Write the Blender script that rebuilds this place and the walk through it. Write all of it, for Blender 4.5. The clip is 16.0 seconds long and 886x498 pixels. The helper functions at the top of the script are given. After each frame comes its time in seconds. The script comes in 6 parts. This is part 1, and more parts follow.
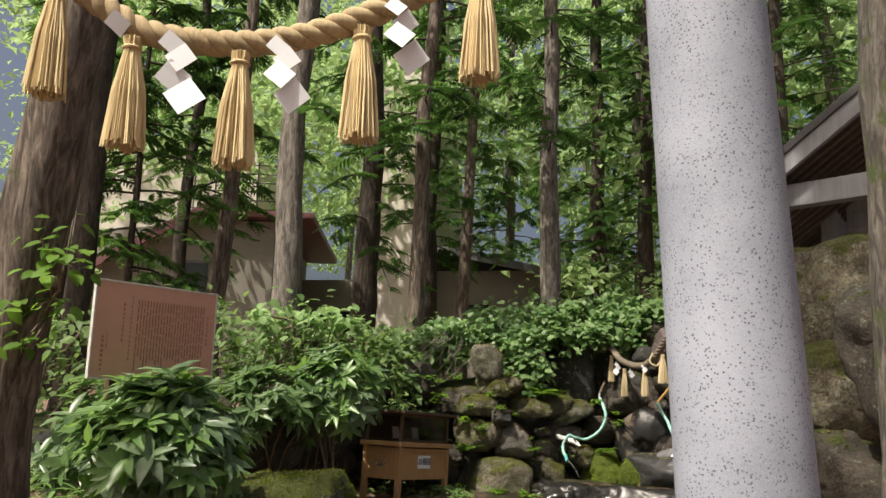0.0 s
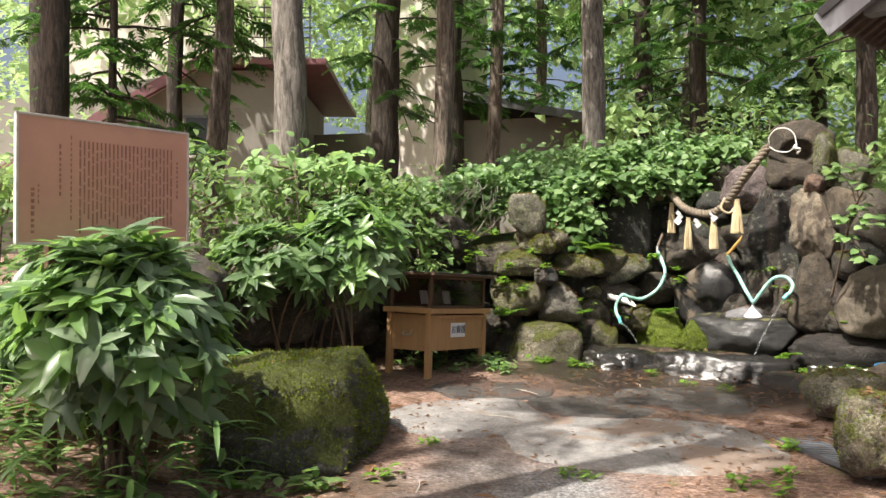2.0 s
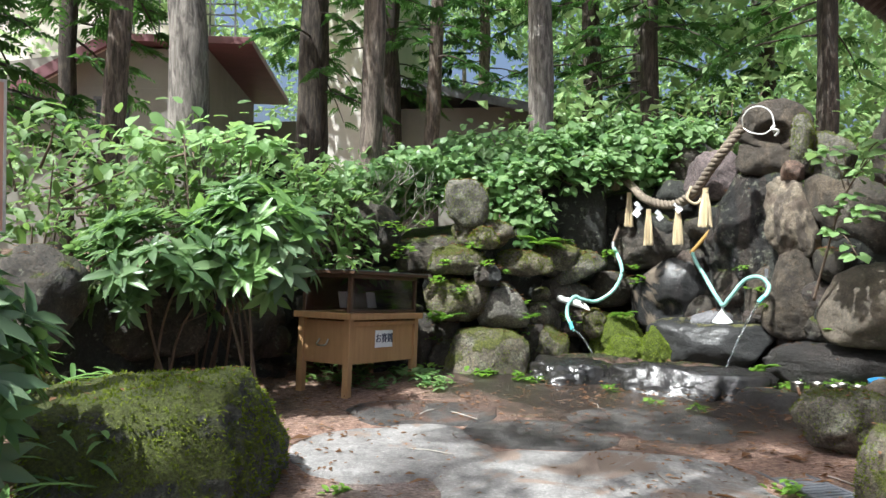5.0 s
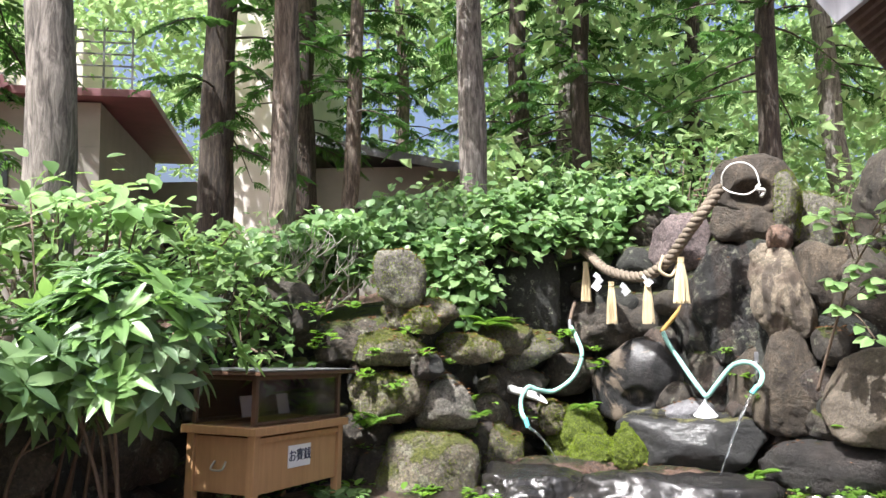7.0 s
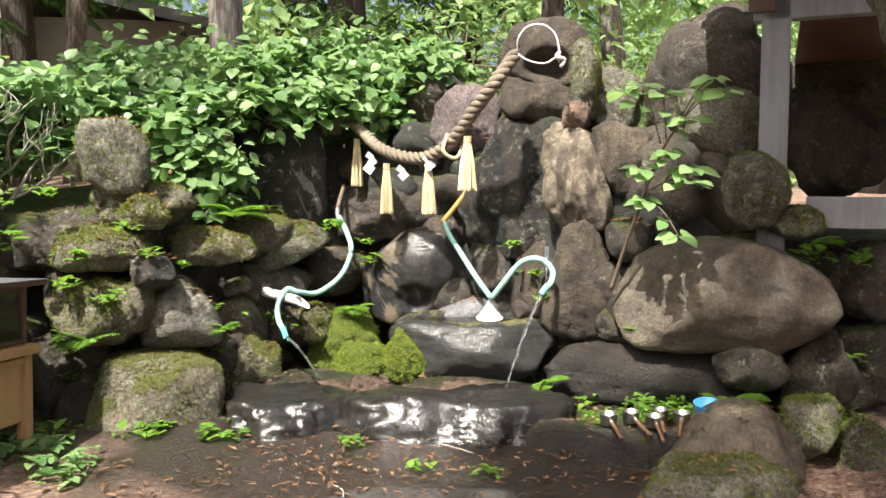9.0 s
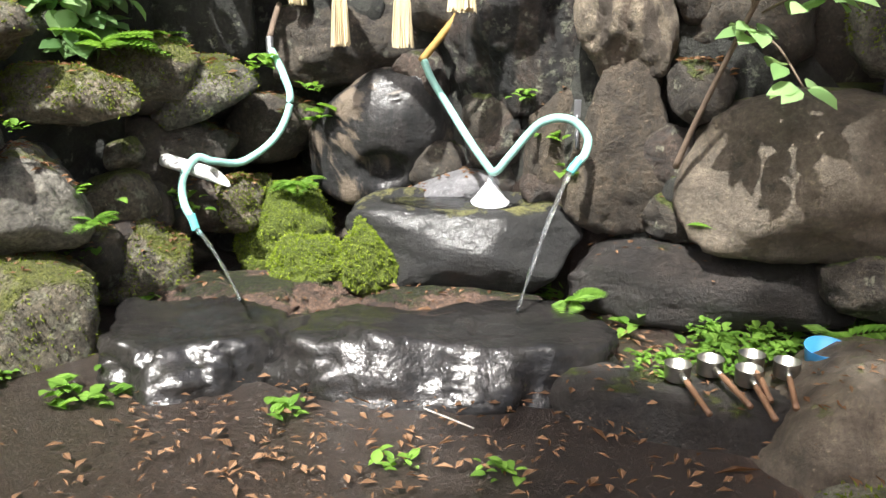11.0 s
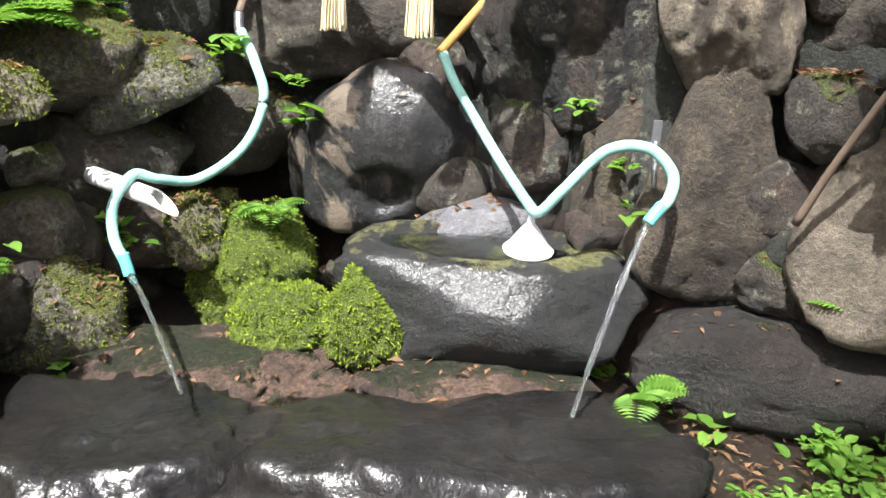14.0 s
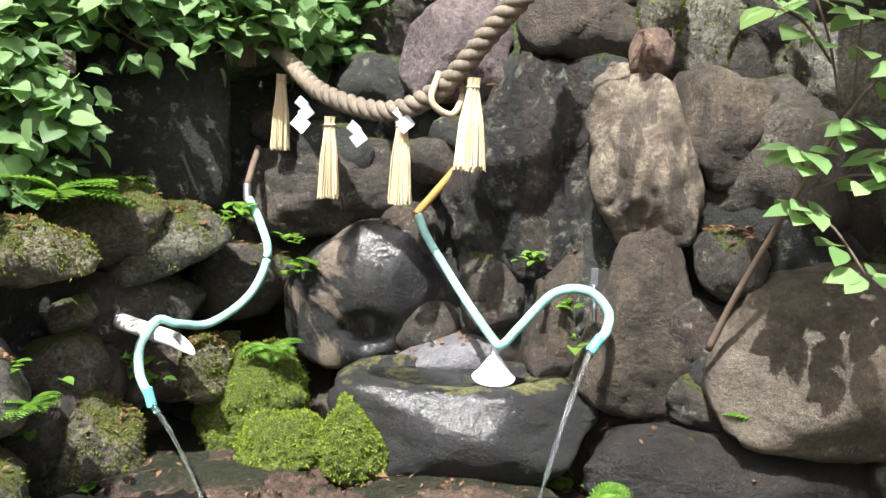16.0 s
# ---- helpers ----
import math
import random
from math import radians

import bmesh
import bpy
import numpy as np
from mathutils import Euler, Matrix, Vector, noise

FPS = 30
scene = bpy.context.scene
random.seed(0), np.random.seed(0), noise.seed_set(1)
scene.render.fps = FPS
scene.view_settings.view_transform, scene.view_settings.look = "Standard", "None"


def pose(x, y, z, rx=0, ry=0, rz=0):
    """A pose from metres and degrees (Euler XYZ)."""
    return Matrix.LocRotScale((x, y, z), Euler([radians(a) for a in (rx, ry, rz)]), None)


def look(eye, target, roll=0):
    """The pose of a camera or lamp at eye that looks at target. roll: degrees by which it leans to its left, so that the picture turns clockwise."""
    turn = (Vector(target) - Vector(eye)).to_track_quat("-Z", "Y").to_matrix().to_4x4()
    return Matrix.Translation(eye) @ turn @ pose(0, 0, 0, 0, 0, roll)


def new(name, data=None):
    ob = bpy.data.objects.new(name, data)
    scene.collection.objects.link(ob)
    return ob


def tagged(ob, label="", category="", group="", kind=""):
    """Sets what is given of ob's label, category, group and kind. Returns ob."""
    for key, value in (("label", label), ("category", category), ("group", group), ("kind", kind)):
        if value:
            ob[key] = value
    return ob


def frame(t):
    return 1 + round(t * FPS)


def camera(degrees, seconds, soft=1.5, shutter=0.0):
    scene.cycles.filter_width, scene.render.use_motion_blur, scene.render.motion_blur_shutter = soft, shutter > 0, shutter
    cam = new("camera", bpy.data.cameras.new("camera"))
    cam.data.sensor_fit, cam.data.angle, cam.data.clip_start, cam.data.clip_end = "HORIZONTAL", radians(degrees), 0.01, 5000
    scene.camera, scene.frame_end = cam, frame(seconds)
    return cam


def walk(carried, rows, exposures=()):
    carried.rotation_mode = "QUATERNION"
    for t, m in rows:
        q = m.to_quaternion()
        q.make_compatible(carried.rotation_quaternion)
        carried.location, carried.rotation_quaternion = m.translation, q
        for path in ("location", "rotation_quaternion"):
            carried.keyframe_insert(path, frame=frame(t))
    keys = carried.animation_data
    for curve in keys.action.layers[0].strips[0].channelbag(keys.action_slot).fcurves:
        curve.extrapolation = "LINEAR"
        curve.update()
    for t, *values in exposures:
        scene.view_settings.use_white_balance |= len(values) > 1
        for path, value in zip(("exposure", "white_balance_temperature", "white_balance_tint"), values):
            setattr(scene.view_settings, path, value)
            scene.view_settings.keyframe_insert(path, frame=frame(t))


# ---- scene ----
cam = camera(57.3, 16.0)
PATH = [
    (0, (0.048, 0.201, 1.294), (0.024, 2.169, 1.651), 1.6),
    (0.5, (-0.005, 0.492, 1.299), (-0.061, 2.487, 1.436), 2.2),
    (1, (-0.097, 0.832, 1.286), (-0.184, 2.83, 1.325), 1.6),
    (1.5, (-0.083, 1.184, 1.283), (-0.172, 3.182, 1.275), 0.7),
    (2, (-0.032, 1.553, 1.311), (-0.113, 3.551, 1.319), 0.2),
    (2.5, (-0.032, 1.92, 1.31), (-0.066, 3.919, 1.318), -0.0),
    (3, (0.045, 2.181, 1.275), (0.003, 4.179, 1.198), 0.4),
    (3.5, (0.083, 2.384, 1.176), (0.008, 4.355, 0.846), 1.5),
    (4, (0.054, 2.453, 1.177), (0.026, 4.414, 0.782), 2.6),
    (4.5, (0.056, 2.491, 1.271), (0.102, 4.483, 1.097), 1.3),
    (4.7, (0.07, 2.55, 1.278), (0.123, 4.547, 1.189), 0.8),
    (6.8, (-0.08, 3.625, 1.455), (0.101, 5.61, 1.616), -1.0),
    (7, (0.004, 3.808, 1.461), (0.273, 5.784, 1.611), -0.5),
    (7.5, (0.061, 4.028, 1.528), (0.526, 5.971, 1.605), 0.6),
    (8, (0.127, 4.235, 1.585), (0.772, 6.128, 1.54), 0.8),
    (8.5, (0.22, 4.488, 1.551), (0.964, 6.342, 1.454), 0.5),
    (9, (0.336, 4.786, 1.546), (1.132, 6.613, 1.38), -0.2),
    (9.5, (0.449, 5.074, 1.536), (1.267, 6.884, 1.3), -0.6),
    (10, (0.567, 5.471, 1.545), (1.389, 7.265, 1.218), -0.6),
    (10.2, (0.618, 5.605, 1.53), (1.462, 7.378, 1.15), -0.3),
    (12.3, (1.201, 6.968, 1.478), (2.032, 8.644, 0.77), 1.3),
    (12.5, (1.204, 7.033, 1.479), (2.044, 8.701, 0.764), 1.5),
    (13, (1.194, 7.104, 1.483), (2.038, 8.768, 0.765), 2.1),
    (13.5, (1.17, 7.086, 1.508), (2.019, 8.76, 0.817), 2.4),
    (14, (1.152, 7.048, 1.515), (2.032, 8.731, 0.887), 3.1),
    (14.5, (1.132, 6.982, 1.533), (2.035, 8.674, 0.965), 3.2),
    (15, (1.061, 6.867, 1.535), (1.994, 8.566, 1.043), 3.0),
    (15.5, (0.941, 6.729, 1.572), (1.909, 8.435, 1.181), 2.9),
    (16, (0.896, 6.641, 1.61), (1.872, 8.364, 1.331), 2.5),
]
walk(cam, [(t, look(eye, target, roll)) for t, eye, target, roll in PATH],
     exposures=[(0.0, 0.3, 6700, 9), (0.6, 0.6, 6800, 11), (1.0, 0.8, 7300, 13), (1.5, 0.95, 7200, 13), (2.5, 1.1, 5750, 5), (3.8, 1.33, 5700, 3), (4.6, 1.08, 5600, 4), (7.0, 1.5, 5800, 12), (9.0, 1.45, 6300, 9), (12.5, 1.6, 5750, 9), (16.0, 1.42, 5800, 10)])

# ---- light: a high midday sun, through tree crowns ----
SUN_DIR = Vector((-0.52, -0.43, 1.12)).normalized()
world = bpy.data.worlds.new("world")
scene.world = world
world.use_nodes = True
wn, wl = world.node_tree.nodes, world.node_tree.links
sky = wn.new("ShaderNodeTexSky")
sky.sky_type, sky.sun_disc = "NISHITA", False
sky.sun_elevation = math.asin(SUN_DIR.z)
sky.sun_rotation = math.atan2(SUN_DIR.x, SUN_DIR.y)
sky.air_density, sky.dust_density, sky.ozone_density = 0.8, 9.0, 0.4
wl.new(sky.outputs[0], wn["Background"].inputs[0])
wn["Background"].inputs[1].default_value = 0.105
sun_data = bpy.data.lights.new("sun", "SUN")
sun_data.energy, sun_data.angle, sun_data.color = 5.0, radians(0.55), (1.0, 0.94, 0.83)
sun = new("sun", sun_data)
sun.matrix_world = look(SUN_DIR * 40, (0, 0, 0))


# ---- materials ----
def material(name, rough=0.7, metal=0.0):
    m = bpy.data.materials.new(name)
    m.use_nodes = True
    b = m.node_tree.nodes["Principled BSDF"]
    b.inputs["Roughness"].default_value, b.inputs["Metallic"].default_value = rough, metal
    return m, m.node_tree.nodes, m.node_tree.links, b


def noise_node(n, l, scale, detail=6, coord=None, rough=0.6, distort=0.0):
    t = n.new("ShaderNodeTexNoise")
    t.inputs["Scale"].default_value, t.inputs["Detail"].default_value = scale, detail
    t.inputs["Roughness"].default_value, t.inputs["Distortion"].default_value = rough, distort
    if coord:
        l.new(coord, t.inputs["Vector"])
    return t.outputs[0]


def ramp(n, l, src, stops):
    r = n.new("ShaderNodeValToRGB")
    e = r.color_ramp.elements
    while len(e) < len(stops):
        e.new(0.5)
    for k, (p, c) in zip(e, stops):
        k.position, k.color = p, (*c, 1) if len(c) == 3 else c
    l.new(src, r.inputs[0])
    return r.outputs[0]


def gate(n, l, src, lo, hi):
    """0 under lo, 1 over hi."""
    m = n.new("ShaderNodeMapRange")
    m.inputs[1].default_value, m.inputs[2].default_value = lo, hi
    l.new(src, m.inputs[0])
    return m.outputs[0]


def mix(n, l, fac, a, b, mode="MIX"):
    m = n.new("ShaderNodeMix")
    m.data_type, m.blend_type = "RGBA", mode
    for sock, v in ((m.inputs["Factor"], fac), (m.inputs["A"], a), (m.inputs["B"], b)):
        if isinstance(v, (int, float)):
            sock.default_value = v
        elif isinstance(v, tuple):
            sock.default_value = (*v, 1)
        else:
            l.new(v, sock)
    return m.outputs["Result"]


def calc(n, l, op, a, b):
    m = n.new("ShaderNodeMath")
    m.operation = op
    for s, v in zip(m.inputs, (a, b)):
        if isinstance(v, (int, float)):
            s.default_value = v
        else:
            l.new(v, s)
    return m.outputs[0]


def bump(n, l, b, height, strength=0.4, dist=0.01):
    k = n.new("ShaderNodeBump")
    k.inputs["Strength"].default_value, k.inputs["Distance"].default_value = strength, dist
    l.new(height, k.inputs["Height"])
    l.new(k.outputs[0], b.inputs["Normal"])


def spot(n, pos):
    g = n.new("ShaderNodeNewGeometry")
    return g.outputs[pos]


def rock_material(name, dark, light, stain=None, grain=0.78, relief=1.0, moss=0.0, lichen=0.25, rough=0.75, wet=0.0, moss_col=(0.1, 0.125, 0.016), film=0.0, streak=None, moss_up=0.42):
    m, n, l, b = material(name, rough)
    b.inputs["Coat Weight"].default_value, b.inputs["Coat Roughness"].default_value = film, 0.2
    if film > 0.3:
        b.inputs["Specular IOR Level"].default_value = 0.12
    p = spot(n, "Position")
    big = noise_node(n, l, 3.2, 4, p, 0.55, 0.4)
    fine = noise_node(n, l, 55, 9, p, 0.75)
    mid = noise_node(n, l, 11, 7, p, 0.7, 0.6)
    col = ramp(n, l, calc(n, l, "ADD", calc(n, l, "MULTIPLY", big, 0.55), calc(n, l, "MULTIPLY", mid, 0.45)), [(0.36, dark), (0.62, light)])
    col = mix(n, l, gate(n, l, fine, 0.36, 0.66), mix(n, l, grain, col, (0.008, 0.008, 0.008)), col)
    col = mix(n, l, calc(n, l, "MULTIPLY", gate(n, l, fine, 0.62, 0.7), 0.75), col, tuple(min(1, c * 2.2) for c in light))
    if stain:
        s = noise_node(n, l, 2.1, 5, p, 0.6, 1.2)
        col = mix(n, l, gate(n, l, s, 0.53, 0.59), col, stain)
    if streak:
        # water-worn streaks that run down the stone
        run = n.new("ShaderNodeMapping")
        run.inputs["Scale"].default_value = (1, 1, 0.16)
        l.new(p, run.inputs["Vector"])
        s = noise_node(n, l, 7.5, 6, run.outputs[0], 0.62, 0.5)
        col = mix(n, l, gate(n, l, s, 0.49, 0.57), col, streak)
    if lichen > 0:
        s = noise_node(n, l, 15, 5, p, 0.62, 0.3)
        cover = gate(n, l, s, 0.69 - lichen * 0.22, 0.73 - lichen * 0.2)
        col = mix(n, l, calc(n, l, "MULTIPLY", calc(n, l, "MULTIPLY", cover, gate(n, l, fine, 0.4, 0.6)), 0.6), col, (0.27, 0.28, 0.2))
    h = calc(n, l, "ADD", calc(n, l, "MULTIPLY", noise_node(n, l, 9, 6, p, 0.65), 0.9), calc(n, l, "ADD", calc(n, l, "MULTIPLY", fine, 0.4), calc(n, l, "MULTIPLY", noise_node(n, l, 170, 4, p, 0.6), 0.12)))
    r = None
    if wet > 0:
        s = noise_node(n, l, 4.5, 4, p, 0.6)
        r = calc(n, l, "ADD", calc(n, l, "MULTIPLY", gate(n, l, s, 0.3, 0.7), 0.3), rough - wet)
    if moss > 0:
        up = n.new("ShaderNodeSeparateXYZ")
        l.new(spot(n, "Normal"), up.inputs[0])
        s = calc(n, l, "ADD", calc(n, l, "MULTIPLY", up.outputs[2], moss_up), noise_node(n, l, 5.5, 6, p, 0.68, 0.3))
        cover = gate(n, l, s, 1.02 - moss * 0.55, 1.12 - moss * 0.55)
        tone = ramp(n, l, noise_node(n, l, 60, 6, p, 0.7), [(0.3, tuple(c * 0.35 for c in moss_col)), (0.55, moss_col), (0.8, tuple(c * 1.9 for c in moss_col))])
        col = mix(n, l, cover, col, tone)
        h = calc(n, l, "ADD", h, calc(n, l, "MULTIPLY", cover, calc(n, l, "MULTIPLY", noise_node(n, l, 140, 4, p, 0.7), 1.2)))
        if r is not None:
            r = calc(n, l, "MAXIMUM", r, calc(n, l, "MULTIPLY", cover, 0.9))
    if r is not None:
        l.new(r, b.inputs["Roughness"])
    l.new(col, b.inputs["Base Color"])
    bump(n, l, b, h, relief, 0.045 if film < 0.4 else 0.03)
    if film:
        skin = n.new("ShaderNodeBump")
        skin.inputs["Strength"].default_value, skin.inputs["Distance"].default_value = 0.9, 0.006
        l.new(calc(n, l, "ADD", calc(n, l, "MULTIPLY", noise_node(n, l, 15, 2, p, 0.5), 1.3), calc(n, l, "MULTIPLY", noise_node(n, l, 75, 3, p, 0.6), 0.6)), skin.inputs["Height"])
        l.new(skin.outputs[0], b.inputs["Coat Normal"])
    return m


ROCK_DARK = rock_material("rock_dark", (0.018, 0.014, 0.01), (0.13, 0.104, 0.074), lichen=0.4, moss=0.36, rough=0.6, wet=0.05)
ROCK_WET = rock_material("rock_wet", (0.006, 0.0055, 0.0055), (0.034, 0.029, 0.026), lichen=0, moss=0.78, moss_up=-0.22, rough=0.7, wet=0.1, film=1.0, relief=1.3, moss_col=(0.13, 0.16, 0.018))
ROCK_MOSSY = rock_material("rock_mossy", (0.06, 0.05, 0.034), (0.34, 0.285, 0.195), lichen=0.75, moss=0.7, moss_col=(0.15, 0.16, 0.03), moss_up=0.32)
ROCK_GREY = rock_material("rock_grey", (0.06, 0.054, 0.042), (0.3, 0.27, 0.21), lichen=0.8, moss=0.4, moss_col=(0.13, 0.14, 0.03))
ROCK_TAN = rock_material("rock_tan", (0.036, 0.027, 0.019), (0.18, 0.137, 0.09), lichen=0.1, moss=0.16, grain=0.7, relief=1.2, streak=(0.05, 0.039, 0.028))
ROCK_PALE = rock_material("rock_pale", (0.1, 0.08, 0.056), (0.43, 0.35, 0.25), stain=(0.12, 0.09, 0.065), grain=0.6, lichen=0.0, moss=0.0, streak=(0.07, 0.054, 0.04))
ROCK_BROWN = rock_material("rock_brown", (0.02, 0.015, 0.012), (0.13, 0.09, 0.066), stain=(0.022, 0.022, 0.02), lichen=0.5, moss=0.15, rough=0.55)
ROCK_PURPLE = rock_material("rock_purple", (0.07, 0.052, 0.052), (0.24, 0.18, 0.17), lichen=0.2, moss=0.3)
ROCK_RED = rock_material("rock_red", (0.12, 0.07, 0.05), (0.3, 0.19, 0.13), lichen=0.3)
ROCK_FACE = rock_material("rock_face", (0.013, 0.013, 0.014), (0.06, 0.056, 0.054), stain=(0.14, 0.112, 0.085), lichen=0.0, rough=0.42, wet=0.14, film=0.35, relief=0.6, streak=(0.02, 0.02, 0.02))
ROCK_CRACK = rock_material("rock_crack", (0.014, 0.011, 0.009), (0.085, 0.06, 0.045), lichen=0.62, moss=0.1, rough=0.5, relief=1.4, streak=(0.012, 0.011, 0.01))
ROCK_DAMP = rock_material("rock_damp", (0.012, 0.01, 0.009), (0.05, 0.04, 0.034), lichen=0.0, moss=0.1, rough=0.45, wet=0.08)
DEBRIS = rock_material("debris", (0.06, 0.034, 0.022), (0.3, 0.18, 0.12), lichen=0.0, moss=0.3, grain=0.85, relief=1.4, moss_col=(0.1, 0.12, 0.02))
ROCK_PEBBLE = rock_material("rock_pebble", (0.12, 0.12, 0.13), (0.3, 0.29, 0.3), grain=0.4, lichen=0.0, rough=0.5)
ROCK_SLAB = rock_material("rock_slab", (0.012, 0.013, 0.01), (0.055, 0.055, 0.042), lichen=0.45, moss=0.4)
ROCK_POINT = rock_material("rock_point", (0.12, 0.11, 0.09), (0.38, 0.35, 0.29), lichen=0.5, moss=0.36, moss_col=(0.14, 0.15, 0.03))
ROCK_BIG = rock_material("rock_big", (0.042, 0.033, 0.023), (0.2, 0.16, 0.115), lichen=0.12, moss=0.12, rough=0.6, grain=0.55, relief=0.7)
# pale moss_col on upward faces: the rim's green with sunlight painted in
ROCK_BASIN = rock_material("rock_basin", (0.005, 0.005, 0.005), (0.026, 0.024, 0.022), lichen=0, moss=0.24, rough=0.72, wet=0.12, film=0.3, moss_col=(0.26, 0.25, 0.09))
ROCK_BLOCK = rock_material("rock_block", (0.04, 0.04, 0.03), (0.17, 0.17, 0.135), lichen=0.5, moss=0.78, moss_col=(0.11, 0.13, 0.018))
MOSS_THICK = rock_material("moss_thick", (0.03, 0.035, 0.012), (0.08, 0.09, 0.03), lichen=0, moss=1.6, moss_col=(0.16, 0.21, 0.02))


def granite_material():
    m, n, l, b = material("granite", 0.6)
    p = spot(n, "Position")
    col = ramp(n, l, noise_node(n, l, 3, 4, p), [(0.3, (0.25, 0.275, 0.34)), (0.7, (0.385, 0.415, 0.5))])
    v = n.new("ShaderNodeTexVoronoi")
    v.inputs["Scale"].default_value = 95
    l.new(p, v.inputs["Vector"])
    speck = calc(n, l, "MULTIPLY", calc(n, l, "LESS_THAN", v.outputs["Distance"], 0.3), gate(n, l, noise_node(n, l, 60, 3, p), 0.40, 0.5))
    col = mix(n, l, calc(n, l, "MULTIPLY", calc(n, l, "MULTIPLY", speck, gate(n, l, noise_node(n, l, 9, 5, p, 0.65), 0.32, 0.52)), 0.95), col, (0.07, 0.075, 0.09))
    col = mix(n, l, calc(n, l, "MULTIPLY", gate(n, l, noise_node(n, l, 220, 3, p), 0.45, 0.65), 0.3), col, (0.52, 0.52, 0.54))
    l.new(col, b.inputs["Base Color"])
    bump(n, l, b, noise_node(n, l, 120, 5, p), 0.25, 0.004)
    return m


def plain(name, col, rough=0.6, metal=0.0, var=0.25, scale=14, relief=0.15):
    m, n, l, b = material(name, rough, metal)
    p = spot(n, "Position")
    f = noise_node(n, l, scale, 6, p, 0.65)
    l.new(ramp(n, l, f, [(0.3, tuple(c * (1 - var) for c in col)), (0.7, tuple(min(1, c * (1 + var)) for c in col))]), b.inputs["Base Color"])
    if relief:
        bump(n, l, b, noise_node(n, l, scale * 8, 5, p), relief, 0.004)
    return m


def grain_material(name, dark, light, axis=2, rough=0.65, scale=9):
    """Wood or bark: noise drawn out along one axis."""
    m, n, l, b = material(name, rough)
    c = n.new("ShaderNodeTexCoord")
    k = n.new("ShaderNodeMapping")
    s = [scale * 6] * 3
    s[axis] = scale * 0.45
    k.inputs["Scale"].default_value = s
    l.new(c.outputs["Object"], k.inputs["Vector"])
    f = noise_node(n, l, 1.0, 7, k.outputs[0], 0.65, 0.5)
    l.new(mix(n, l, 0.45, ramp(n, l, f, [(0.3, dark), (0.68, light)]), ramp(n, l, noise_node(n, l, 3, 4, c.outputs["Object"]), [(0.3, dark), (0.7, light)])), b.inputs["Base Color"])
    bump(n, l, b, f, 0.35, 0.008)
    return m


def bark_material(name, dark, light, moss=0.0):
    m, n, l, b = material(name, 0.9)
    p = spot(n, "Position")
    k = n.new("ShaderNodeMapping")
    k.inputs["Scale"].default_value = (26, 26, 4.5)
    l.new(p, k.inputs["Vector"])
    f = noise_node(n, l, 1.0, 8, k.outputs[0], 0.68, 0.7)
    col = ramp(n, l, f, [(0.32, tuple(c * 0.35 for c in dark)), (0.45, dark), (0.7, light)])
    if moss:
        col = mix(n, l, gate(n, l, noise_node(n, l, 4, 6, p, 0.65), 0.72 - moss * 0.3, 0.8 - moss * 0.3), col, (0.06, 0.08, 0.02))
    l.new(col, b.inputs["Base Color"])
    bump(n, l, b, f, 0.95, 0.03)
    return m


def leaf_material(name, dark, light, through_col, rough=0.45, gloss=0.35):
    m, n, l, b = material(name, rough)
    b.inputs["Specular IOR Level"].default_value = gloss
    f = spot(n, "Random Per Island")
    c = ramp(n, l, f, [(0.0, dark), (0.55, tuple((a + d) / 2 for a, d in zip(dark, light))), (1.0, light)])
    l.new(c, b.inputs["Base Color"])
    t = n.new("ShaderNodeBsdfTranslucent")
    t.inputs[0].default_value = (*through_col, 1)
    s = n.new("ShaderNodeMixShader")
    s.inputs[0].default_value = 0.42
    l.new(b.outputs[0], s.inputs[1])
    l.new(t.outputs[0], s.inputs[2])
    l.new(s.outputs[0], n["Material Output"].inputs[0])
    return m


GRANITE = granite_material()
BARK = bark_material("bark_grey_brown", (0.12, 0.105, 0.09), (0.36, 0.325, 0.285))
BARK_DARK = bark_material("bark_dark", (0.035, 0.027, 0.02), (0.11, 0.085, 0.065))
BARK_RED = bark_material("bark_reddish", (0.09, 0.07, 0.055), (0.31, 0.25, 0.2), moss=0.3)
BARK_MOSS = bark_material("bark_mossy", (0.07, 0.06, 0.05), (0.22, 0.2, 0.17), moss=0.6)
LEAF_RHODO = leaf_material("leaf_rhododendron", (0.06, 0.11, 0.05), (0.18, 0.27, 0.12), (0.2, 0.33, 0.09), 0.32, 0.5)
LEAF_RHODO_LIGHT = leaf_material("leaf_rhododendron_young", (0.08, 0.16, 0.045), (0.22, 0.36, 0.12), (0.24, 0.4, 0.09), 0.35, 0.5)
LEAF_PALE = leaf_material("leaf_rhododendron_pale", (0.09, 0.15, 0.08), (0.26, 0.35, 0.2), (0.18, 0.3, 0.11), 0.35, 0.5)
LEAF_VINE = leaf_material("leaf_vine", (0.06, 0.13, 0.04), (0.24, 0.35, 0.15), (0.26, 0.42, 0.12), 0.42, 0.4)
LEAF_SHRUB = leaf_material("leaf_shrub", (0.055, 0.11, 0.035), (0.19, 0.28, 0.1), (0.24, 0.38, 0.09), 0.5, 0.3)
LEAF_YOUNG = leaf_material("leaf_young", (0.15, 0.26, 0.09), (0.32, 0.47, 0.2), (0.34, 0.5, 0.16), 0.45, 0.35)
LEAF_WEED = leaf_material("leaf_weed", (0.07, 0.15, 0.02), (0.18, 0.31, 0.05), (0.22, 0.4, 0.04), 0.5, 0.25)
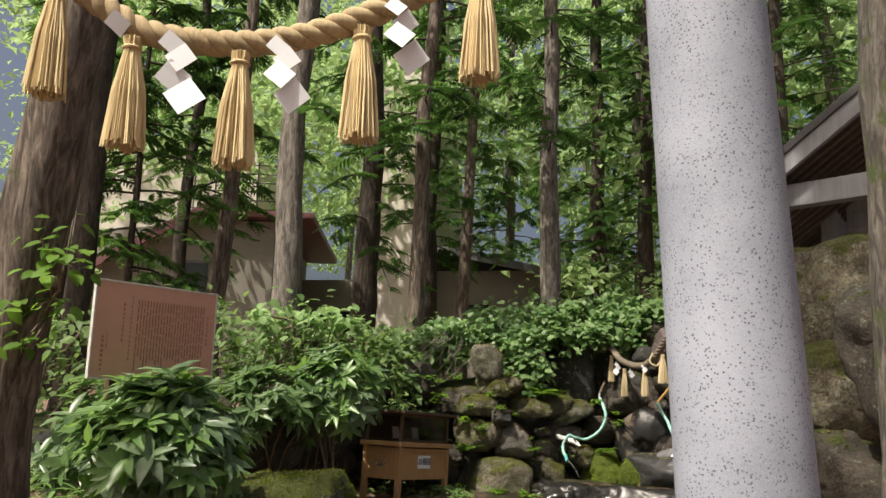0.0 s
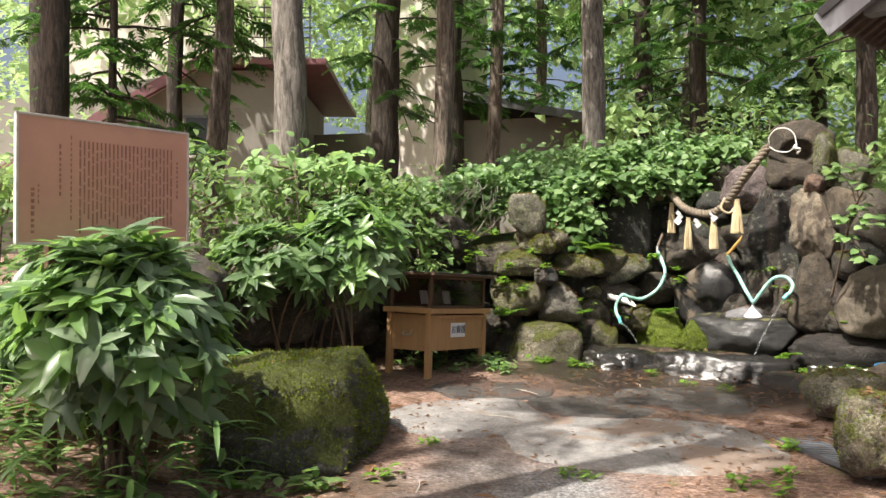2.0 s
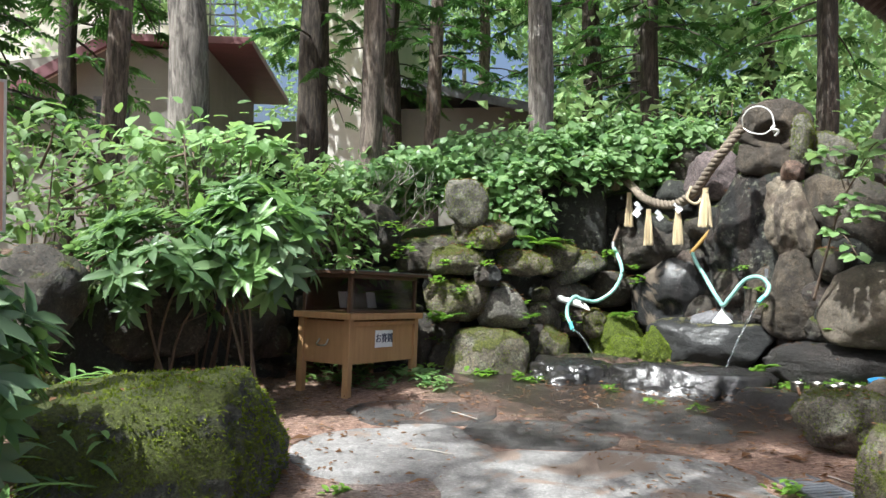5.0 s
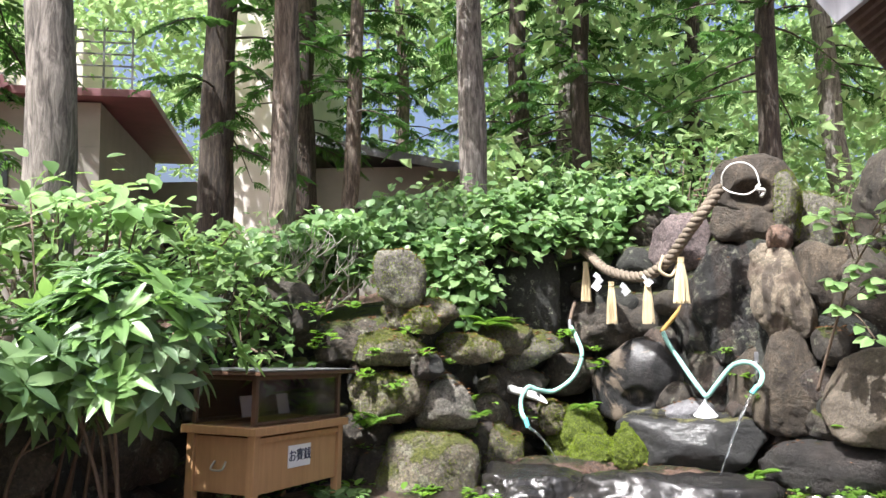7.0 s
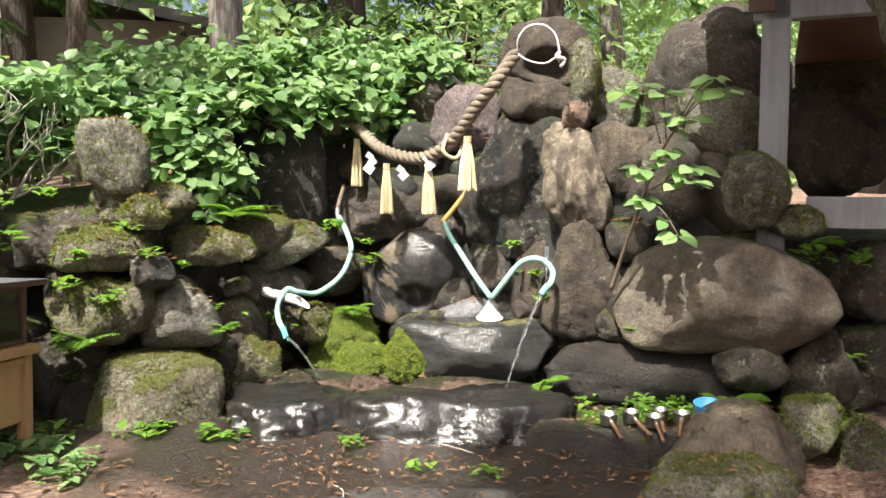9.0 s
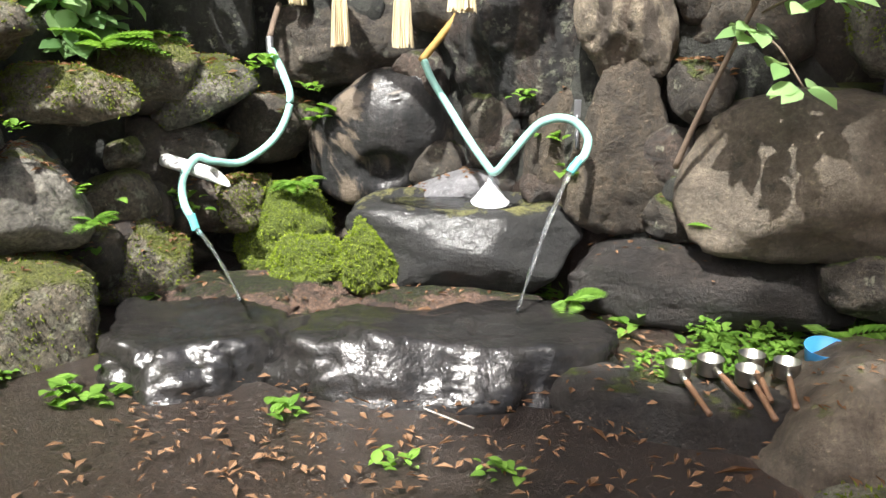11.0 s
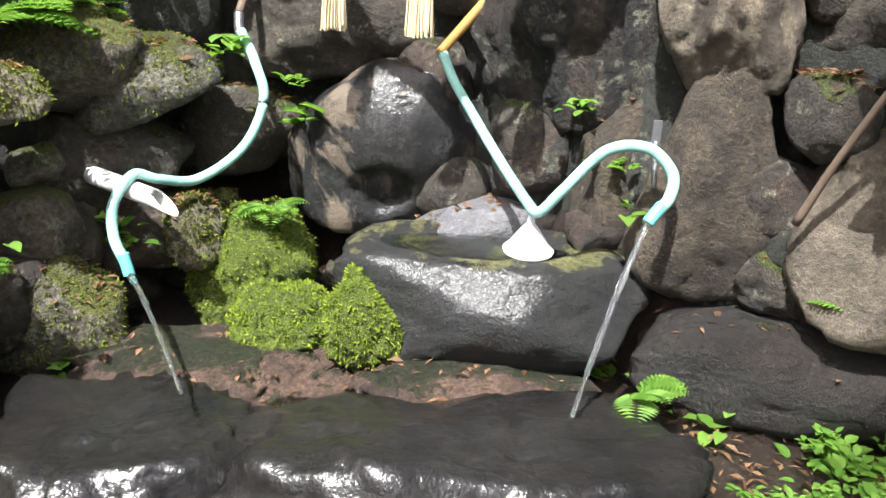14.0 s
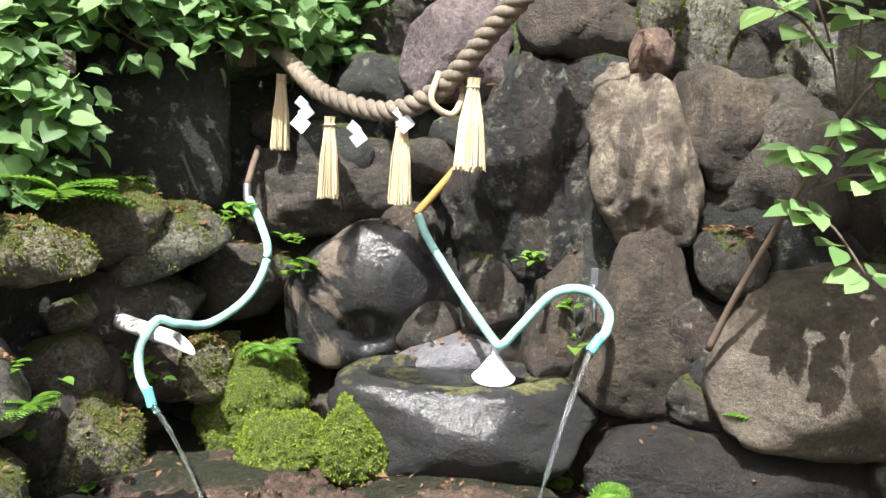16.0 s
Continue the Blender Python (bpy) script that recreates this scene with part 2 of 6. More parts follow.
LEAF_CONIFER = leaf_material("needles_conifer", (0.02, 0.055, 0.02), (0.075, 0.15, 0.05), (0.13, 0.27, 0.05), 0.6, 0.2)
# far leaves paler than the near ones: distance haze put into the colour
LEAF_WOOD_HAZY = leaf_material("leaf_woodland_hazy", (0.15, 0.25, 0.09), (0.42, 0.53, 0.25), (0.5, 0.7, 0.3), 0.5, 0.25)
MOSS_SHOOT = leaf_material("moss_shoot", (0.1, 0.14, 0.01), (0.32, 0.4, 0.05), (0.28, 0.4, 0.03), 0.8, 0.1)
MOSS_DARK = leaf_material("moss_shoot_dark", (0.08, 0.105, 0.012), (0.27, 0.32, 0.05), (0.14, 0.19, 0.012), 0.8, 0.1)
LEAF_DRY = leaf_material("leaf_dry", (0.1, 0.055, 0.03), (0.32, 0.19, 0.11), (0.2, 0.1, 0.04), 0.8, 0.1)
TWIG_PALE = plain("twig_pale", (0.36, 0.33, 0.29), 0.85)
TWIG = plain("twig_brown", (0.12, 0.085, 0.06), 0.85)
STRAW = grain_material("straw", (0.5, 0.37, 0.18), (0.8, 0.66, 0.38), 2, 0.7, 14)
STRAW_OLD = grain_material("straw_old", (0.26, 0.2, 0.12), (0.52, 0.43, 0.29), 2, 0.75, 14)
STRAW_PALE = grain_material("straw_pale", (0.46, 0.36, 0.2), (0.74, 0.62, 0.4), 2, 0.7, 14)
ROPE_MAT = grain_material("rope_straw", (0.2, 0.14, 0.075), (0.5, 0.39, 0.22), 2, 0.8, 14)
ROPE_OLD = grain_material("rope_old", (0.06, 0.046, 0.034), (0.27, 0.22, 0.16), 2, 0.85, 14)
PAPER = plain("paper_white", (0.78, 0.79, 0.82), 0.7, var=0.04, relief=0)
CORD = plain("cord_white", (0.72, 0.7, 0.66), 0.8, var=0.08, relief=0)
HOSE = plain("hose_turquoise", (0.29, 0.54, 0.48), 0.38, var=0.45, scale=7, relief=0.05)
HOSE_TIP = plain("hose_cyan", (0.14, 0.5, 0.5), 0.35, var=0.15, scale=9, relief=0.05)
PVC = plain("pvc_white", (0.74, 0.73, 0.7), 0.4, var=0.08)
BRASS_OLD = plain("brown_pipe", (0.36, 0.22, 0.06), 0.5, var=0.25)
STEEL = plain("steel", (0.42, 0.4, 0.36), 0.38, 1.0, 0.2, 30, 0.05)
IRON = plain("iron_grey", (0.22, 0.22, 0.23), 0.5, 0.8, 0.2)
WOOD_BOX = grain_material("wood_box", (0.34, 0.19, 0.085), (0.52, 0.31, 0.15), 2, 0.5, 5)
WOOD_DARK = grain_material("wood_dark", (0.05, 0.026, 0.016), (0.13, 0.07, 0.04), 2, 0.5, 6)
WOOD_GREY = grain_material("wood_grey", (0.17, 0.17, 0.185), (0.31, 0.315, 0.34), 2, 0.75, 5)
WOOD_EAVE = grain_material("wood_eave", (0.06, 0.042, 0.034), (0.15, 0.115, 0.1), 1, 0.75, 5)
HANDLE_WOOD = grain_material("wood_handle", (0.09, 0.045, 0.025), (0.22, 0.12, 0.065), 1, 0.6, 8)
SIGN_MAT = plain("sign_salmon", (0.62, 0.35, 0.26), 0.45, var=0.08, scale=4, relief=0.03)
SIGN_EDGE = plain("sign_edge", (0.56, 0.54, 0.5), 0.6)
INK = plain("ink", (0.34, 0.17, 0.12), 0.7, relief=0)
INK_BLUE = plain("ink_navy", (0.02, 0.03, 0.09), 0.6, relief=0)
PLASTER = plain("plaster_beige", (0.22, 0.205, 0.18), 0.85, var=0.1, scale=2)
PLASTER_PALE = plain("plaster_pale", (0.6, 0.55, 0.5), 0.85, var=0.08, scale=2)
ROOF_RED = plain("roof_red", (0.15, 0.06, 0.07), 0.5, var=0.2, scale=3)
# lightened pink: sun on the roof slope is put into its colour
ROOF_PINK = plain("roof_pink_sunlit", (0.66, 0.6, 0.58), 0.5, var=0.1, scale=3)
ROOF_DARK = plain("roof_dark", (0.06, 0.058, 0.06), 0.6, var=0.3, scale=5)
DARK_GLASS = plain("window_dark", (0.03, 0.035, 0.035), 0.12, var=0.1, relief=0)
RAIL_MAT = plain("rail_dark", (0.1, 0.1, 0.11), 0.5)
BLUE_CUP = plain("plastic_blue", (0.08, 0.36, 0.75), 0.35, var=0.1, relief=0.02)
DRAIN_MAT = plain("drain_grey", (0.11, 0.115, 0.13), 0.45, 0.3, 0.25, 12)


def glass_material():
    m, n, l, b = material("acrylic_smoky", 0.08)
    b.inputs["Base Color"].default_value = (0.75, 0.72, 0.7, 1)
    b.inputs["Transmission Weight"].default_value = 1.0
    b.inputs["IOR"].default_value = 1.3
    return m


def water_material(name, rough=0.12, clear=1.0):
    m, n, l, b = material(name, rough)
    b.inputs["Base Color"].default_value = (0.92, 0.96, 0.98, 1)
    b.inputs["Transmission Weight"].default_value = clear
    b.inputs["IOR"].default_value = 1.33
    bump(n, l, b, noise_node(n, l, 30, 3, spot(n, "Position")), 0.3, 0.01)
    return m


GLASS = glass_material()
WATER = water_material("water")
WATER_JET = water_material("water_jet", 0.05, 0.97)


def ground_material():
    """Trodden earth: grey grit on the walked line, red-brown needle litter, thin moss, wet red mud by the spring."""
    m, n, l, b = material("earth", 0.9)
    p = spot(n, "Position")
    xyz = n.new("ShaderNodeSeparateXYZ")
    l.new(p, xyz.inputs[0])
    fine = noise_node(n, l, 60, 8, p, 0.75)
    streak = n.new("ShaderNodeMapping")
    streak.inputs["Scale"].default_value = (16, 30, 20)
    l.new(p, streak.inputs["Vector"])
    chips = noise_node(n, l, 1.6, 8, streak.outputs[0], 0.75, 1.0)
    litter = ramp(n, l, chips, [(0.34, (0.03, 0.018, 0.013)), (0.45, (0.14, 0.08, 0.057)), (0.56, (0.3, 0.19, 0.14)), (0.68, (0.52, 0.4, 0.32))])
    grit = ramp(n, l, calc(n, l, "ADD", calc(n, l, "MULTIPLY", fine, 0.6), calc(n, l, "MULTIPLY", chips, 0.4)), [(0.38, (0.035, 0.034, 0.035)), (0.5, (0.19, 0.18, 0.18)), (0.62, (0.5, 0.485, 0.475))])
    path = n.new("ShaderNodeVectorMath")
    path.operation = "DISTANCE"
    squash = n.new("ShaderNodeMapping")
    squash.inputs["Scale"].default_value = (0.95, 0.36, 0)
    squash.inputs["Location"].default_value = (-0.2, -1.75, 0)
    l.new(p, squash.inputs["Vector"])
    l.new(squash.outputs[0], path.inputs[0])
    d = calc(n, l, "ADD", path.outputs["Value"], calc(n, l, "MULTIPLY", noise_node(n, l, 2.2, 5, p, 0.65), 0.9))
    col = mix(n, l, gate(n, l, d, 0.75, 1.25), grit, litter)
    soil = ramp(n, l, fine, [(0.3, (0.02, 0.015, 0.01)), (0.7, (0.09, 0.062, 0.042))])
    col = mix(n, l, calc(n, l, "MULTIPLY", gate(n, l, noise_node(n, l, 1.7, 5, p, 0.6), 0.5, 0.62), 0.75), col, soil)
    green = ramp(n, l, noise_node(n, l, 70, 6, p, 0.7), [(0.3, (0.04, 0.05, 0.01)), (0.7, (0.16, 0.18, 0.04))])
    col = mix(n, l, calc(n, l, "MULTIPLY", gate(n, l, noise_node(n, l, 2.6, 6, p, 0.7, 0.5), 0.62, 0.68), 0.7), col, green)
    sx = n.new("ShaderNodeVectorMath")
    sx.operation = "DISTANCE"
    sx.inputs[1].default_value = (1.9, 9.0, 0.5)
    l.new(p, sx.inputs[0])
    damp = gate(n, l, calc(n, l, "ADD", sx.outputs["Value"], noise_node(n, l, 3, 5, p, 0.6)), 2.5, 2.0)
    mud = ramp(n, l, fine, [(0.35, (0.006, 0.004, 0.003)), (0.6, (0.03, 0.019, 0.013)), (0.75, (0.1, 0.062, 0.042))])
    col = mix(n, l, damp, col, mud)
    l.new(col, b.inputs["Base Color"])
    l.new(calc(n, l, "SUBTRACT", 0.92, calc(n, l, "MULTIPLY", damp, 0.62)), b.inputs["Roughness"])
    bump(n, l, b, calc(n, l, "ADD", chips, fine), 0.8, 0.02)
    return m


EARTH = ground_material()
FLAG = rock_material("flagstone", (0.13, 0.12, 0.115), (0.37, 0.35, 0.335), stain=(0.2, 0.15, 0.12), grain=0.5, relief=0.6, lichen=0.1, moss=0.0, rough=0.7)
FLAG_WET = rock_material("flagstone_wet", (0.05, 0.045, 0.042), (0.16, 0.145, 0.135), stain=(0.1, 0.06, 0.045), lichen=0, moss=0.0, rough=0.5, wet=0.15)


# ---- builders ----
def ground_z(x, y):
    """Height of the trodden ground in front of the stone wall."""
    z = 0.1 + 0.055 * (min(max(y, -2.0), 9.0) - 5.2)
    side = max(0.0, -1.2 - x - 0.15 * max(0, 4 - y))
    return z + 0.10 * min(side, 2.5) * (1 if y > 1 else max(0, y))


WALL_X = (-9, -3.2, -1.8, -1.0, 0.0, 0.6, 1.0, 1.6, 2.0, 2.4, 2.7, 2.95, 3.3, 3.9, 7, 30)
WALL_Y = (6.3, 6.7, 7.4, 8.8, 9.35, 9.15, 9.5, 9.9, 9.95, 9.6, 9.1, 8.5, 8.2, 8.0, 7.3, 4)


def wall_y(x):
    return float(np.interp(x, WALL_X, WALL_Y))


def terrain_z(x, y):
    g = ground_z(x, y)
    back = y - wall_y(x) - 0.12
    top = float(np.interp(x, (-3, -1.2, -0.5, 0.8, 1.4, 2.2, 2.9, 3.3, 3.7), (0.9, 1.0, 1.3, 1.45, 1.75, 1.95, 2.0, 1.6, 1.2)))
    k = min(1.0, max(0.0, back / 0.55))
    k = k * k * (3 - 2 * k)
    far = 0.03 * max(0.0, min(back, 25) - 0.6)
    return g * (1 - k) + (top + far) * k


def shell(name, verts, faces, mat, parent=None, smooth=True, label=""):
    me = bpy.data.meshes.new(name)
    me.from_pydata([tuple(v) for v in verts], [], [tuple(f) for f in faces])
    me.materials.append(mat)
    if smooth:
        me.polygons.foreach_set("use_smooth", [True] * len(me.polygons))
    me.update()
    ob = new(name, me)
    if parent:
        ob.parent = parent
    if label:
        ob["label"] = label
    return ob


def part(name, bm, mat, parent=None, label="", smooth=False):
    me = bpy.data.meshes.new(name)
    bm.to_mesh(me)
    bm.free()
    me.materials.append(mat)
    if smooth:
        me.polygons.foreach_set("use_smooth", [True] * len(me.polygons))
    ob = new(name, me)
    if parent:
        ob.parent = parent
    if label:
        ob["label"] = label
    return ob


def root(name, m, label, category, group=""):
    ob = new(name)
    ob.matrix_world = m
    return tagged(ob, label, category, group)


def block_bm(sx, sy, sz, at=(0, 0, 0), bevel=0.004, turn=None):
    bm = bmesh.new()
    bmesh.ops.create_cube(bm, size=1, matrix=Matrix.Translation(at) @ (turn or Matrix.Identity(4)) @ Matrix.Diagonal((sx, sy, sz, 1)))
    if bevel:
        bmesh.ops.bevel(bm, geom=bm.edges[:], offset=bevel, segments=2, affect="EDGES", profile=0.6)
    return bm


def block(name, size, at, mat, parent=None, bevel=0.004, turn=None, label=""):
    return part(name, block_bm(*size, at, bevel, turn), mat, parent, label)


def smooth_line(pts, steps=8):
    """Catmull-Rom through points."""
    p = [Vector(q) for q in pts]
    p = [p[0] * 2 - p[1]] + p + [p[-1] * 2 - p[-2]]
    out = []
    for i in range(1, len(p) - 2):
        a, b, c, d = p[i - 1:i + 3]
        for k in range(steps):
            t = k / steps
            out.append(0.5 * (2 * b + (c - a) * t + (2 * a - 5 * b + 4 * c - d) * t * t + (3 * b - a - 3 * c + d) * t ** 3))
    out.append(p[-2])
    return out


def tube_data(line, radius, sides=10, caps=True, wob=0.0):
    """Verts and faces of a tube along a line; radius: a number or a function of 0..1."""
    n = len(line)
    verts, faces = [], []
    up = Vector((0.13, 0.21, 0.97))
    for i, c in enumerate(line):
        d = (line[min(i + 1, n - 1)] - line[max(i - 1, 0)]).normalized()
        a = d.cross(up)
        if a.length < 0.1:
            a = d.cross(Vector((1, 0, 0)))
        a.normalize()
        b = d.cross(a)
        r = radius(i / (n - 1)) if callable(radius) else radius
        for k in range(sides):
            w = 2 * math.pi * k / sides
            rr = r * (1 + wob * noise.noise(Vector((c.x * 3 + math.cos(w) * 1.3, c.y * 3 + math.sin(w) * 1.3, c.z * 1.2)))) if wob else r
            verts.append(c + (a * math.cos(w) + b * math.sin(w)) * rr)
    for i in range(n - 1):
        for k in range(sides):
            j = (k + 1) % sides
            faces.append((i * sides + k, i * sides + j, (i + 1) * sides + j, (i + 1) * sides + k))
    if caps:
        faces += [tuple(range(sides))[::-1], tuple((n - 1) * sides + k for k in range(sides))]
    return verts, faces


def tube(name, pts, radius, mat, parent=None, sides=10, steps=8, label="", wob=0.0):
    v, f = tube_data(smooth_line(pts, steps), radius, sides, True, wob)
    return shell(name, v, f, mat, parent, True, label)


ICO = {}


def ico(sub):
    if sub not in ICO:
        bm = bmesh.new()
        bmesh.ops.create_icosphere(bm, subdivisions=sub, radius=1)
        bm.verts.ensure_lookup_table()
        ICO[sub] = (np.array([v.co[:] for v in bm.verts]), [tuple(v.index for v in f.verts) for f in bm.faces])
        bm.free()
    return ICO[sub]


def rock_shape(sub, seed, cuts, rough, size, planes=(), boxy=2.9):
    """A boulder round the origin: a rounded block with worn flat facets, then lumps, cracks and pits."""
    rng = np.random.RandomState(seed)
    dirs, faces = ico(sub)
    v = dirs
    r = 1.0 / (np.abs(v) ** boxy).sum(1) ** (1 / boxy)
    given = [(np.array(p[:3]) / np.linalg.norm(p[:3]), p[3]) for p in planes]
    if cuts < 0:
        # outlined stones: a bulging front of a few broad facets
        for sx, sz, d in ((-0.75, 0.2, 0.86), (0.7, 0.3, 0.88), (0.05, 0.75, 0.9), (0.1, -0.6, 0.92)):
            nrm = np.array((sx + rng.uniform(-0.25, 0.25), -1.0, sz + rng.uniform(-0.25, 0.25)))
            given.append((nrm / np.linalg.norm(nrm), d + rng.uniform(-0.06, 0.08)))
    for i in range(cuts + 3):
        nrm = rng.normal(size=3)
        given.append((nrm / np.linalg.norm(nrm), rng.uniform(0.74, 1.02)))
    for nrm, d in given:
        dot = v @ nrm
        lim = np.minimum(np.where(dot > 1e-3, d / np.maximum(dot, 1e-3), 9), 3)
        k = 26.0
        r = -np.log(np.exp(-k * r) + np.exp(-k * lim)) / k
    pts = v * r[:, None]
    pts = pts / np.abs(pts).max(0) * np.array(size) * 1.02
    off = Vector(rng.uniform(-50, 50, 3))
    s = sum(size) / 3
    out = np.empty_like(pts)
    for i, p in enumerate(pts):
        q = Vector(p)
        w = noise.fractal(q * (1.3 / s) + off, 0.85, 2.1, 4) * 0.115 + noise.fractal(q * (4.5 / s) + off, 0.6, 2.2, 5) * 0.05
        crack = 1 - abs(noise.noise(q * (1.5 / s) + off * 2))
        w -= max(0.0, crack - 0.93) * 0.9
        out[i] = p * (1 + w * rough)
    return out, faces


def rock(name, mat, at, size, turn, seed, label, cuts=5, sub=4, rough=1.0, planes=(), boxy=2.9, pit=None, dents=()):
    pts, faces = rock_shape(sub, seed, cuts, rough, size, planes, boxy)
    for dx, dz, wide, deep in dents:
        # hollows worn into the front face
        e = np.sqrt((pts[:, 0] - dx) ** 2 + ((pts[:, 2] - dz) * 1.25) ** 2) / wide
        pts[:, 1] = np.where(pts[:, 1] < 0, pts[:, 1] + deep * np.clip((1 - e) * 2.6, 0, 1), pts[:, 1])
    if pit:
        # a bowl worn into the top: half-widths and depth
        px, py, deep, cx, cy = pit
        e = np.sqrt(((pts[:, 0] - cx) / px) ** 2 + ((pts[:, 1] - cy) / py) ** 2)
        pts[:, 2] = np.where(pts[:, 2] > 0, pts[:, 2] - deep * np.clip((1 - e) * 2.2, 0, 1), pts[:, 2])
    ob = shell(name, pts, faces, mat)
    ob.matrix_world = pose(*at, 0, turn[0], turn[1])
    return tagged(ob, label, "boulder")


def fuzz(ob, count, size, seed, mat):
    """Short moss shoots standing on the upper faces of a stone, as one part of it."""
    rng = random.Random(seed)
    polys = [p for p in ob.data.polygons if p.normal.z > -0.25]
    spots = []
    for _ in range(count):
        p = rng.choice(polys)
        vs = [ob.data.vertices[i].co for i in p.vertices]
        a, b = sorted((rng.random(), rng.random()))
        c = vs[0] * a + vs[1] * (b - a) + vs[2] * (1 - b)
        d = p.normal + rnd_dir(rng) * 0.8 + Vector((0, 0, -0.35))
        ln = size * rng.uniform(0.6, 1.5)
        spots.append((c - p.normal * 0.002, d, rnd_dir(rng), ln, ln * 0.4))
    leaves("moss", spots, mat, ob, fine=False)["kind"] = "stuff"


def leaves(name, spots, mat, parent=None, fold=0.18, curl=0.25, fine=True, label=""):
    """One mesh of many leaves. spots: rows of base, direction, up, length, width."""
    verts, faces = [], []
    for base, d, up, ln, wd in spots:
        d = d.normalized()
        s = d.cross(up)
        if s.length < 1e-4:
            s = d.cross(Vector((1, 0.2, 0)))
        s.normalize()
        u = s.cross(d)
        o = len(verts)
        if fine:
            for k, wv in ((0.0, 0.0), (0.14, 0.68), (0.4, 1.0), (0.7, 0.74), (1.0, 0.0)):
                c = base + d * (ln * k) - u * (curl * ln * k * k)
                if wv:
                    verts += [c + s * (wd * wv / 2) + u * (fold * wd), c, c - s * (wd * wv / 2) + u * (fold * wd)]
                else:
                    verts.append(c)
            faces += [(o, o + 2, o + 1), (o, o + 3, o + 2), (o + 1, o + 2, o + 5, o + 4), (o + 2, o + 3, o + 6, o + 5), (o + 4, o + 5, o + 8, o + 7), (o + 5, o + 6, o + 9, o + 8), (o + 7, o + 8, o + 10), (o + 8, o + 9, o + 10)]
        else:
            m = base + d * (ln * 0.5)
            e = base + d * ln - u * (curl * ln)
            verts += [base, m + s * (wd / 2) + u * (fold * wd), e, m - s * (wd / 2) + u * (fold * wd)]
            faces += [(o, o + 1, o + 2), (o, o + 2, o + 3)]
    return shell(name, verts, faces, mat, parent, fine, label)


def rnd_dir(rng, zlo=-1.0):
    while True:
        v = Vector((rng.uniform(-1, 1), rng.uniform(-1, 1), rng.uniform(zlo, 1)))
        if 0.05 < v.length < 1:
            return v.normalized()


# ---- ground ----
def build_ground():
    xs = sorted(set(list(np.round(np.arange(-6, 8, 0.16), 3)) + [-400, -150, -60, -30, -18, -12, -9, -7.5, 9, 11, 14, 20, 35, 70, 150, 400]))
    ys = sorted(set(list(np.round(np.arange(-1.0, 13, 0.16), 3)) + [-400, -150, -60, -25, -12, -6, -3, 14, 16, 19, 24, 32, 45, 70, 150, 400]))
    verts, faces = [], []
    for y in ys:
        for x in xs:
            lump = 0.022 * noise.noise(Vector((x * 1.3, y * 1.3, 0))) + 0.008 * noise.noise(Vector((x * 6, y * 6, 3)))
            verts.append((x, y, terrain_z(x, y) + lump))
    w = len(xs)
    for j in range(len(ys) - 1):
        for i in range(w - 1):
            faces.append((j * w + i, j * w + i + 1, (j + 1) * w + i + 1, (j + 1) * w + i))
    tagged(shell("ground", verts, faces, EARTH), "trodden earth with red needle litter and grey grit", "ground", kind="structure")


build_ground()


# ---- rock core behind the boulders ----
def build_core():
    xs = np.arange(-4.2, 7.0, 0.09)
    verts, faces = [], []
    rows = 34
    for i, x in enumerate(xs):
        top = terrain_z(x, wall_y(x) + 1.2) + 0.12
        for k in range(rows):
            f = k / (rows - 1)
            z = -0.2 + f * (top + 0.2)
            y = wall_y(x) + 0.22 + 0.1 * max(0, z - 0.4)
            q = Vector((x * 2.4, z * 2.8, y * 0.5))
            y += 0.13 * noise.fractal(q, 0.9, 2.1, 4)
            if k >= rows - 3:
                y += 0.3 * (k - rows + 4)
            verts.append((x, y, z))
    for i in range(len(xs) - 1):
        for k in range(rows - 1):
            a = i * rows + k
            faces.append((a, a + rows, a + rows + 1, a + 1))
    # the core's dark colour also stands in for shade between the stones
    tagged(shell("wall_core", verts, faces, ROCK_SLAB), "rubble core behind the wall stones, joint shade in its dark colour", "wall", kind="structure")


build_core()


def filler_stones():
    """Small stones packed into the joints of the wall."""
    rng = random.Random(5)
    for i in range(95):
        x = rng.uniform(-1.2, 4.3)
        top = float(np.interp(x, (-1.2, 0, 0.9, 1.5, 1.6, 3.0, 3.4, 4.3), (0.9, 1.15, 1.3, 1.4, 1.9, 2.0, 1.1, 1.0)))
        z = rng.uniform(0.3, top)
        s = rng.uniform(0.07, 0.16)
        y = wall_y(x) + 0.1 * max(0, z - 0.4) + 0.16 + rng.uniform(0.0, 0.06)
        mat = rng.choice((ROCK_DARK, ROCK_MOSSY, ROCK_BROWN, ROCK_SLAB)) if x < 1.7 else rng.choice((ROCK_DARK, ROCK_SLAB, ROCK_BROWN))
        tagged(rock("stone", mat, (x, y, z), (s * rng.uniform(0.9, 1.4), s, s * rng.uniform(0.7, 1.0)), (rng.uniform(-20, 20), rng.uniform(-60, 60)), 900 + i,
                    "small dark stone packed in a wall joint", cuts=5, sub=3), category="stone", group="joint stones")


filler_stones()

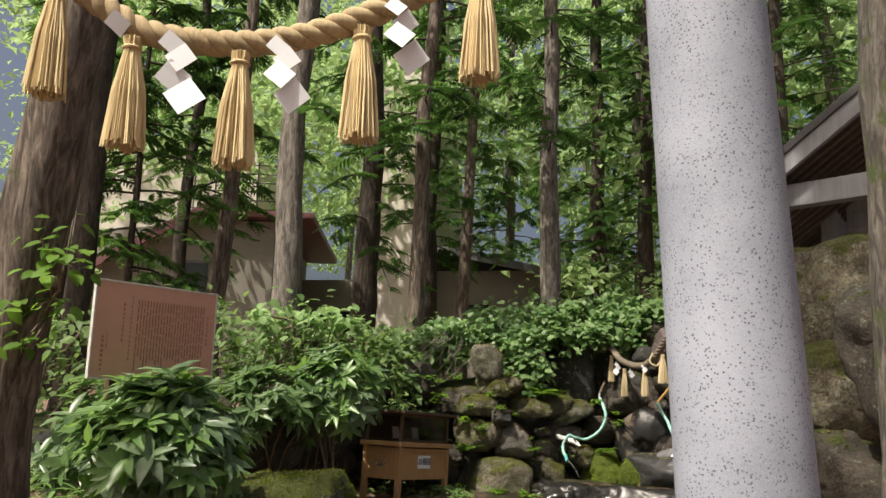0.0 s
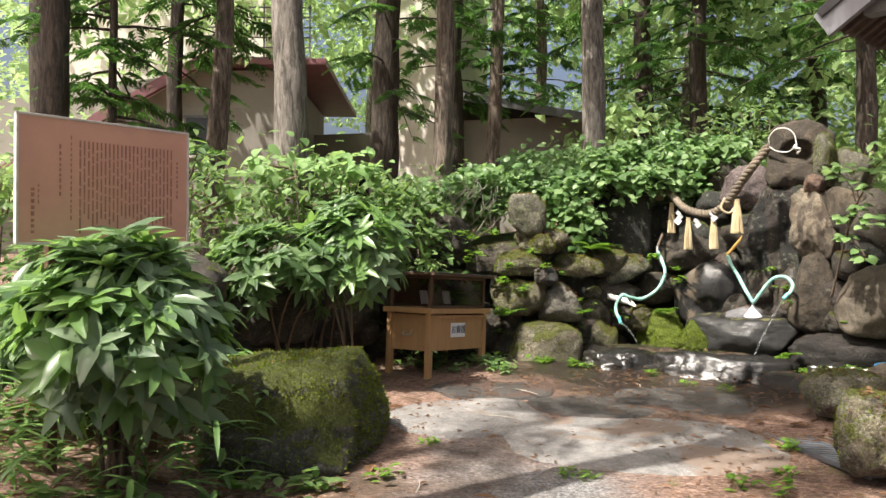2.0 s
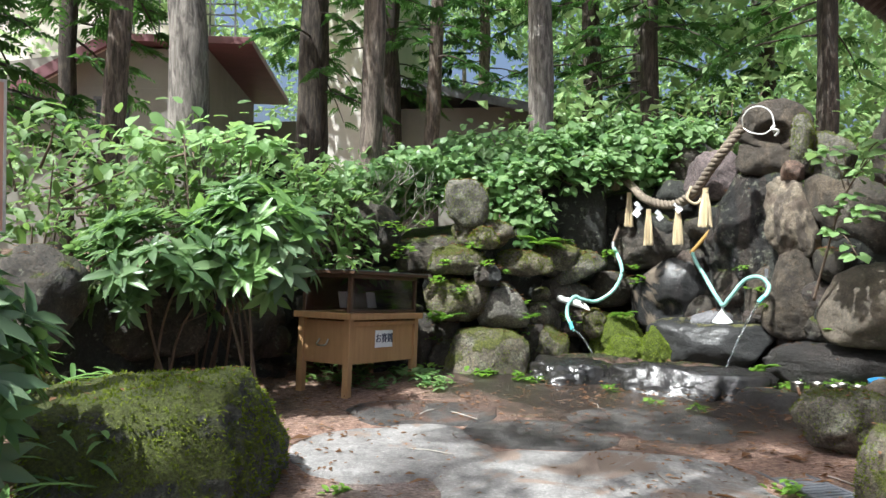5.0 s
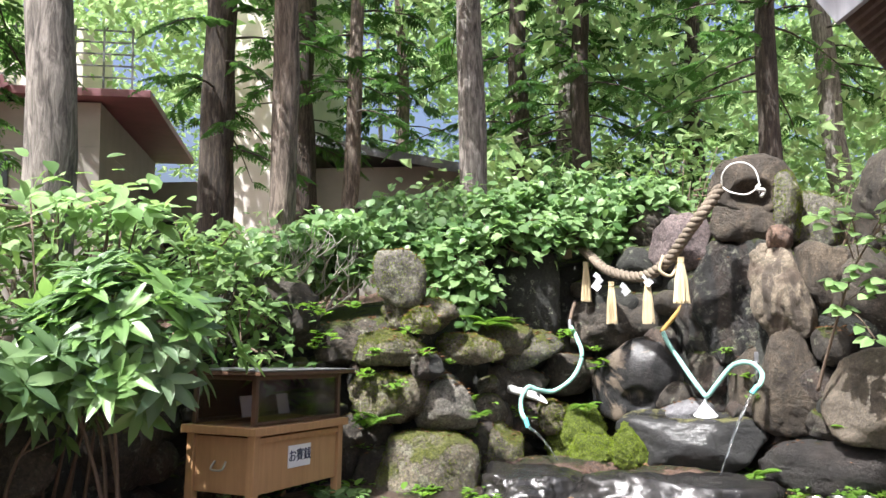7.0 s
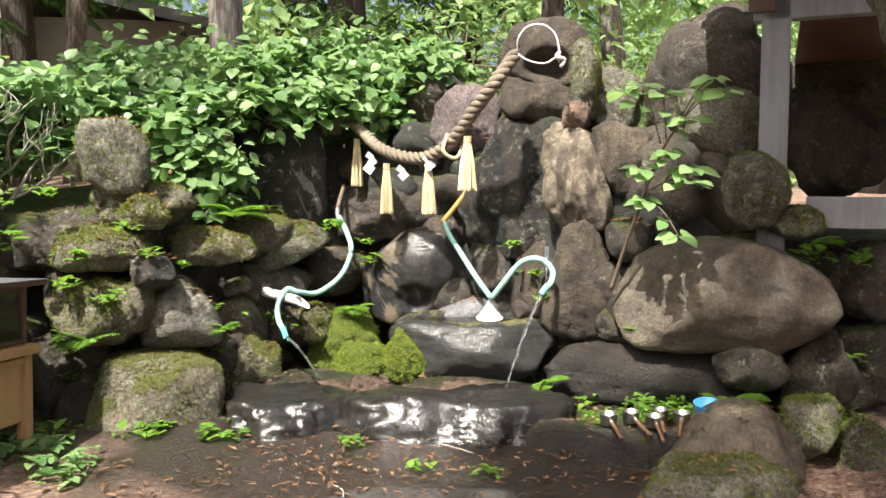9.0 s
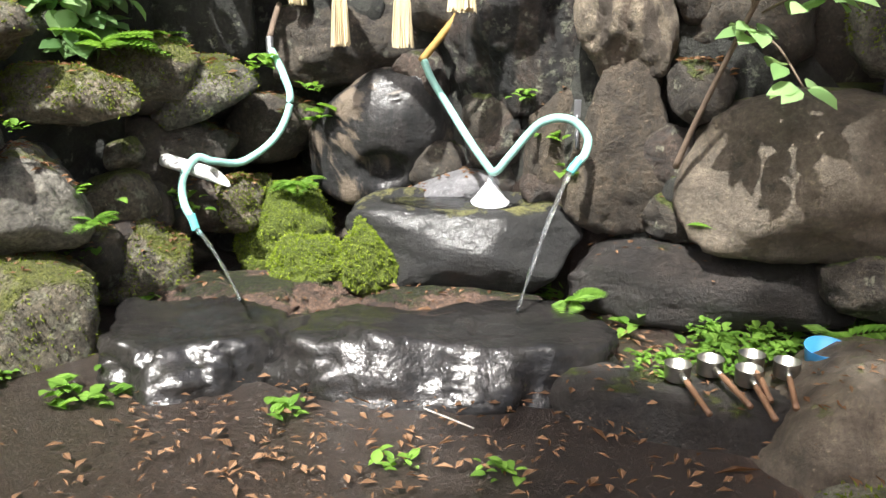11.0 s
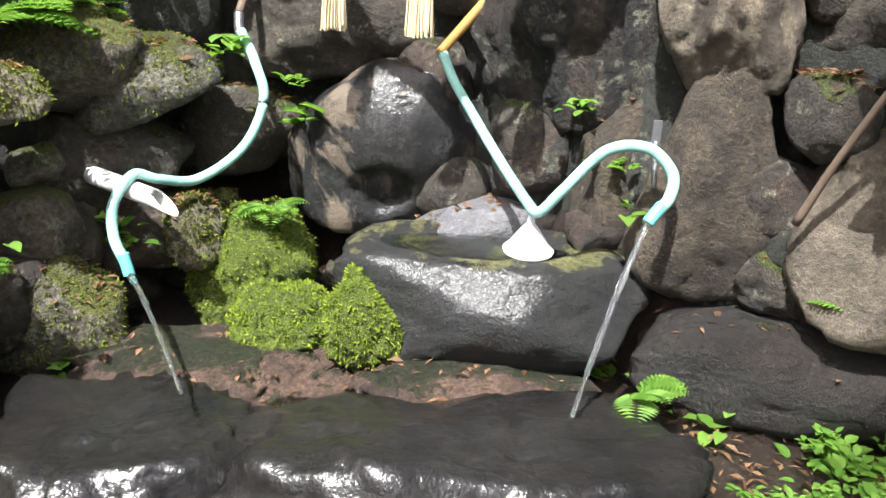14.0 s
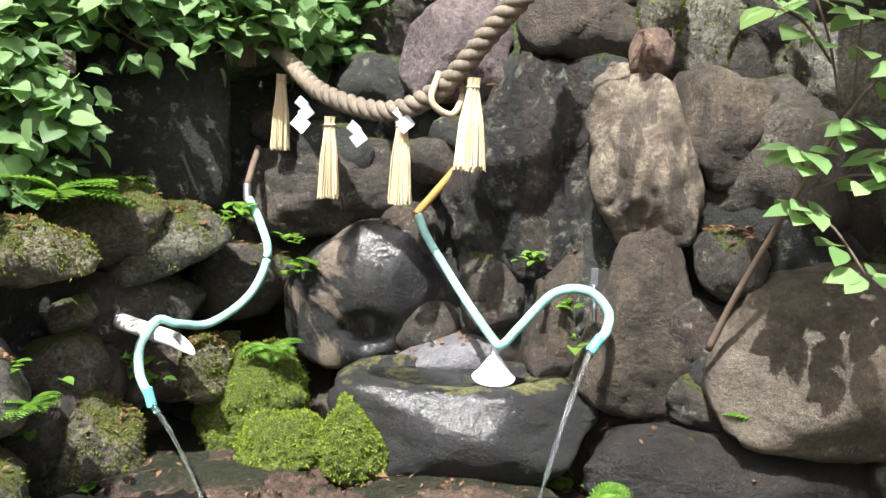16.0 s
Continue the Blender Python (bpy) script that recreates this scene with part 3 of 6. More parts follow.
# ---- boulders of the wall ----
rock("boulder", ROCK_FACE, (2.40, 9.82, 0.93), (0.425, 0.248, 0.328), (0, -25), 11, "dark wet boulder with tan stains behind the water basin", cuts=-2, sub=5, rough=0.4, boxy=4, planes=((-0.99, 0, -0.15, 1.03), (-0.45, 0, -0.89, 1.08), (-0.06, 0, -1, 1.01), (0.53, 0, -0.85, 0.92), (0.98, 0, 0.18, 0.93), (0.9, 0, 0.43, 0.9), (0.56, 0, 0.83, 0.97), (-0.28, 0, 0.96, 0.92), (-0.69, 0, 0.72, 0.81), (-0.9, 0, 0.43, 0.87)), dents=((-0.07, -0.15, 0.13, 0.05),))
rock("boulder", ROCK_DARK, (2.31, 10.03, 1.36), (0.440, 0.224, 0.224), (0, -22), 12, "dark lichened boulder above the spring", cuts=-1, sub=5, rough=0.9, boxy=4, planes=((-0.99, 0, -0.14, 1.02), (-0.19, 0, -0.98, 1.08), (0.36, 0, -0.93, 0.79), (0.97, 0, -0.26, 0.91), (0.87, 0, 0.49, 1.04), (0.19, 0, 0.98, 0.98), (-0.5, 0, 0.87, 0.94), (-0.95, 0, 0.3, 0.95)))
rock("boulder", ROCK_DARK, (1.87, 10.11, 0.94), (0.223, 0.167, 0.164), (0, -16), 13, "small dark wet boulder with a pale spot", cuts=-2, sub=4, rough=0.6, boxy=4, planes=((-0.99, 0, -0.14, 1), (-0.51, 0, -0.86, 1.06), (0.19, 0, -0.98, 0.93), (0.72, 0, -0.7, 0.9), (1, 0, 0.08, 1), (0.51, 0, 0.86, 0.97), (-0.01, 0, 1, 1.02), (-0.91, 0, 0.42, 0.96)))
rock("boulder", ROCK_SLAB, (1.51, 10.25, 1.66), (0.316, 0.235, 0.510), (0, -10), 14, "tall dark rock slab under hanging vines", cuts=-1, sub=4, rough=0.9, boxy=4, planes=((-0.42, 0, -0.91, 1.02), (0, 0, -1, 1.02), (0.9, 0, -0.43, 1.18), (0.99, 0, 0.11, 0.95), (0.77, 0, 0.64, 1), (-0.16, 0, 0.99, 0.94), (-0.77, 0, 0.64, 0.92), (-0.99, 0, 0.16, 0.91)))
rock("boulder", ROCK_GREY, (0.46, 9.45, 1.68), (0.177, 0.173, 0.208), (0, 0), 15, "grey boulder with pale lichen patches", cuts=1, sub=4, rough=0.9, boxy=4, planes=((-0.94, 0, -0.35, 0.89), (-0.6, 0, -0.8, 0.86), (-0.16, 0, -0.99, 0.93), (0.73, 0, -0.69, 1.07), (0.99, 0, 0.11, 0.96), (0.49, 0, 0.87, 0.92), (-0.2, 0, 0.98, 0.99), (-0.95, 0, 0.31, 1.03)))
rock("boulder", ROCK_MOSSY, (0.60, 9.30, 1.39), (0.123, 0.103, 0.088), (0, -2), 16, "small mossy stone on the wall", cuts=-1, sub=4, rough=0.9, boxy=4, planes=((-0.94, 0, -0.33, 1), (-0.09, 0, -1, 0.95), (0.92, 0, -0.4, 1.07), (0.9, 0, 0.43, 0.78), (-0.05, 0, 1, 1), (-0.89, 0, 0.46, 0.86)))
rock("boulder", ROCK_GREY, (1.52, 9.91, 1.14), (0.232, 0.175, 0.156), (0, -10), 17, "flat grey stone with green lichen", cuts=-1, sub=4, rough=0.9, boxy=4, planes=((-0.78, 0, -0.63, 1.22), (0.46, 0, -0.89, 0.57), (0.65, 0, -0.76, 0.49), (0.8, 0, 0.59, 0.97), (-0.02, 0, 1, 1.01), (-0.6, 0, 0.8, 1.03), (-1, 0, 0.08, 0.96)))
rock("boulder", ROCK_MOSSY, (0.40, 9.35, 1.21), (0.241, 0.136, 0.122), (0, 1), 18, "mossy rounded stone in the wall", cuts=-1, sub=4, rough=0.9, boxy=4, planes=((-0.74, 0, -0.67, 1.14), (-0.02, 0, -1, 1.01), (0.67, 0, -0.74, 1.1), (0.97, 0, 0.24, 0.86), (0.58, 0, 0.82, 0.81), (-0.41, 0, 0.91, 0.95), (-0.98, 0, 0.19, 0.9)))
rock("boulder", ROCK_BROWN, (0.62, 9.21, 1.09), (0.120, 0.095, 0.090), (0, -2), 19, "small brown stone in the wall", cuts=-1, sub=4, rough=0.9, boxy=4, planes=((-0.94, 0, -0.35, 0.88), (-0.23, 0, -0.97, 0.9), (0.79, 0, -0.61, 0.95), (0.91, 0, 0.41, 0.84), (0.06, 0, 1, 0.98), (-0.87, 0, 0.49, 1)))
rock("boulder", ROCK_MOSSY, (0.97, 9.55, 1.18), (0.234, 0.115, 0.108), (0, -6), 20, "small wall stone with leaf litter", cuts=-1, sub=4, rough=0.9, boxy=4, planes=((-0.99, 0, -0.16, 0.96), (-0.39, 0, -0.92, 0.94), (0.43, 0, -0.9, 0.92), (0.99, 0, 0.13, 0.95), (0.64, 0, 0.77, 0.85), (0.06, 0, 1, 0.97), (-0.91, 0, 0.42, 1.07)))
rock("boulder", ROCK_POINT, (0.77, 9.36, 0.84), (0.217, 0.166, 0.187), (0, -5), 21, "pointed grey wall stone with moss", cuts=-1, sub=4, rough=0.9, boxy=4, planes=((-0.23, 0, -0.97, 1.02), (0.07, 0, -1, 1.01), (0.98, 0, -0.22, 1.11), (0.91, 0, 0.41, 0.72), (0.7, 0, 0.71, 0.74), (-0.69, 0, 0.73, 0.74), (-0.95, 0, 0.3, 0.73)))
rock("boulder", ROCK_MOSSY, (0.39, 9.32, 0.88), (0.202, 0.150, 0.168), (0, 1), 22, "mossy wall stone with dry grass", cuts=-1, sub=4, rough=0.9, boxy=4, planes=((-0.97, 0, -0.25, 1.07), (-0.47, 0, -0.88, 1.11), (0.27, 0, -0.96, 0.87), (0.69, 0, -0.72, 0.8), (0.94, 0, 0.34, 0.92), (0.43, 0, 0.9, 0.88), (-0.44, 0, 0.9, 0.96), (-0.96, 0, 0.27, 0.9)))
rock("boulder", ROCK_MOSSY, (0.62, 9.24, 0.38), (0.335, 0.236, 0.276), (0, -2), 23, "large rounded boulder with mossy top", cuts=-3, sub=4, rough=0.7, boxy=4, planes=((-0.89, 0, -0.47, 1.01), (-0.43, 0, -0.9, 0.95), (0.1, 0, -1, 1.01), (0.94, 0, -0.33, 0.99), (1, 0, 0.09, 1.01), (0.6, 0, 0.8, 1.05), (0.12, 0, 0.99, 0.99), (-0.43, 0, 0.91, 1.01), (-0.92, 0, 0.4, 0.94), (-0.98, 0, 0.21, 0.95)))
rock("boulder", ROCK_MOSSY, (1.15, 9.70, 0.45), (0.168, 0.174, 0.201), (0, -9), 24, "mossy brown wall stone", cuts=-1, sub=4, rough=0.9, boxy=4, planes=((-0.95, 0, -0.3, 0.98), (-0.25, 0, -0.97, 0.95), (0.38, 0, -0.93, 1), (0.99, 0, 0.12, 0.94), (0.62, 0, 0.79, 0.95), (-0.28, 0, 0.96, 0.91), (-0.89, 0, 0.46, 0.9)))
rock("boulder", ROCK_DARK, (0.32, 9.37, 0.36), (0.186, 0.149, 0.186), (0, 4), 25, "dark wall stone at the ground", cuts=6, sub=4, rough=1.3)
rock("boulder", ROCK_DARK, (0.27, 9.43, 0.63), (0.146, 0.127, 0.173), (0, 4), 26, "dark weathered stone in the wall", cuts=6, sub=4, rough=1.3)
rock("boulder", ROCK_DARK, (1.34, 9.97, 0.88), (0.321, 0.182, 0.166), (0, -6), 27, "layered dark stone in the wall", cuts=-1, sub=4, rough=0.9, boxy=4, planes=((-0.9, 0, -0.44, 1.06), (0.01, 0, -1, 1.01), (0.77, 0, -0.64, 0.79), (0.89, 0, -0.45, 0.8), (0.67, 0, 0.74, 0.88), (0.22, 0, 0.98, 0.91), (-0.6, 0, 0.8, 1.07), (-0.99, 0, 0.13, 0.97)))
rock("boulder", ROCK_BROWN, (1.43, 9.87, 0.65), (0.151, 0.131, 0.126), (0, -9), 28, "dark wall stone beside the spout pipe", cuts=-1, sub=4, rough=0.9, boxy=4, planes=((-0.95, 0, -0.32, 0.92), (0.07, 0, -1, 0.97), (0.97, 0, -0.23, 0.99), (0.94, 0, 0.35, 0.96), (0.05, 0, 1, 0.99), (-0.84, 0, 0.54, 0.94)))
rock("boulder", ROCK_DARK, (0.93, 9.59, 0.55), (0.164, 0.119, 0.134), (0, -5), 29, "dark wall stone in a joint", cuts=6, sub=4, rough=1.3)
rock("boulder", ROCK_MOSSY, (1.66, 10.02, 0.60), (0.174, 0.126, 0.140), (0, -14), 30, "small wet stone with patchy moss", cuts=5, sub=4, rough=1.3)
fuzz(rock("boulder", MOSS_THICK, (1.81, 9.81, 0.50), (0.236, 0.182, 0.224), (0, -16), 31, "stone covered in bright green moss", cuts=0, sub=5, rough=1.4, boxy=2.1, planes=((-0.77, 0, -0.64, 1.03), (0.34, 0, -0.94, 0.79), (0.89, 0, -0.45, 0.81), (0.95, 0, 0.32, 1.04), (-0.09, 0, 1, 0.95), (-0.85, 0, 0.52, 0.67))), 3000, 0.013, 20, MOSS_SHOOT)
fuzz(rock("boulder", MOSS_THICK, (1.82, 9.38, 0.43), (0.175, 0.137, 0.154), (0, -18), 32, "thick mound of bright green moss", cuts=0, sub=5, rough=1.4, boxy=2.1, planes=((-0.98, 0, -0.21, 0.96), (-0.78, 0, -0.62, 0.93), (-0.05, 0, -1, 0.98), (0.99, 0, -0.16, 0.99), (0.81, 0, 0.59, 0.91), (-0.04, 0, 1, 1), (-0.91, 0, 0.41, 1.02))), 3000, 0.013, 21, MOSS_SHOOT)
fuzz(rock("boulder", MOSS_THICK, (2.04, 9.19, 0.51), (0.138, 0.103, 0.190), (0, -24), 33, "bright green moss cushion beside the basin", cuts=0, sub=5, rough=1.4, boxy=2.1, planes=((-0.97, 0, -0.26, 0.93), (0, 0, -1, 1.02), (0.92, 0, -0.4, 1.15), (0.74, 0, 0.67, 0.4), (0.59, 0, 0.81, 0.48), (-0.88, 0, 0.47, 1.01))), 3000, 0.013, 22, MOSS_SHOOT)
rock("boulder", ROCK_MOSSY, (1.20, 9.65, 0.46), (0.171, 0.149, 0.168), (0, -6), 34, "mossy brown stone under the spout", cuts=-1, sub=4, rough=0.9, boxy=4, planes=((-0.94, 0, -0.35, 0.98), (-0.14, 0, -0.99, 0.96), (0.44, 0, -0.9, 1.08), (0.99, 0, 0.13, 0.92), (0.56, 0, 0.83, 0.89), (-0.12, 0, 0.99, 1), (-0.97, 0, 0.23, 0.98)))
rock("boulder", ROCK_MOSSY, (1.62, 9.79, 0.65), (0.101, 0.089, 0.121), (0, -9), 35, "small mossy stone above the moss", cuts=4, sub=4, rough=1.3)
rock("boulder", DEBRIS, (2.26, 8.93, 0.34), (0.36, 0.17, 0.08), (0, -29), 36, "low mossy mound of debris under the basin", cuts=0, sub=4, rough=1.6, boxy=2.3)
rock("boulder", DEBRIS, (1.58, 9.36, 0.33), (0.42, 0.30, 0.10), (0, -15), 37, "low mossy mound strewn with red litter", cuts=0, sub=4, rough=1.6, boxy=2.3)
rock("boulder", ROCK_PEBBLE, (2.50, 9.42, 0.70), (0.24, 0.15, 0.09), (-18, -28), 84, "smooth pale grey stone behind the basin", cuts=1, sub=4, rough=0.4, boxy=2.4)
rock("boulder", ROCK_PALE, (2.98, 8.87, 1.56), (0.203, 0.216, 0.339), (0, -43), 38, "tall pale tan upright rock with water stains", cuts=-2, sub=5, rough=0.9, boxy=4, planes=((-0.95, 0, -0.31, 0.87), (-0.72, 0, -0.7, 0.85), (0.05, 0, -1, 1.01), (0.55, 0, -0.83, 1.11), (1, 0, 0.08, 0.97), (0.81, 0, 0.59, 0.7), (0.31, 0, 0.95, 0.83), (-0.27, 0, 0.96, 1.1), (-0.99, 0, 0.16, 1.06)))
rock("boulder", ROCK_TAN, (2.97, 8.83, 0.99), (0.208, 0.205, 0.355), (0, -44), 39, "rounded tan rock foot of the upright stone", cuts=-2, sub=5, rough=0.6, boxy=4, planes=((-0.66, 0, -0.75, 1.11), (-0.15, 0, -0.99, 0.98), (0.24, 0, -0.97, 1.03), (0.99, 0, -0.14, 1.04), (0.93, 0, 0.37, 0.87), (-0.24, 0, 0.97, 0.86), (-0.89, 0, 0.45, 0.66)))
rock("boulder", ROCK_TAN, (2.85, 9.13, 0.90), (0.129, 0.172, 0.280), (0, -38), 40, "leaning tan rock beside the hose", cuts=-2, sub=4, rough=0.6, boxy=4, planes=((-0.99, 0, -0.12, 1.02), (-0.27, 0, -0.96, 0.95), (0.53, 0, -0.85, 0.94), (0.97, 0, -0.23, 0.97), (0.99, 0, 0.15, 1.02), (0.32, 0, 0.95, 1.08), (-0.39, 0, 0.92, 0.8), (-0.92, 0, 0.38, 0.92)))
rock("boulder", ROCK_CRACK, (2.85, 9.37, 1.48), (0.374, 0.278, 0.440), (0, -35), 41, "reddish dark cracked rock face", cuts=1, sub=5, rough=1.5, boxy=4, planes=((-0.54, 0, -0.84, 1.09), (-0.07, 0, -1, 1.02), (0.18, 0, -0.98, 1), (0.45, 0, -0.89, 1.03), (0.97, 0, 0.24, 0.84), (0.35, 0, 0.94, 1.05), (-0.42, 0, 0.91, 0.82), (-0.74, 0, 0.67, 0.75), (-0.9, 0, 0.43, 0.75), (-0.96, 0, 0.27, 0.83)))
rock("boulder", ROCK_DARK, (2.80, 9.48, 0.90), (0.161, 0.170, 0.172), (0, -34), 42, "dark recessed rock behind the hose", cuts=-1, sub=4, rough=0.9, boxy=4, planes=((-0.91, 0, -0.41, 0.71), (-0.54, 0, -0.84, 0.79), (0.67, 0, -0.74, 0.86), (1, 0, 0.06, 1), (0.21, 0, 0.98, 0.97), (-0.48, 0, 0.88, 0.96)))
rock("boulder", ROCK_PURPLE, (2.62, 9.66, 1.95), (0.231, 0.217, 0.222), (0, -30), 43, "purple-brown rounded boulder under the rope", cuts=-3, sub=5, rough=0.6, boxy=4, planes=((-0.85, 0, -0.53, 1.04), (-0.08, 0, -1, 1), (0.53, 0, -0.85, 0.98), (1, 0, -0.06, 1), (0.85, 0, 0.52, 1.08), (-0.04, 0, 1, 0.99), (-0.68, 0, 0.74, 0.85), (-0.95, 0, 0.3, 0.88)))
rock("boulder", ROCK_TAN, (2.97, 9.20, 2.31), (0.294, 0.221, 0.227), (0, -30), 44, "dark top boulder with a rope loop round it", cuts=-1, sub=4, rough=0.9, boxy=4, planes=((-0.97, 0, -0.25, 0.98), (-0.46, 0, -0.89, 0.79), (-0.24, 0, -0.97, 0.8), (0.97, 0, -0.25, 1.03), (0.97, 0, 0.25, 0.94), (0.66, 0, 0.75, 0.93), (-0.25, 0, 0.97, 0.93), (-0.9, 0, 0.43, 0.93)), dents=((0.0, -0.07, 0.14, 0.13),))
rock("boulder", ROCK_TAN, (2.90, 9.20, 2.06), (0.232, 0.190, 0.155), (0, -29), 45, "brown boulder below the top boulder", cuts=-1, sub=4, rough=0.9, boxy=4, planes=((-0.9, 0, -0.44, 1.01), (-0.25, 0, -0.97, 1), (0.21, 0, -0.98, 0.99), (1, 0, 0.05, 0.98), (0.5, 0, 0.86, 0.93), (0.01, 0, 1, 1.01), (-0.99, 0, 0.16, 0.97)))
rock("boulder", ROCK_GREY, (3.09, 8.95, 2.15), (0.086, 0.139, 0.229), (0, -32), 46, "grey boulder covered in pale lichen", cuts=-1, sub=4, rough=0.9, boxy=4, planes=((-1, 0, -0.01, 1.01), (-0.05, 0, -1, 0.99), (0.95, 0, -0.32, 0.88), (0.69, 0, 0.72, 0.91), (-0.06, 0, 1, 1)))
rock("boulder", ROCK_RED, (2.95, 8.84, 1.92), (0.078, 0.091, 0.088), (0, -43), 47, "small round reddish stone ball", cuts=-3, sub=4, rough=0.5, boxy=3.2, planes=((-0.97, 0, -0.22, 0.96), (-0.36, 0, -0.93, 0.97), (0.41, 0, -0.91, 0.92), (0.99, 0, -0.15, 0.95), (0.65, 0, 0.76, 0.97), (-0.08, 0, 1, 0.99), (-0.93, 0, 0.37, 1)))
rock("boulder", ROCK_DARK, (2.64, 10.12, 2.12), (0.294, 0.199, 0.203), (0, -23), 48, "dark boulder half hidden among the vines", cuts=6, sub=4, rough=1.3)
rock("boulder", ROCK_TAN, (3.20, 8.70, 1.68), (0.189, 0.171, 0.213), (0, -37), 49, "tan boulder behind the young shrub", cuts=-1, sub=4, rough=0.9, boxy=4, planes=((-0.98, 0, -0.2, 0.86), (-0.8, 0, -0.6, 0.76), (0.34, 0, -0.94, 0.9), (0.97, 0, 0.22, 0.86), (0.34, 0, 0.94, 0.79), (-0.5, 0, 0.87, 1.15)))
rock("boulder", ROCK_DARK, (3.38, 8.70, 1.55), (0.303, 0.271, 0.310), (0, -50), 50, "large dark tan boulder behind the shrub", cuts=-1, sub=4, rough=0.9, boxy=4, planes=((-0.99, 0, -0.14, 0.89), (-0.92, 0, -0.39, 0.75), (-0.69, 0, -0.72, 0.74), (-0.21, 0, -0.98, 0.87), (0.77, 0, -0.64, 1.13), (0.98, 0, 0.19, 0.9), (0.7, 0, 0.71, 0.89), (0.1, 0, 0.99, 0.98), (-0.14, 0, 0.99, 1.06)))
rock("boulder", ROCK_GREY, (3.70, 8.19, 1.49), (0.172, 0.196, 0.205), (0, -46), 51, "grey speckled round boulder at the post", cuts=-3, sub=4, rough=0.6, boxy=3.2, planes=((-0.99, 0, -0.15, 0.98), (-0.62, 0, -0.79, 1), (0.1, 0, -1, 0.98), (0.83, 0, -0.55, 0.92), (0.96, 0, 0.29, 0.94), (0.52, 0, 0.86, 0.92), (-0.16, 0, 0.99, 1), (-0.92, 0, 0.39, 1.01)))
rock("boulder", ROCK_GREY, (3.85, 8.06, 1.32), (0.140, 0.091, 0.088), (0, -45), 52, "small grey stone under the sill beam", cuts=4, sub=4, rough=1.3)
rock("boulder", ROCK_GREY, (3.90, 8.69, 1.86), (0.311, 0.190, 0.233), (10, -41), 53, "dark grey rock behind the boulders", cuts=6, sub=4, rough=1.3)
rock("boulder", ROCK_DARK, (4.25, 9.28, 2.26), (0.435, 0.254, 0.413), (-18, -40), 54, "large flat dark grey rock face", cuts=7, sub=4, rough=1.3)
rock("boulder", ROCK_DARK, (5.09, 8.93, 1.86), (0.393, 0.236, 0.393), (0, -48), 55, "large dark rock under the building", cuts=7, sub=4, rough=1.3)
rock("boulder", ROCK_DARK, (5.54, 9.25, 2.28), (0.449, 0.220, 0.283), (0, -48), 56, "dark grey rock under the building", cuts=7, sub=4, rough=1.3)
rock("boulder", ROCK_DARK, (3.11, 8.55, 1.21), (0.125, 0.115, 0.121), (0, -49), 57, "small dark boulder beside the upright stone", cuts=-3, sub=4, rough=0.5, boxy=4, planes=((-0.97, 0, -0.23, 0.87), (-0.63, 0, -0.78, 0.83), (0.45, 0, -0.89, 0.89), (0.97, 0, -0.25, 0.93), (0.76, 0, 0.65, 0.94), (0.01, 0, 1, 1.02), (-0.68, 0, 0.73, 1.1)))
rock("boulder", ROCK_BIG, (3.47, 8.18, 0.92), (0.560, 0.316, 0.306), (0, -44), 58, "large smooth brown boulder", cuts=-2, sub=5, rough=0.5, boxy=4, planes=((-0.99, 0, -0.14, 1.03), (-0.8, 0, -0.6, 1.1), (-0.14, 0, -0.99, 0.95), (0.78, 0, -0.63, 0.97), (0.86, 0, -0.52, 0.94), (0.99, 0, 0.12, 1), (0.82, 0, 0.57, 0.92), (0.58, 0, 0.82, 0.91), (0.04, 0, 1, 1.01), (-0.45, 0, 0.89, 1.04), (-0.97, 0, 0.23, 0.96)))
rock("boulder", ROCK_DAMP, (3.16, 8.47, 0.47), (0.532, 0.240, 0.169), (0, -38), 59, "long dark wet boulder in shade", cuts=-2, sub=4, rough=0.6, boxy=4, planes=((-0.98, 0, -0.2, 0.99), (-0.67, 0, -0.74, 1.1), (0.18, 0, -0.98, 0.91), (0.78, 0, -0.63, 0.98), (0.99, 0, 0.17, 0.96), (-0.07, 0, 1, 0.97), (-0.34, 0, 0.94, 0.95), (-0.94, 0, 0.35, 0.97)))
rock("boulder", ROCK_DARK, (3.47, 7.97, 0.57), (0.190, 0.143, 0.124), (0, -46), 60, "brown boulder under the large one", cuts=-1, sub=4, rough=0.9, boxy=4, planes=((-0.97, 0, -0.26, 0.89), (-0.26, 0, -0.97, 0.92), (0.73, 0, -0.69, 0.9), (0.95, 0, 0.31, 0.9), (0.52, 0, 0.85, 0.85), (-0.55, 0, 0.83, 0.88)))
rock("boulder", ROCK_DARK, (3.87, 7.89, 0.51), (0.217, 0.185, 0.245), (0, -54), 61, "dark boulder in the shade", cuts=6, sub=4, rough=1.3)
rock("boulder", ROCK_DARK, (3.14, 8.56, 0.70), (0.191, 0.129, 0.132), (0, -40), 62, "dark weathered stone filling a gap", cuts=6, sub=4, rough=1.3)
rock("boulder", ROCK_GREY, (3.39, 7.50, 0.38), (0.138, 0.132, 0.157), (0, -50), 63, "grey brown boulder at the spring's edge", cuts=-1, sub=4, rough=0.9, boxy=4, planes=((-0.83, 0, -0.56, 0.94), (0.52, 0, -0.85, 0.65), (0.93, 0, -0.36, 0.7), (0.37, 0, 0.93, 1.05), (-0.28, 0, 0.96, 0.9), (-0.98, 0, 0.19, 0.97)))
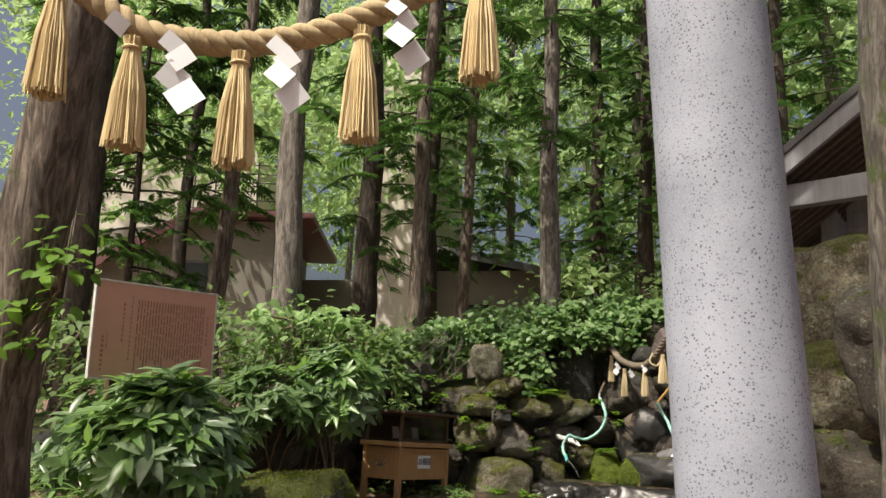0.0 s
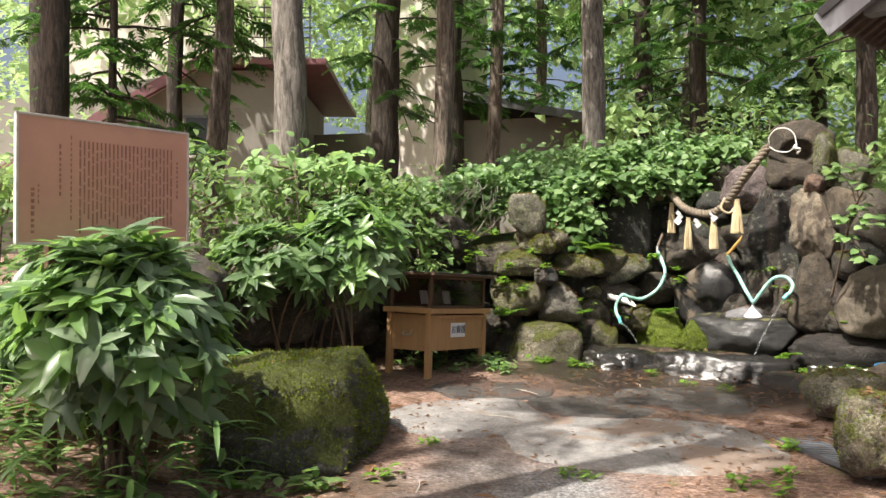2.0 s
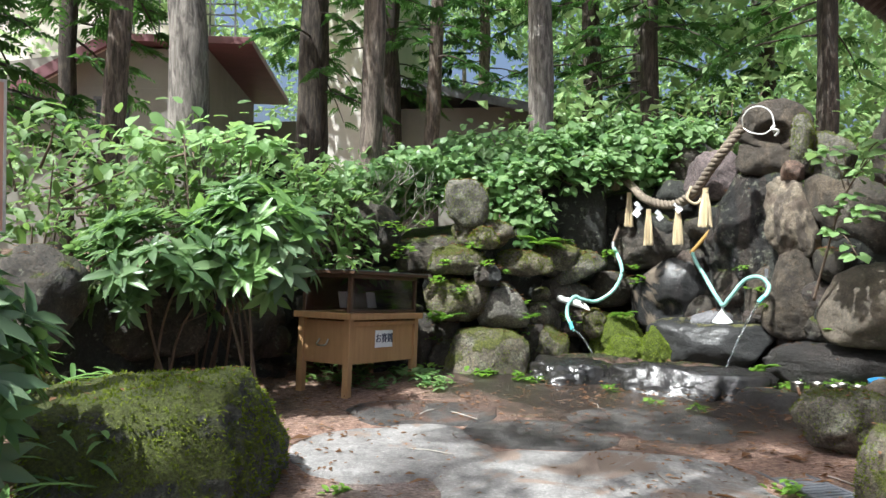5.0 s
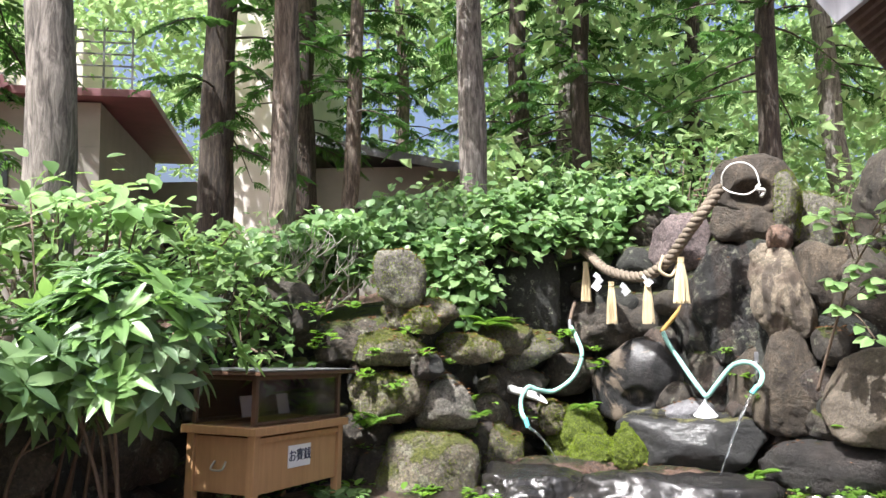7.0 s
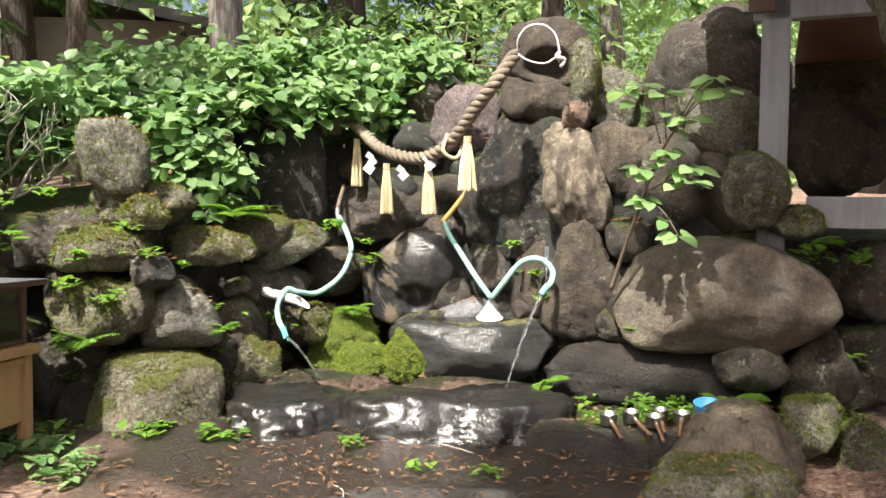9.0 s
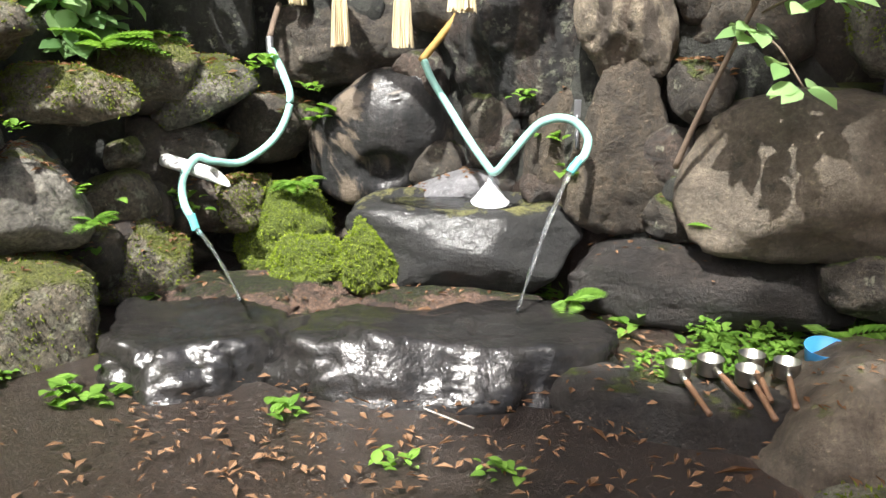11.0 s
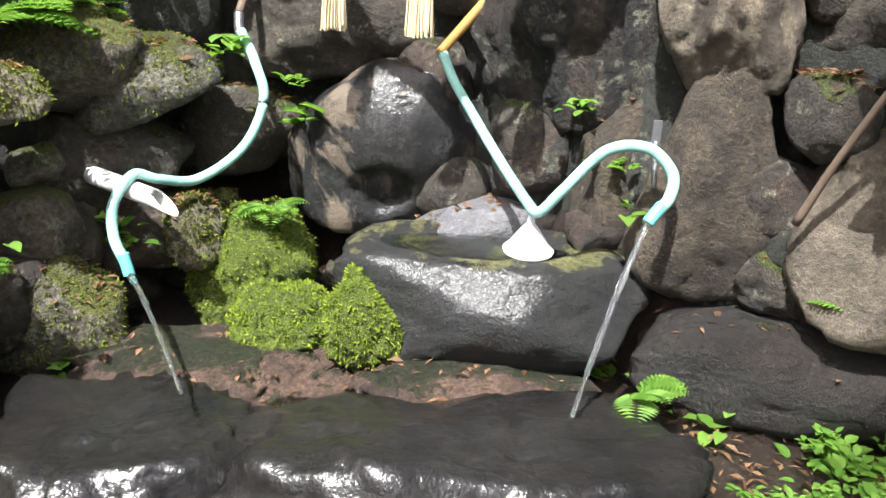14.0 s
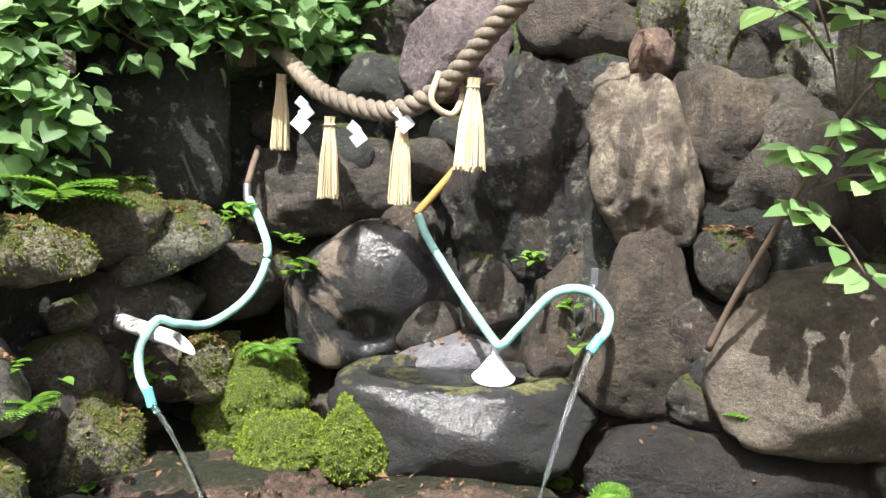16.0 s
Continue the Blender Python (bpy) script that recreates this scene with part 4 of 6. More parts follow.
rock("boulder", ROCK_BROWN, (4.33, 7.96, 0.98), (0.185, 0.162, 0.219), (0, -51), 64, "rounded brown boulder beside the spring", cuts=4, sub=4, rough=1.3)
rock("boulder", ROCK_DARK, (4.33, 8.09, 0.49), (0.277, 0.215, 0.260), (0, -50), 65, "dark boulder in deep shade", cuts=6, sub=4, rough=1.3)
rock("boulder", ROCK_GREY, (3.65, 7.44, 0.23), (0.142, 0.142, 0.185), (0, -53), 66, "grey boulder with leaf litter", cuts=-1, sub=4, rough=0.9, boxy=4, planes=((-0.86, 0, -0.51, 1.05), (0.2, 0, -0.98, 0.88), (0.98, 0, -0.18, 0.92), (0.48, 0, 0.88, 0.93), (-0.45, 0, 0.89, 0.89), (-0.99, 0, 0.16, 0.95)))
rock("boulder", ROCK_DARK, (-2.11, 7.30, 0.96), (0.274, 0.233, 0.310), (0, 24), 67, "dark bank stone in shade", cuts=6, sub=4, rough=1.3)
rock("boulder", ROCK_DARK, (-1.73, 7.97, 0.80), (0.413, 0.273, 0.269), (0, 18), 68, "dark bank stone in deep shade", cuts=6, sub=4, rough=1.3)
rock("boulder", ROCK_MOSSY, (-1.98, 6.57, 0.61), (0.270, 0.165, 0.143), (0, 26), 69, "mossy bank stone under the shrub", cuts=6, sub=4, rough=1.3)
rock("boulder", ROCK_DARK, (-1.31, 8.73, 0.72), (0.376, 0.272, 0.305), (0, 12), 70, "shadowed bank stone behind the mossy block", cuts=6, sub=4, rough=1.3)
rock("boulder", ROCK_MOSSY, (0.39, 9.38, 0.90), (0.266, 0.180, 0.184), (0, -4), 71, "mossy rounded stone in the wall", cuts=6, sub=4, rough=1.3)
rock("boulder", ROCK_DARK, (0.20, 9.57, 1.23), (0.316, 0.194, 0.169), (0, -2), 72, "dark weathered stone in the wall", cuts=6, sub=4, rough=1.3)
rock("boulder", ROCK_DARK, (-0.42, 9.50, 1.43), (0.308, 0.230, 0.267), (0, 4), 73, "dark stone behind the offering case", cuts=6, sub=4, rough=1.3)
rock("boulder", ROCK_DARK, (0.12, 9.51, 0.51), (0.166, 0.182, 0.290), (0, -1), 74, "dark wall stone beside the offering case", cuts=6, sub=4, rough=1.3)
rock("boulder", ROCK_DARK, (-0.41, 9.46, 0.46), (0.302, 0.225, 0.261), (0, 4), 75, "dark wall stone behind the offering case", cuts=6, sub=4, rough=1.3)
rock("boulder", ROCK_MOSSY, (0.60, 9.52, 1.42), (0.256, 0.153, 0.128), (0, -6), 76, "mossy cap stone on the wall", cuts=6, sub=4, rough=1.3)
rock("boulder", ROCK_MOSSY, (1.21, 9.95, 1.24), (0.300, 0.184, 0.161), (0, -11), 77, "mossy cap stone with litter", cuts=6, sub=4, rough=1.3)
rock("boulder", ROCK_MOSSY, (2.01, 5.78, 0.39), (0.184, 0.158, 0.212), (0, -28), 78, "mossy boulder beside the drain cover", cuts=4, sub=4, rough=1.3)
rock("boulder", ROCK_GREY, (2.40, 7.02, 0.38), (0.263, 0.169, 0.159), (0, -26), 79, "grey mossy edging boulder", cuts=6, sub=4, rough=1.3)
rock("boulder", ROCK_MOSSY, (3.02, 6.36, 2.08), (0.517, 0.386, 0.449), (0, -26), 80, "mossy boulder of the bank below the old tree", cuts=6, sub=4, rough=1.3)
rock("boulder", ROCK_MOSSY, (2.89, 6.01, 1.38), (0.498, 0.357, 0.394), (0, -26), 81, "dark mossy boulder of the bank", cuts=6, sub=4, rough=1.3)
rock("boulder", ROCK_DARK, (2.68, 5.80, 0.83), (0.396, 0.277, 0.297), (0, -25), 82, "dark boulder at the foot of the bank", cuts=6, sub=4, rough=1.3)
rock("boulder", ROCK_DARK, (3.00, 5.29, 1.64), (0.472, 0.392, 0.509), (0, -30), 83, "large dark bank boulder beside the hall", cuts=6, sub=4, rough=1.3)


rock("boulder", ROCK_GREY, (3.34, 9.08, 2.02), (0.22, 0.16, 0.24), (0, -34), 87, "grey lichened boulder behind the small red stone", cuts=4, sub=4)
rock("boulder", ROCK_DARK, (3.86, 8.86, 1.36), (0.5, 0.3, 0.42), (0, -42), 86, "dark rock in the shade behind the boulders", cuts=5, sub=4, rough=1.2)


# ---- spring: front stones and basin ----
rock("boulder", ROCK_WET, (1.26, 8.95, 0.27), (0.322, 0.340, 0.211), (0, -12), 301, "black wet glistening stone that the spout falls on", cuts=-3, sub=5, rough=1.1, boxy=4, planes=((-0.95, 0, -0.32, 1.04), (-0.28, 0, -0.96, 1.02), (-0.07, 0, -1, 0.98), (0.85, 0, -0.52, 1.04), (0.99, 0, -0.11, 0.96), (0.6, 0, 0.8, 0.99), (0.19, 0, 0.98, 0.93), (-0.61, 0, 0.79, 1.05), (-0.98, 0, 0.2, 0.95), (0.05, 0.05, 1, 0.72), (0.1, -1, 0.15, 0.86), (0, -0.78, 0.62, 0.86)))
rock("boulder", ROCK_WET, (2.00, 8.55, 0.22), (0.626, 0.340, 0.281), (0, -24), 302, "long black wet stone with moss patches and a flat top", cuts=-3, sub=5, rough=1.1, boxy=4, planes=((-0.4, 0, -0.92, 0.76), (0.44, 0, -0.9, 1.11), (1, 0, -0.09, 1.02), (0.99, 0, 0.12, 1.01), (0.78, 0, 0.62, 1.12), (0.18, 0, 0.98, 1.02), (-0.06, 0, 1, 1.01), (-0.84, 0, 0.54, 1.04), (-0.99, 0, 0.15, 0.96), (0.05, 0.08, 1, 0.76), (-0.1, -1, 0.15, 0.86), (0, -0.78, 0.62, 0.86)))
rock("boulder", ROCK_BASIN, (2.42, 9.12, 0.54), (0.486, 0.270, 0.212), (0, -31), 303, "dark wet stone basin, its green wet rim coloured as sunlit", cuts=-3, sub=5, rough=0.4, boxy=4, planes=((-0.99, 0, -0.16, 0.92), (-0.9, 0, -0.44, 0.91), (0.05, 0, -1, 0.99), (0.51, 0, -0.86, 0.93), (0.89, 0, -0.46, 0.81), (0.96, 0, -0.3, 0.83), (0.82, 0, 0.57, 1.12), (0.06, 0, 1, 0.98), (-1, 0, 0.07, 1.06), (0, -0.12, 1, 0.86)), pit=(0.36, 0.16, 0.06, -0.06, 0.06))
rock("boulder", ROCK_BIG, (2.95, 7.65, 0.17), (0.381, 0.360, 0.325), (0, -45), 305, "brown stone with a sloping top beside the ladles", cuts=-2, sub=5, rough=0.8, boxy=4, planes=((-1, 0, -0.07, 1.04), (0.18, 0, -0.98, 0.83), (1, 0, -0.06, 1.02), (0.95, 0, 0.31, 0.96), (0.81, 0, 0.59, 1), (0.01, 0, 1, 1.02), (-0.73, 0, 0.69, 0.66), (-0.83, 0, 0.55, 0.66)))
rock("boulder", ROCK_DAMP, (2.62, 8.0, 0.18), (0.42, 0.26, 0.2), (0, -33), 85, "dark damp step stone with the ladles on it", cuts=2, sub=4, rough=0.8, boxy=4, planes=((0, 0, 1, 0.86), (-0.4, -1, 0.2, 0.85)))
fuzz(rock("boulder", ROCK_BLOCK, (-1.06, 6.36, 0.36), (0.53, 0.60, 0.41), (0, 6), 304, "large mossy flat-topped rock block", cuts=3, sub=5, rough=0.8, planes=((-0.1, -0.15, 1, 0.82), (1, -0.25, 0.25, 0.8), (0.1, -1, 0.5, 0.85)), boxy=5), 5200, 0.02, 5, MOSS_DARK)


# ---- paving ----
def flag(at, half, turn, seed, mat, label, thick=0.07, proud=0.009):
    rng = random.Random(seed)
    n = 44
    bm = bmesh.new()
    ring = []
    for k in range(n):
        w = 2 * math.pi * k / n
        c, s = math.cos(w), math.sin(w)
        p = 2.6
        r = 1 / (abs(c) ** p + abs(s) ** p) ** (1 / p)
        r *= 1 + 0.16 * noise.noise(Vector((c * 1.1 + seed, s * 1.1, seed * 0.7))) + 0.05 * noise.noise(Vector((c * 4 + seed, s * 4, 1)))
        ring.append((c * r * half[0], s * r * half[1]))
    rot = Matrix.Rotation(radians(turn), 2)
    loops = []
    for f, dz in ((1.0, -thick), (1.0, -0.012), (0.97, 0.0), (0.8, 0.004), (0.55, 0.006), (0.28, 0.006)):
        row = []
        for x, y in ring:
            q = rot @ Vector((x * f, y * f))
            wx, wy = at[0] + q.x, at[1] + q.y
            bumpy = 0.010 * noise.fractal(Vector((wx * 3, wy * 3, seed)), 0.9, 2, 4)
            row.append(bm.verts.new((wx, wy, ground_z(wx, wy) + proud + dz + (bumpy if f < 1 else 0))))
        loops.append(row)
    for a, b in zip(loops, loops[1:]):
        for k in range(n):
            j = (k + 1) % n
            bm.faces.new((a[k], a[j], b[j], b[k]))
    mid = bm.verts.new((at[0], at[1], ground_z(*at) + proud + 0.006))
    for k in range(n):
        bm.faces.new((loops[-1][k], loops[-1][(k + 1) % n], mid))
    return tagged(part("paving_stone", bm, mat, smooth=True), label, "paving stone", "paving stones")


flag((0.95, 6.42), (0.80, 0.60), -6, 1, FLAG, "large pale flat natural paving stone")
flag((-0.05, 7.05), (0.52, 0.50), 20, 2, FLAG, "grey flat natural paving stone")
flag((0.12, 7.85), (0.48, 0.32), 5, 3, FLAG_WET, "dark damp flat paving stone near the case")
flag((0.78, 7.35), (0.44, 0.30), -15, 4, FLAG_WET, "damp flat paving stone beside the spring")
flag((0.69, 5.22), (0.34, 0.27), -12, 5, FLAG, "small pale sunken paving stone with a dent")
flag((-0.02, 4.70), (0.50, 0.28), 8, 6, FLAG, "smooth grey paving stone level with the grit")
flag((-1.08, 4.62), (0.27, 0.17), 10, 7, FLAG, "small grey paving stone half under litter")
flag((1.50, 7.55), (0.50, 0.34), -20, 8, FLAG_WET, "wet reddish flat paving stone before the spring")
flag((1.52, 4.72), (0.36, 0.52), 28, 9, FLAG, "straight-edged grey stone slab", proud=0.03)


def drain(at, turn):
    ob = root("drain_cover", pose(at[0], at[1], ground_z(*at) + 0.02, 0, 0, turn), "dark grey slotted drain cover set in the earth", "drain")
    for sx in (-0.105, 0.105):
        block("side_bar", (0.02, 0.98, 0.03), (sx, 0, 0), DRAIN_MAT, ob, 0.003)
    for k in range(24):
        block("bar", (0.19, 0.026, 0.022), (0, -0.46 + k * 0.04, 0), DRAIN_MAT, ob, 0.003)


drain((1.97, 6.25), 12)


# ---- torii pillars and its rope ----
def pillar(x, y, lean, label):
    line = [Vector((x, y, -0.6)) + Vector((lean, 0, 1)) * (k * 0.16) for k in range(29)]
    v, f = tube_data(line, lambda t: 0.211 - 0.041 * t, 48, True)
    tagged(shell("stone_pillar", v, f, GRANITE), label, "pillar", "torii pillars")


pillar(0.985, 2.62, -0.048, "speckled grey granite gate pillar, round and tapering")
pillar(-1.83, 2.62, 0.048, "speckled grey granite gate pillar with the rope's end")


def rope_mesh(name, line, radius, mat, parent, pitch=0.16, strands=3):
    total, acc = 0.0, [0.0]
    for a, b in zip(line, line[1:]):
        total += (b - a).length
        acc.append(total)
    verts, faces = [], []
    for s in range(strands):
        path = []
        for i, c in enumerate(line):
            d = (line[min(i + 1, len(line) - 1)] - line[max(i - 1, 0)]).normalized()
            a = d.cross(Vector((0, 0, 1))).normalized()
            b = d.cross(a)
            w = 2 * math.pi * (acc[i] / pitch + s / strands)
            path.append(c + (a * math.cos(w) + b * math.sin(w)) * radius * 0.52)
        v, f = tube_data(path, radius * 0.56, 9, True, 0.12)
        o = len(verts)
        verts += v
        faces += [tuple(k + o for k in q) for q in f]
    return shell(name, verts, faces, mat, parent)


def tassel(parent, at, length, top_r, low_r, seed, mat, swing=0.0):
    """A hanging bundle of straw: a bound neck, then many separate stalks."""
    rng = random.Random(seed)
    verts, faces = [], []
    for k in range(170):
        w, q = rng.uniform(0, 2 * math.pi), math.sqrt(rng.random())
        d = Vector((math.cos(w), math.sin(w), 0))
        ln = length * rng.uniform(0.95, 1.02)
        wid = low_r * 0.055
        side = Vector((-d.y, d.x, 0)) * wid
        o = len(verts)
        for t in (0.0, 0.12, 0.5, 1.0):
            r = q * (top_r * (1 - 0.25 * min(1, t * 6)) if t < 0.13 else top_r + (low_r - top_r) * (t ** 0.75))
            c = Vector(at) + d * r + Vector((swing * t * t, 0, -ln * t)) + Vector((rng.uniform(-1, 1), rng.uniform(-1, 1), 0)) * 0.003
            verts += [c - side, c + side, c + d * wid * 1.2]
        for j in range(3):
            a = o + j * 3
            faces += [(a, a + 1, a + 4, a + 3), (a + 1, a + 2, a + 5, a + 4), (a + 2, a, a + 3, a + 5)]
    t = shell("tassel", verts, faces, mat, parent, False)
    ring = [Vector(at) + Vector((math.cos(a) * top_r, math.sin(a) * top_r, -length * 0.1)) for a in np.linspace(0, 2 * math.pi, 13)]
    v, f = tube_data(ring, top_r * 0.22, 6)
    shell("binding", v, f, mat, t)
    return t


def streamer(parent, at, size, seed, face=(0, -1, 0), zigs=4, lean=0.0):
    """A folded zigzag paper streamer."""
    rng = random.Random(seed)
    f = Vector(face).normalized()
    s = f.cross(Vector((0, 0, 1))).normalized()
    bm = bmesh.new()
    c = Vector(at)
    for k in range(zigs):
        sgn = 1 if k % 2 else -1
        w, h = size * (0.75 + 0.12 * k), size * (0.62 + 0.13 * k)
        tilt = f * rng.uniform(-0.25, 0.25)
        a = c + s * (sgn * -w * 0.35) + f * 0.006 * k
        d1 = (s * sgn * 0.75 + Vector((0, 0, -0.62)) + tilt).normalized()
        d2 = (s * sgn * -0.62 + Vector((0, 0, -0.78)) + tilt).normalized()
        q = [a, a + d1 * w, a + d1 * w + d2 * h, a + d2 * h]
        vs = [bm.verts.new(p) for p in q] + [bm.verts.new(p + f * 0.0015) for p in q]
        for fc in ((0, 1, 2, 3), (7, 6, 5, 4), (0, 4, 5, 1), (1, 5, 6, 2), (2, 6, 7, 3), (3, 7, 4, 0)):
            bm.faces.new([vs[i] for i in fc])
        c = c + s * lean * size + Vector((0, 0, -h * 0.82)) - s * sgn * 0.12 * w
    return part("paper_streamer", bm, PAPER, parent)


def gate_rope():
    ob = root("sacred_rope", pose(0, 0, 0), "thick twisted straw rope with tassels and white paper zigzags", "rope")
    line = smooth_line([(-1.52, 2.60, 2.78), (-1.16, 2.54, 2.53), (-1.03, 2.53, 2.44), (-0.93, 2.54, 2.38), (-0.77, 2.54, 2.35), (-0.60, 2.54, 2.345), (-0.42, 2.54, 2.375),
                        (-0.29, 2.54, 2.42), (-0.15, 2.53, 2.48), (0.11, 2.53, 2.62), (0.5, 2.56, 2.86), (0.8, 2.60, 3.06)], 12)
    rope_mesh("rope", line, 0.04, ROPE_MAT, ob, 0.17)
    for i, (x, z, ln) in enumerate(((-1.20, 2.52, 0.36), (-0.95, 2.35, 0.35), (-0.615, 2.31, 0.36), (-0.245, 2.40, 0.36), (0.115, 2.60, 0.36))):
        tassel(ob, (x, 2.53, z), ln, 0.026, 0.062, 40 + i, STRAW)
    for i, (x, z, s) in enumerate(((-0.80, 2.36, 0.085), (-0.48, 2.35, 0.075), (-0.13, 2.48, 0.075))):
        streamer(ob, (x, 2.485, z), s, 60 + i, (0.1, -1, 0), lean=-0.12)
    streamer(ob, (-0.97, 2.48, 2.42), 0.085, 66, (0.1, -1, 0), zigs=1)


gate_rope()


def spring_rope():
    ob = root("sacred_rope", pose(0, 0, 0), "weathered twisted straw rope with small tassels above the spring", "rope")
    line = smooth_line([(1.95, 10.45, 2.20), (1.96, 10.25, 2.04), (1.99, 9.95, 1.89), (2.04, 9.63, 1.745), (2.18, 9.36, 1.685), (2.28, 9.14, 1.77), (2.37, 8.96, 1.97), (2.43, 8.86, 2.09), (2.56, 8.86, 2.26)], 14)
    rope_mesh("rope", line, 0.038, ROPE_OLD, ob, 0.14)
    for i, (x, y, z, ln, r) in enumerate(((1.98, 9.98, 1.83, 0.31, 0.04), (2.05, 9.60, 1.66, 0.31, 0.042), (2.21, 9.30, 1.665, 0.31, 0.042), (2.345, 9.04, 1.805, 0.31, 0.055))):
        tassel(ob, (x, y, z), ln, 0.02, r, 80 + i, STRAW_PALE)
    tassel(ob, (1.95, 10.38, 2.16), 0.28, 0.02, 0.035, 88, STRAW_OLD)
    for i, (x, y, z) in enumerate(((2.0, 9.80, 1.74), (2.09, 9.48, 1.65), (2.2, 9.32, 1.71))):
        streamer(ob, (x, y - 0.05, z), 0.062, 90 + i, (-0.4, -1, 0), zigs=3 if i == 0 else 2)
    tube("knot", [(2.26, 9.13, 1.82), (2.22, 9.10, 1.72), (2.29, 9.08, 1.68), (2.34, 9.10, 1.76), (2.30, 9.12, 1.84)], 0.012, STRAW_OLD, ob, 7)
    tube("cord", [(2.56, 8.84, 2.27), (2.549, 8.81, 2.337), (2.59, 8.773, 2.396), (2.664, 8.736, 2.403), (2.723, 8.707, 2.351), (2.738, 8.685, 2.248), (2.738, 8.692, 2.196)], 0.005, CORD, ob, 6, label="thin white cord loop")
    tube("cord", [(2.56, 8.84, 2.255), (2.604, 8.781, 2.211), (2.678, 8.736, 2.196), (2.73, 8.692, 2.233)], 0.005, CORD, ob, 6, label="thin white cord loop")
    tube("cord_knot", [(2.738, 8.685, 2.251), (2.708, 8.665, 2.221), (2.758, 8.665, 2.211), (2.738, 8.675, 2.171)], 0.012, CORD, ob, 6, 4)


spring_rope()


# ---- hoses, spouts and water ----
def hose_left():
    ob = root("water_hose", pose(0, 0, 0), "turquoise garden hose looped over a white spout pipe", "hose", "spring hoses")
    tube("inlet", [(1.916, 10.081, 1.521), (1.870, 10.007, 1.448), (1.824, 9.924, 1.374)], 0.014, TWIG, ob, 10, label="old brown inlet pipe")
    tube("coupling", [(1.824, 9.924, 1.374), (1.819, 9.906, 1.337), (1.819, 9.887, 1.300)], 0.017, IRON, ob, 10)
    tube("tubing", [(1.819, 9.878, 1.319), (1.841, 9.781, 1.223), (1.858, 9.748, 1.103), (1.785, 9.741, 0.952), (1.632, 9.73, 0.854), (1.50, 9.69, 0.87), (1.424, 9.67, 0.893), (1.356, 9.61, 0.823), (1.345, 9.56, 0.73), (1.369, 9.51, 0.66)], 0.0165, HOSE, ob, 14, 12)
    tube("tip", [(1.363, 9.52, 0.69), (1.371, 9.508, 0.65), (1.376, 9.50, 0.625)], 0.0175, HOSE_TIP, ob, 14)


hose_left()


def hose_right():
    ob = root("water_hose", pose(0, 0, 0), "turquoise garden hose bent upwards on a nail", "hose", "spring hoses")
    tube("inlet", [(2.56, 9.46, 1.50), (2.48, 9.50, 1.39), (2.40, 9.54, 1.28)], 0.017, BRASS_OLD, ob, 12, label="ochre brown inlet pipe")
    tube("tubing", [(2.41, 9.53, 1.285), (2.43, 9.48, 1.2), (2.473, 9.40, 1.09), (2.472, 9.22, 0.985), (2.478, 9.06, 0.895), (2.48, 8.985, 0.876), (2.517, 8.93, 0.952), (2.596, 8.85, 1.082), (2.672, 8.765, 1.104), (2.712, 8.70, 1.046), (2.69, 8.675, 0.985), (2.65, 8.675, 0.945)], 0.0165, HOSE, ob, 14, 12)
    tube("tip", [(2.668, 8.675, 0.965), (2.645, 8.675, 0.94), (2.625, 8.675, 0.918)], 0.0175, HOSE_TIP, ob, 14)


hose_right()


def spout():
    ob = root("spout_pipe", pose(0, 0, 0), "short white plastic pipe with a slanted end", "pipe")
    a, b = Vector((1.31, 9.80, 0.872)), Vector((1.50, 9.58, 0.822))
    line = [a + (b - a) * (k / 10) for k in range(11)]
    v, f = tube_data(line, 0.03, 24, False)
    inner, g = tube_data(line, 0.025, 24, False)
    cut = (b - a).normalized()
    for ring in (v, inner):
        for p in ring[-24:]:
            p += cut * (0.055 * ((b.z - p.z) / 0.03))
    o = len(v)
    g = [tuple(q + o for q in reversed(h)) for h in g]
    rim = [(240 + k, 240 + (k + 1) % 24, o + 240 + (k + 1) % 24, o + 240 + k) for k in range(24)]
    back = [(k, o + k, o + (k + 1) % 24, (k + 1) % 24) for k in range(24)]
    shell("pipe", v + inner, f + g + rim + back, PVC, ob)


spout()


def jet_line(a, b, sag, label):
    a, b = Vector(a), Vector(b)
    pts = [a + (b - a) * t + Vector((0, 0, sag * 4 * t * (1 - t))) for t in np.linspace(0, 1, 26)]
    v, f = tube_data(pts, lambda t: 0.0095 - 0.0035 * t + 0.0022 * math.sin(t * 31) * math.sin(t * 13), 10, True, 0.5)
    tagged(shell("water_jet", v, f, WATER_JET), label, "water", "water jets")


jet_line((1.376, 9.50, 0.63), (1.425, 8.93, 0.50), 0.03, "thin clear stream falling onto the black stone")
jet_line((2.625, 8.675, 0.92), (2.335, 8.54, 0.45), 0.03, "thin clear stream falling beside the basin")


def puddle(at, half, turn, z, label):
    bm = bmesh.new()
    bmesh.ops.create_circle(bm, cap_ends=True, segments=36, radius=1)
    for v in bm.verts:
        k = 1 + 0.2 * noise.noise(Vector((v.co.x * 1.5 + at[0], v.co.y * 1.5, 2)))
        v.co = Vector((v.co.x * half[0] * k, v.co.y * half[1] * k, 0))
    ob = part("water_film", bm, WATER)
    ob.matrix_world = pose(at[0], at[1], z, 0, 0, turn)
    tagged(ob, label, "water", kind="structure")


puddle((1.66, 8.98, 0), (0.34, 0.16), -25, 0.345, "shallow clear pool behind the front stones")
puddle((2.37, 9.17, 0), (0.29, 0.15), -32, 0.715, "still clear water in the stone basin")


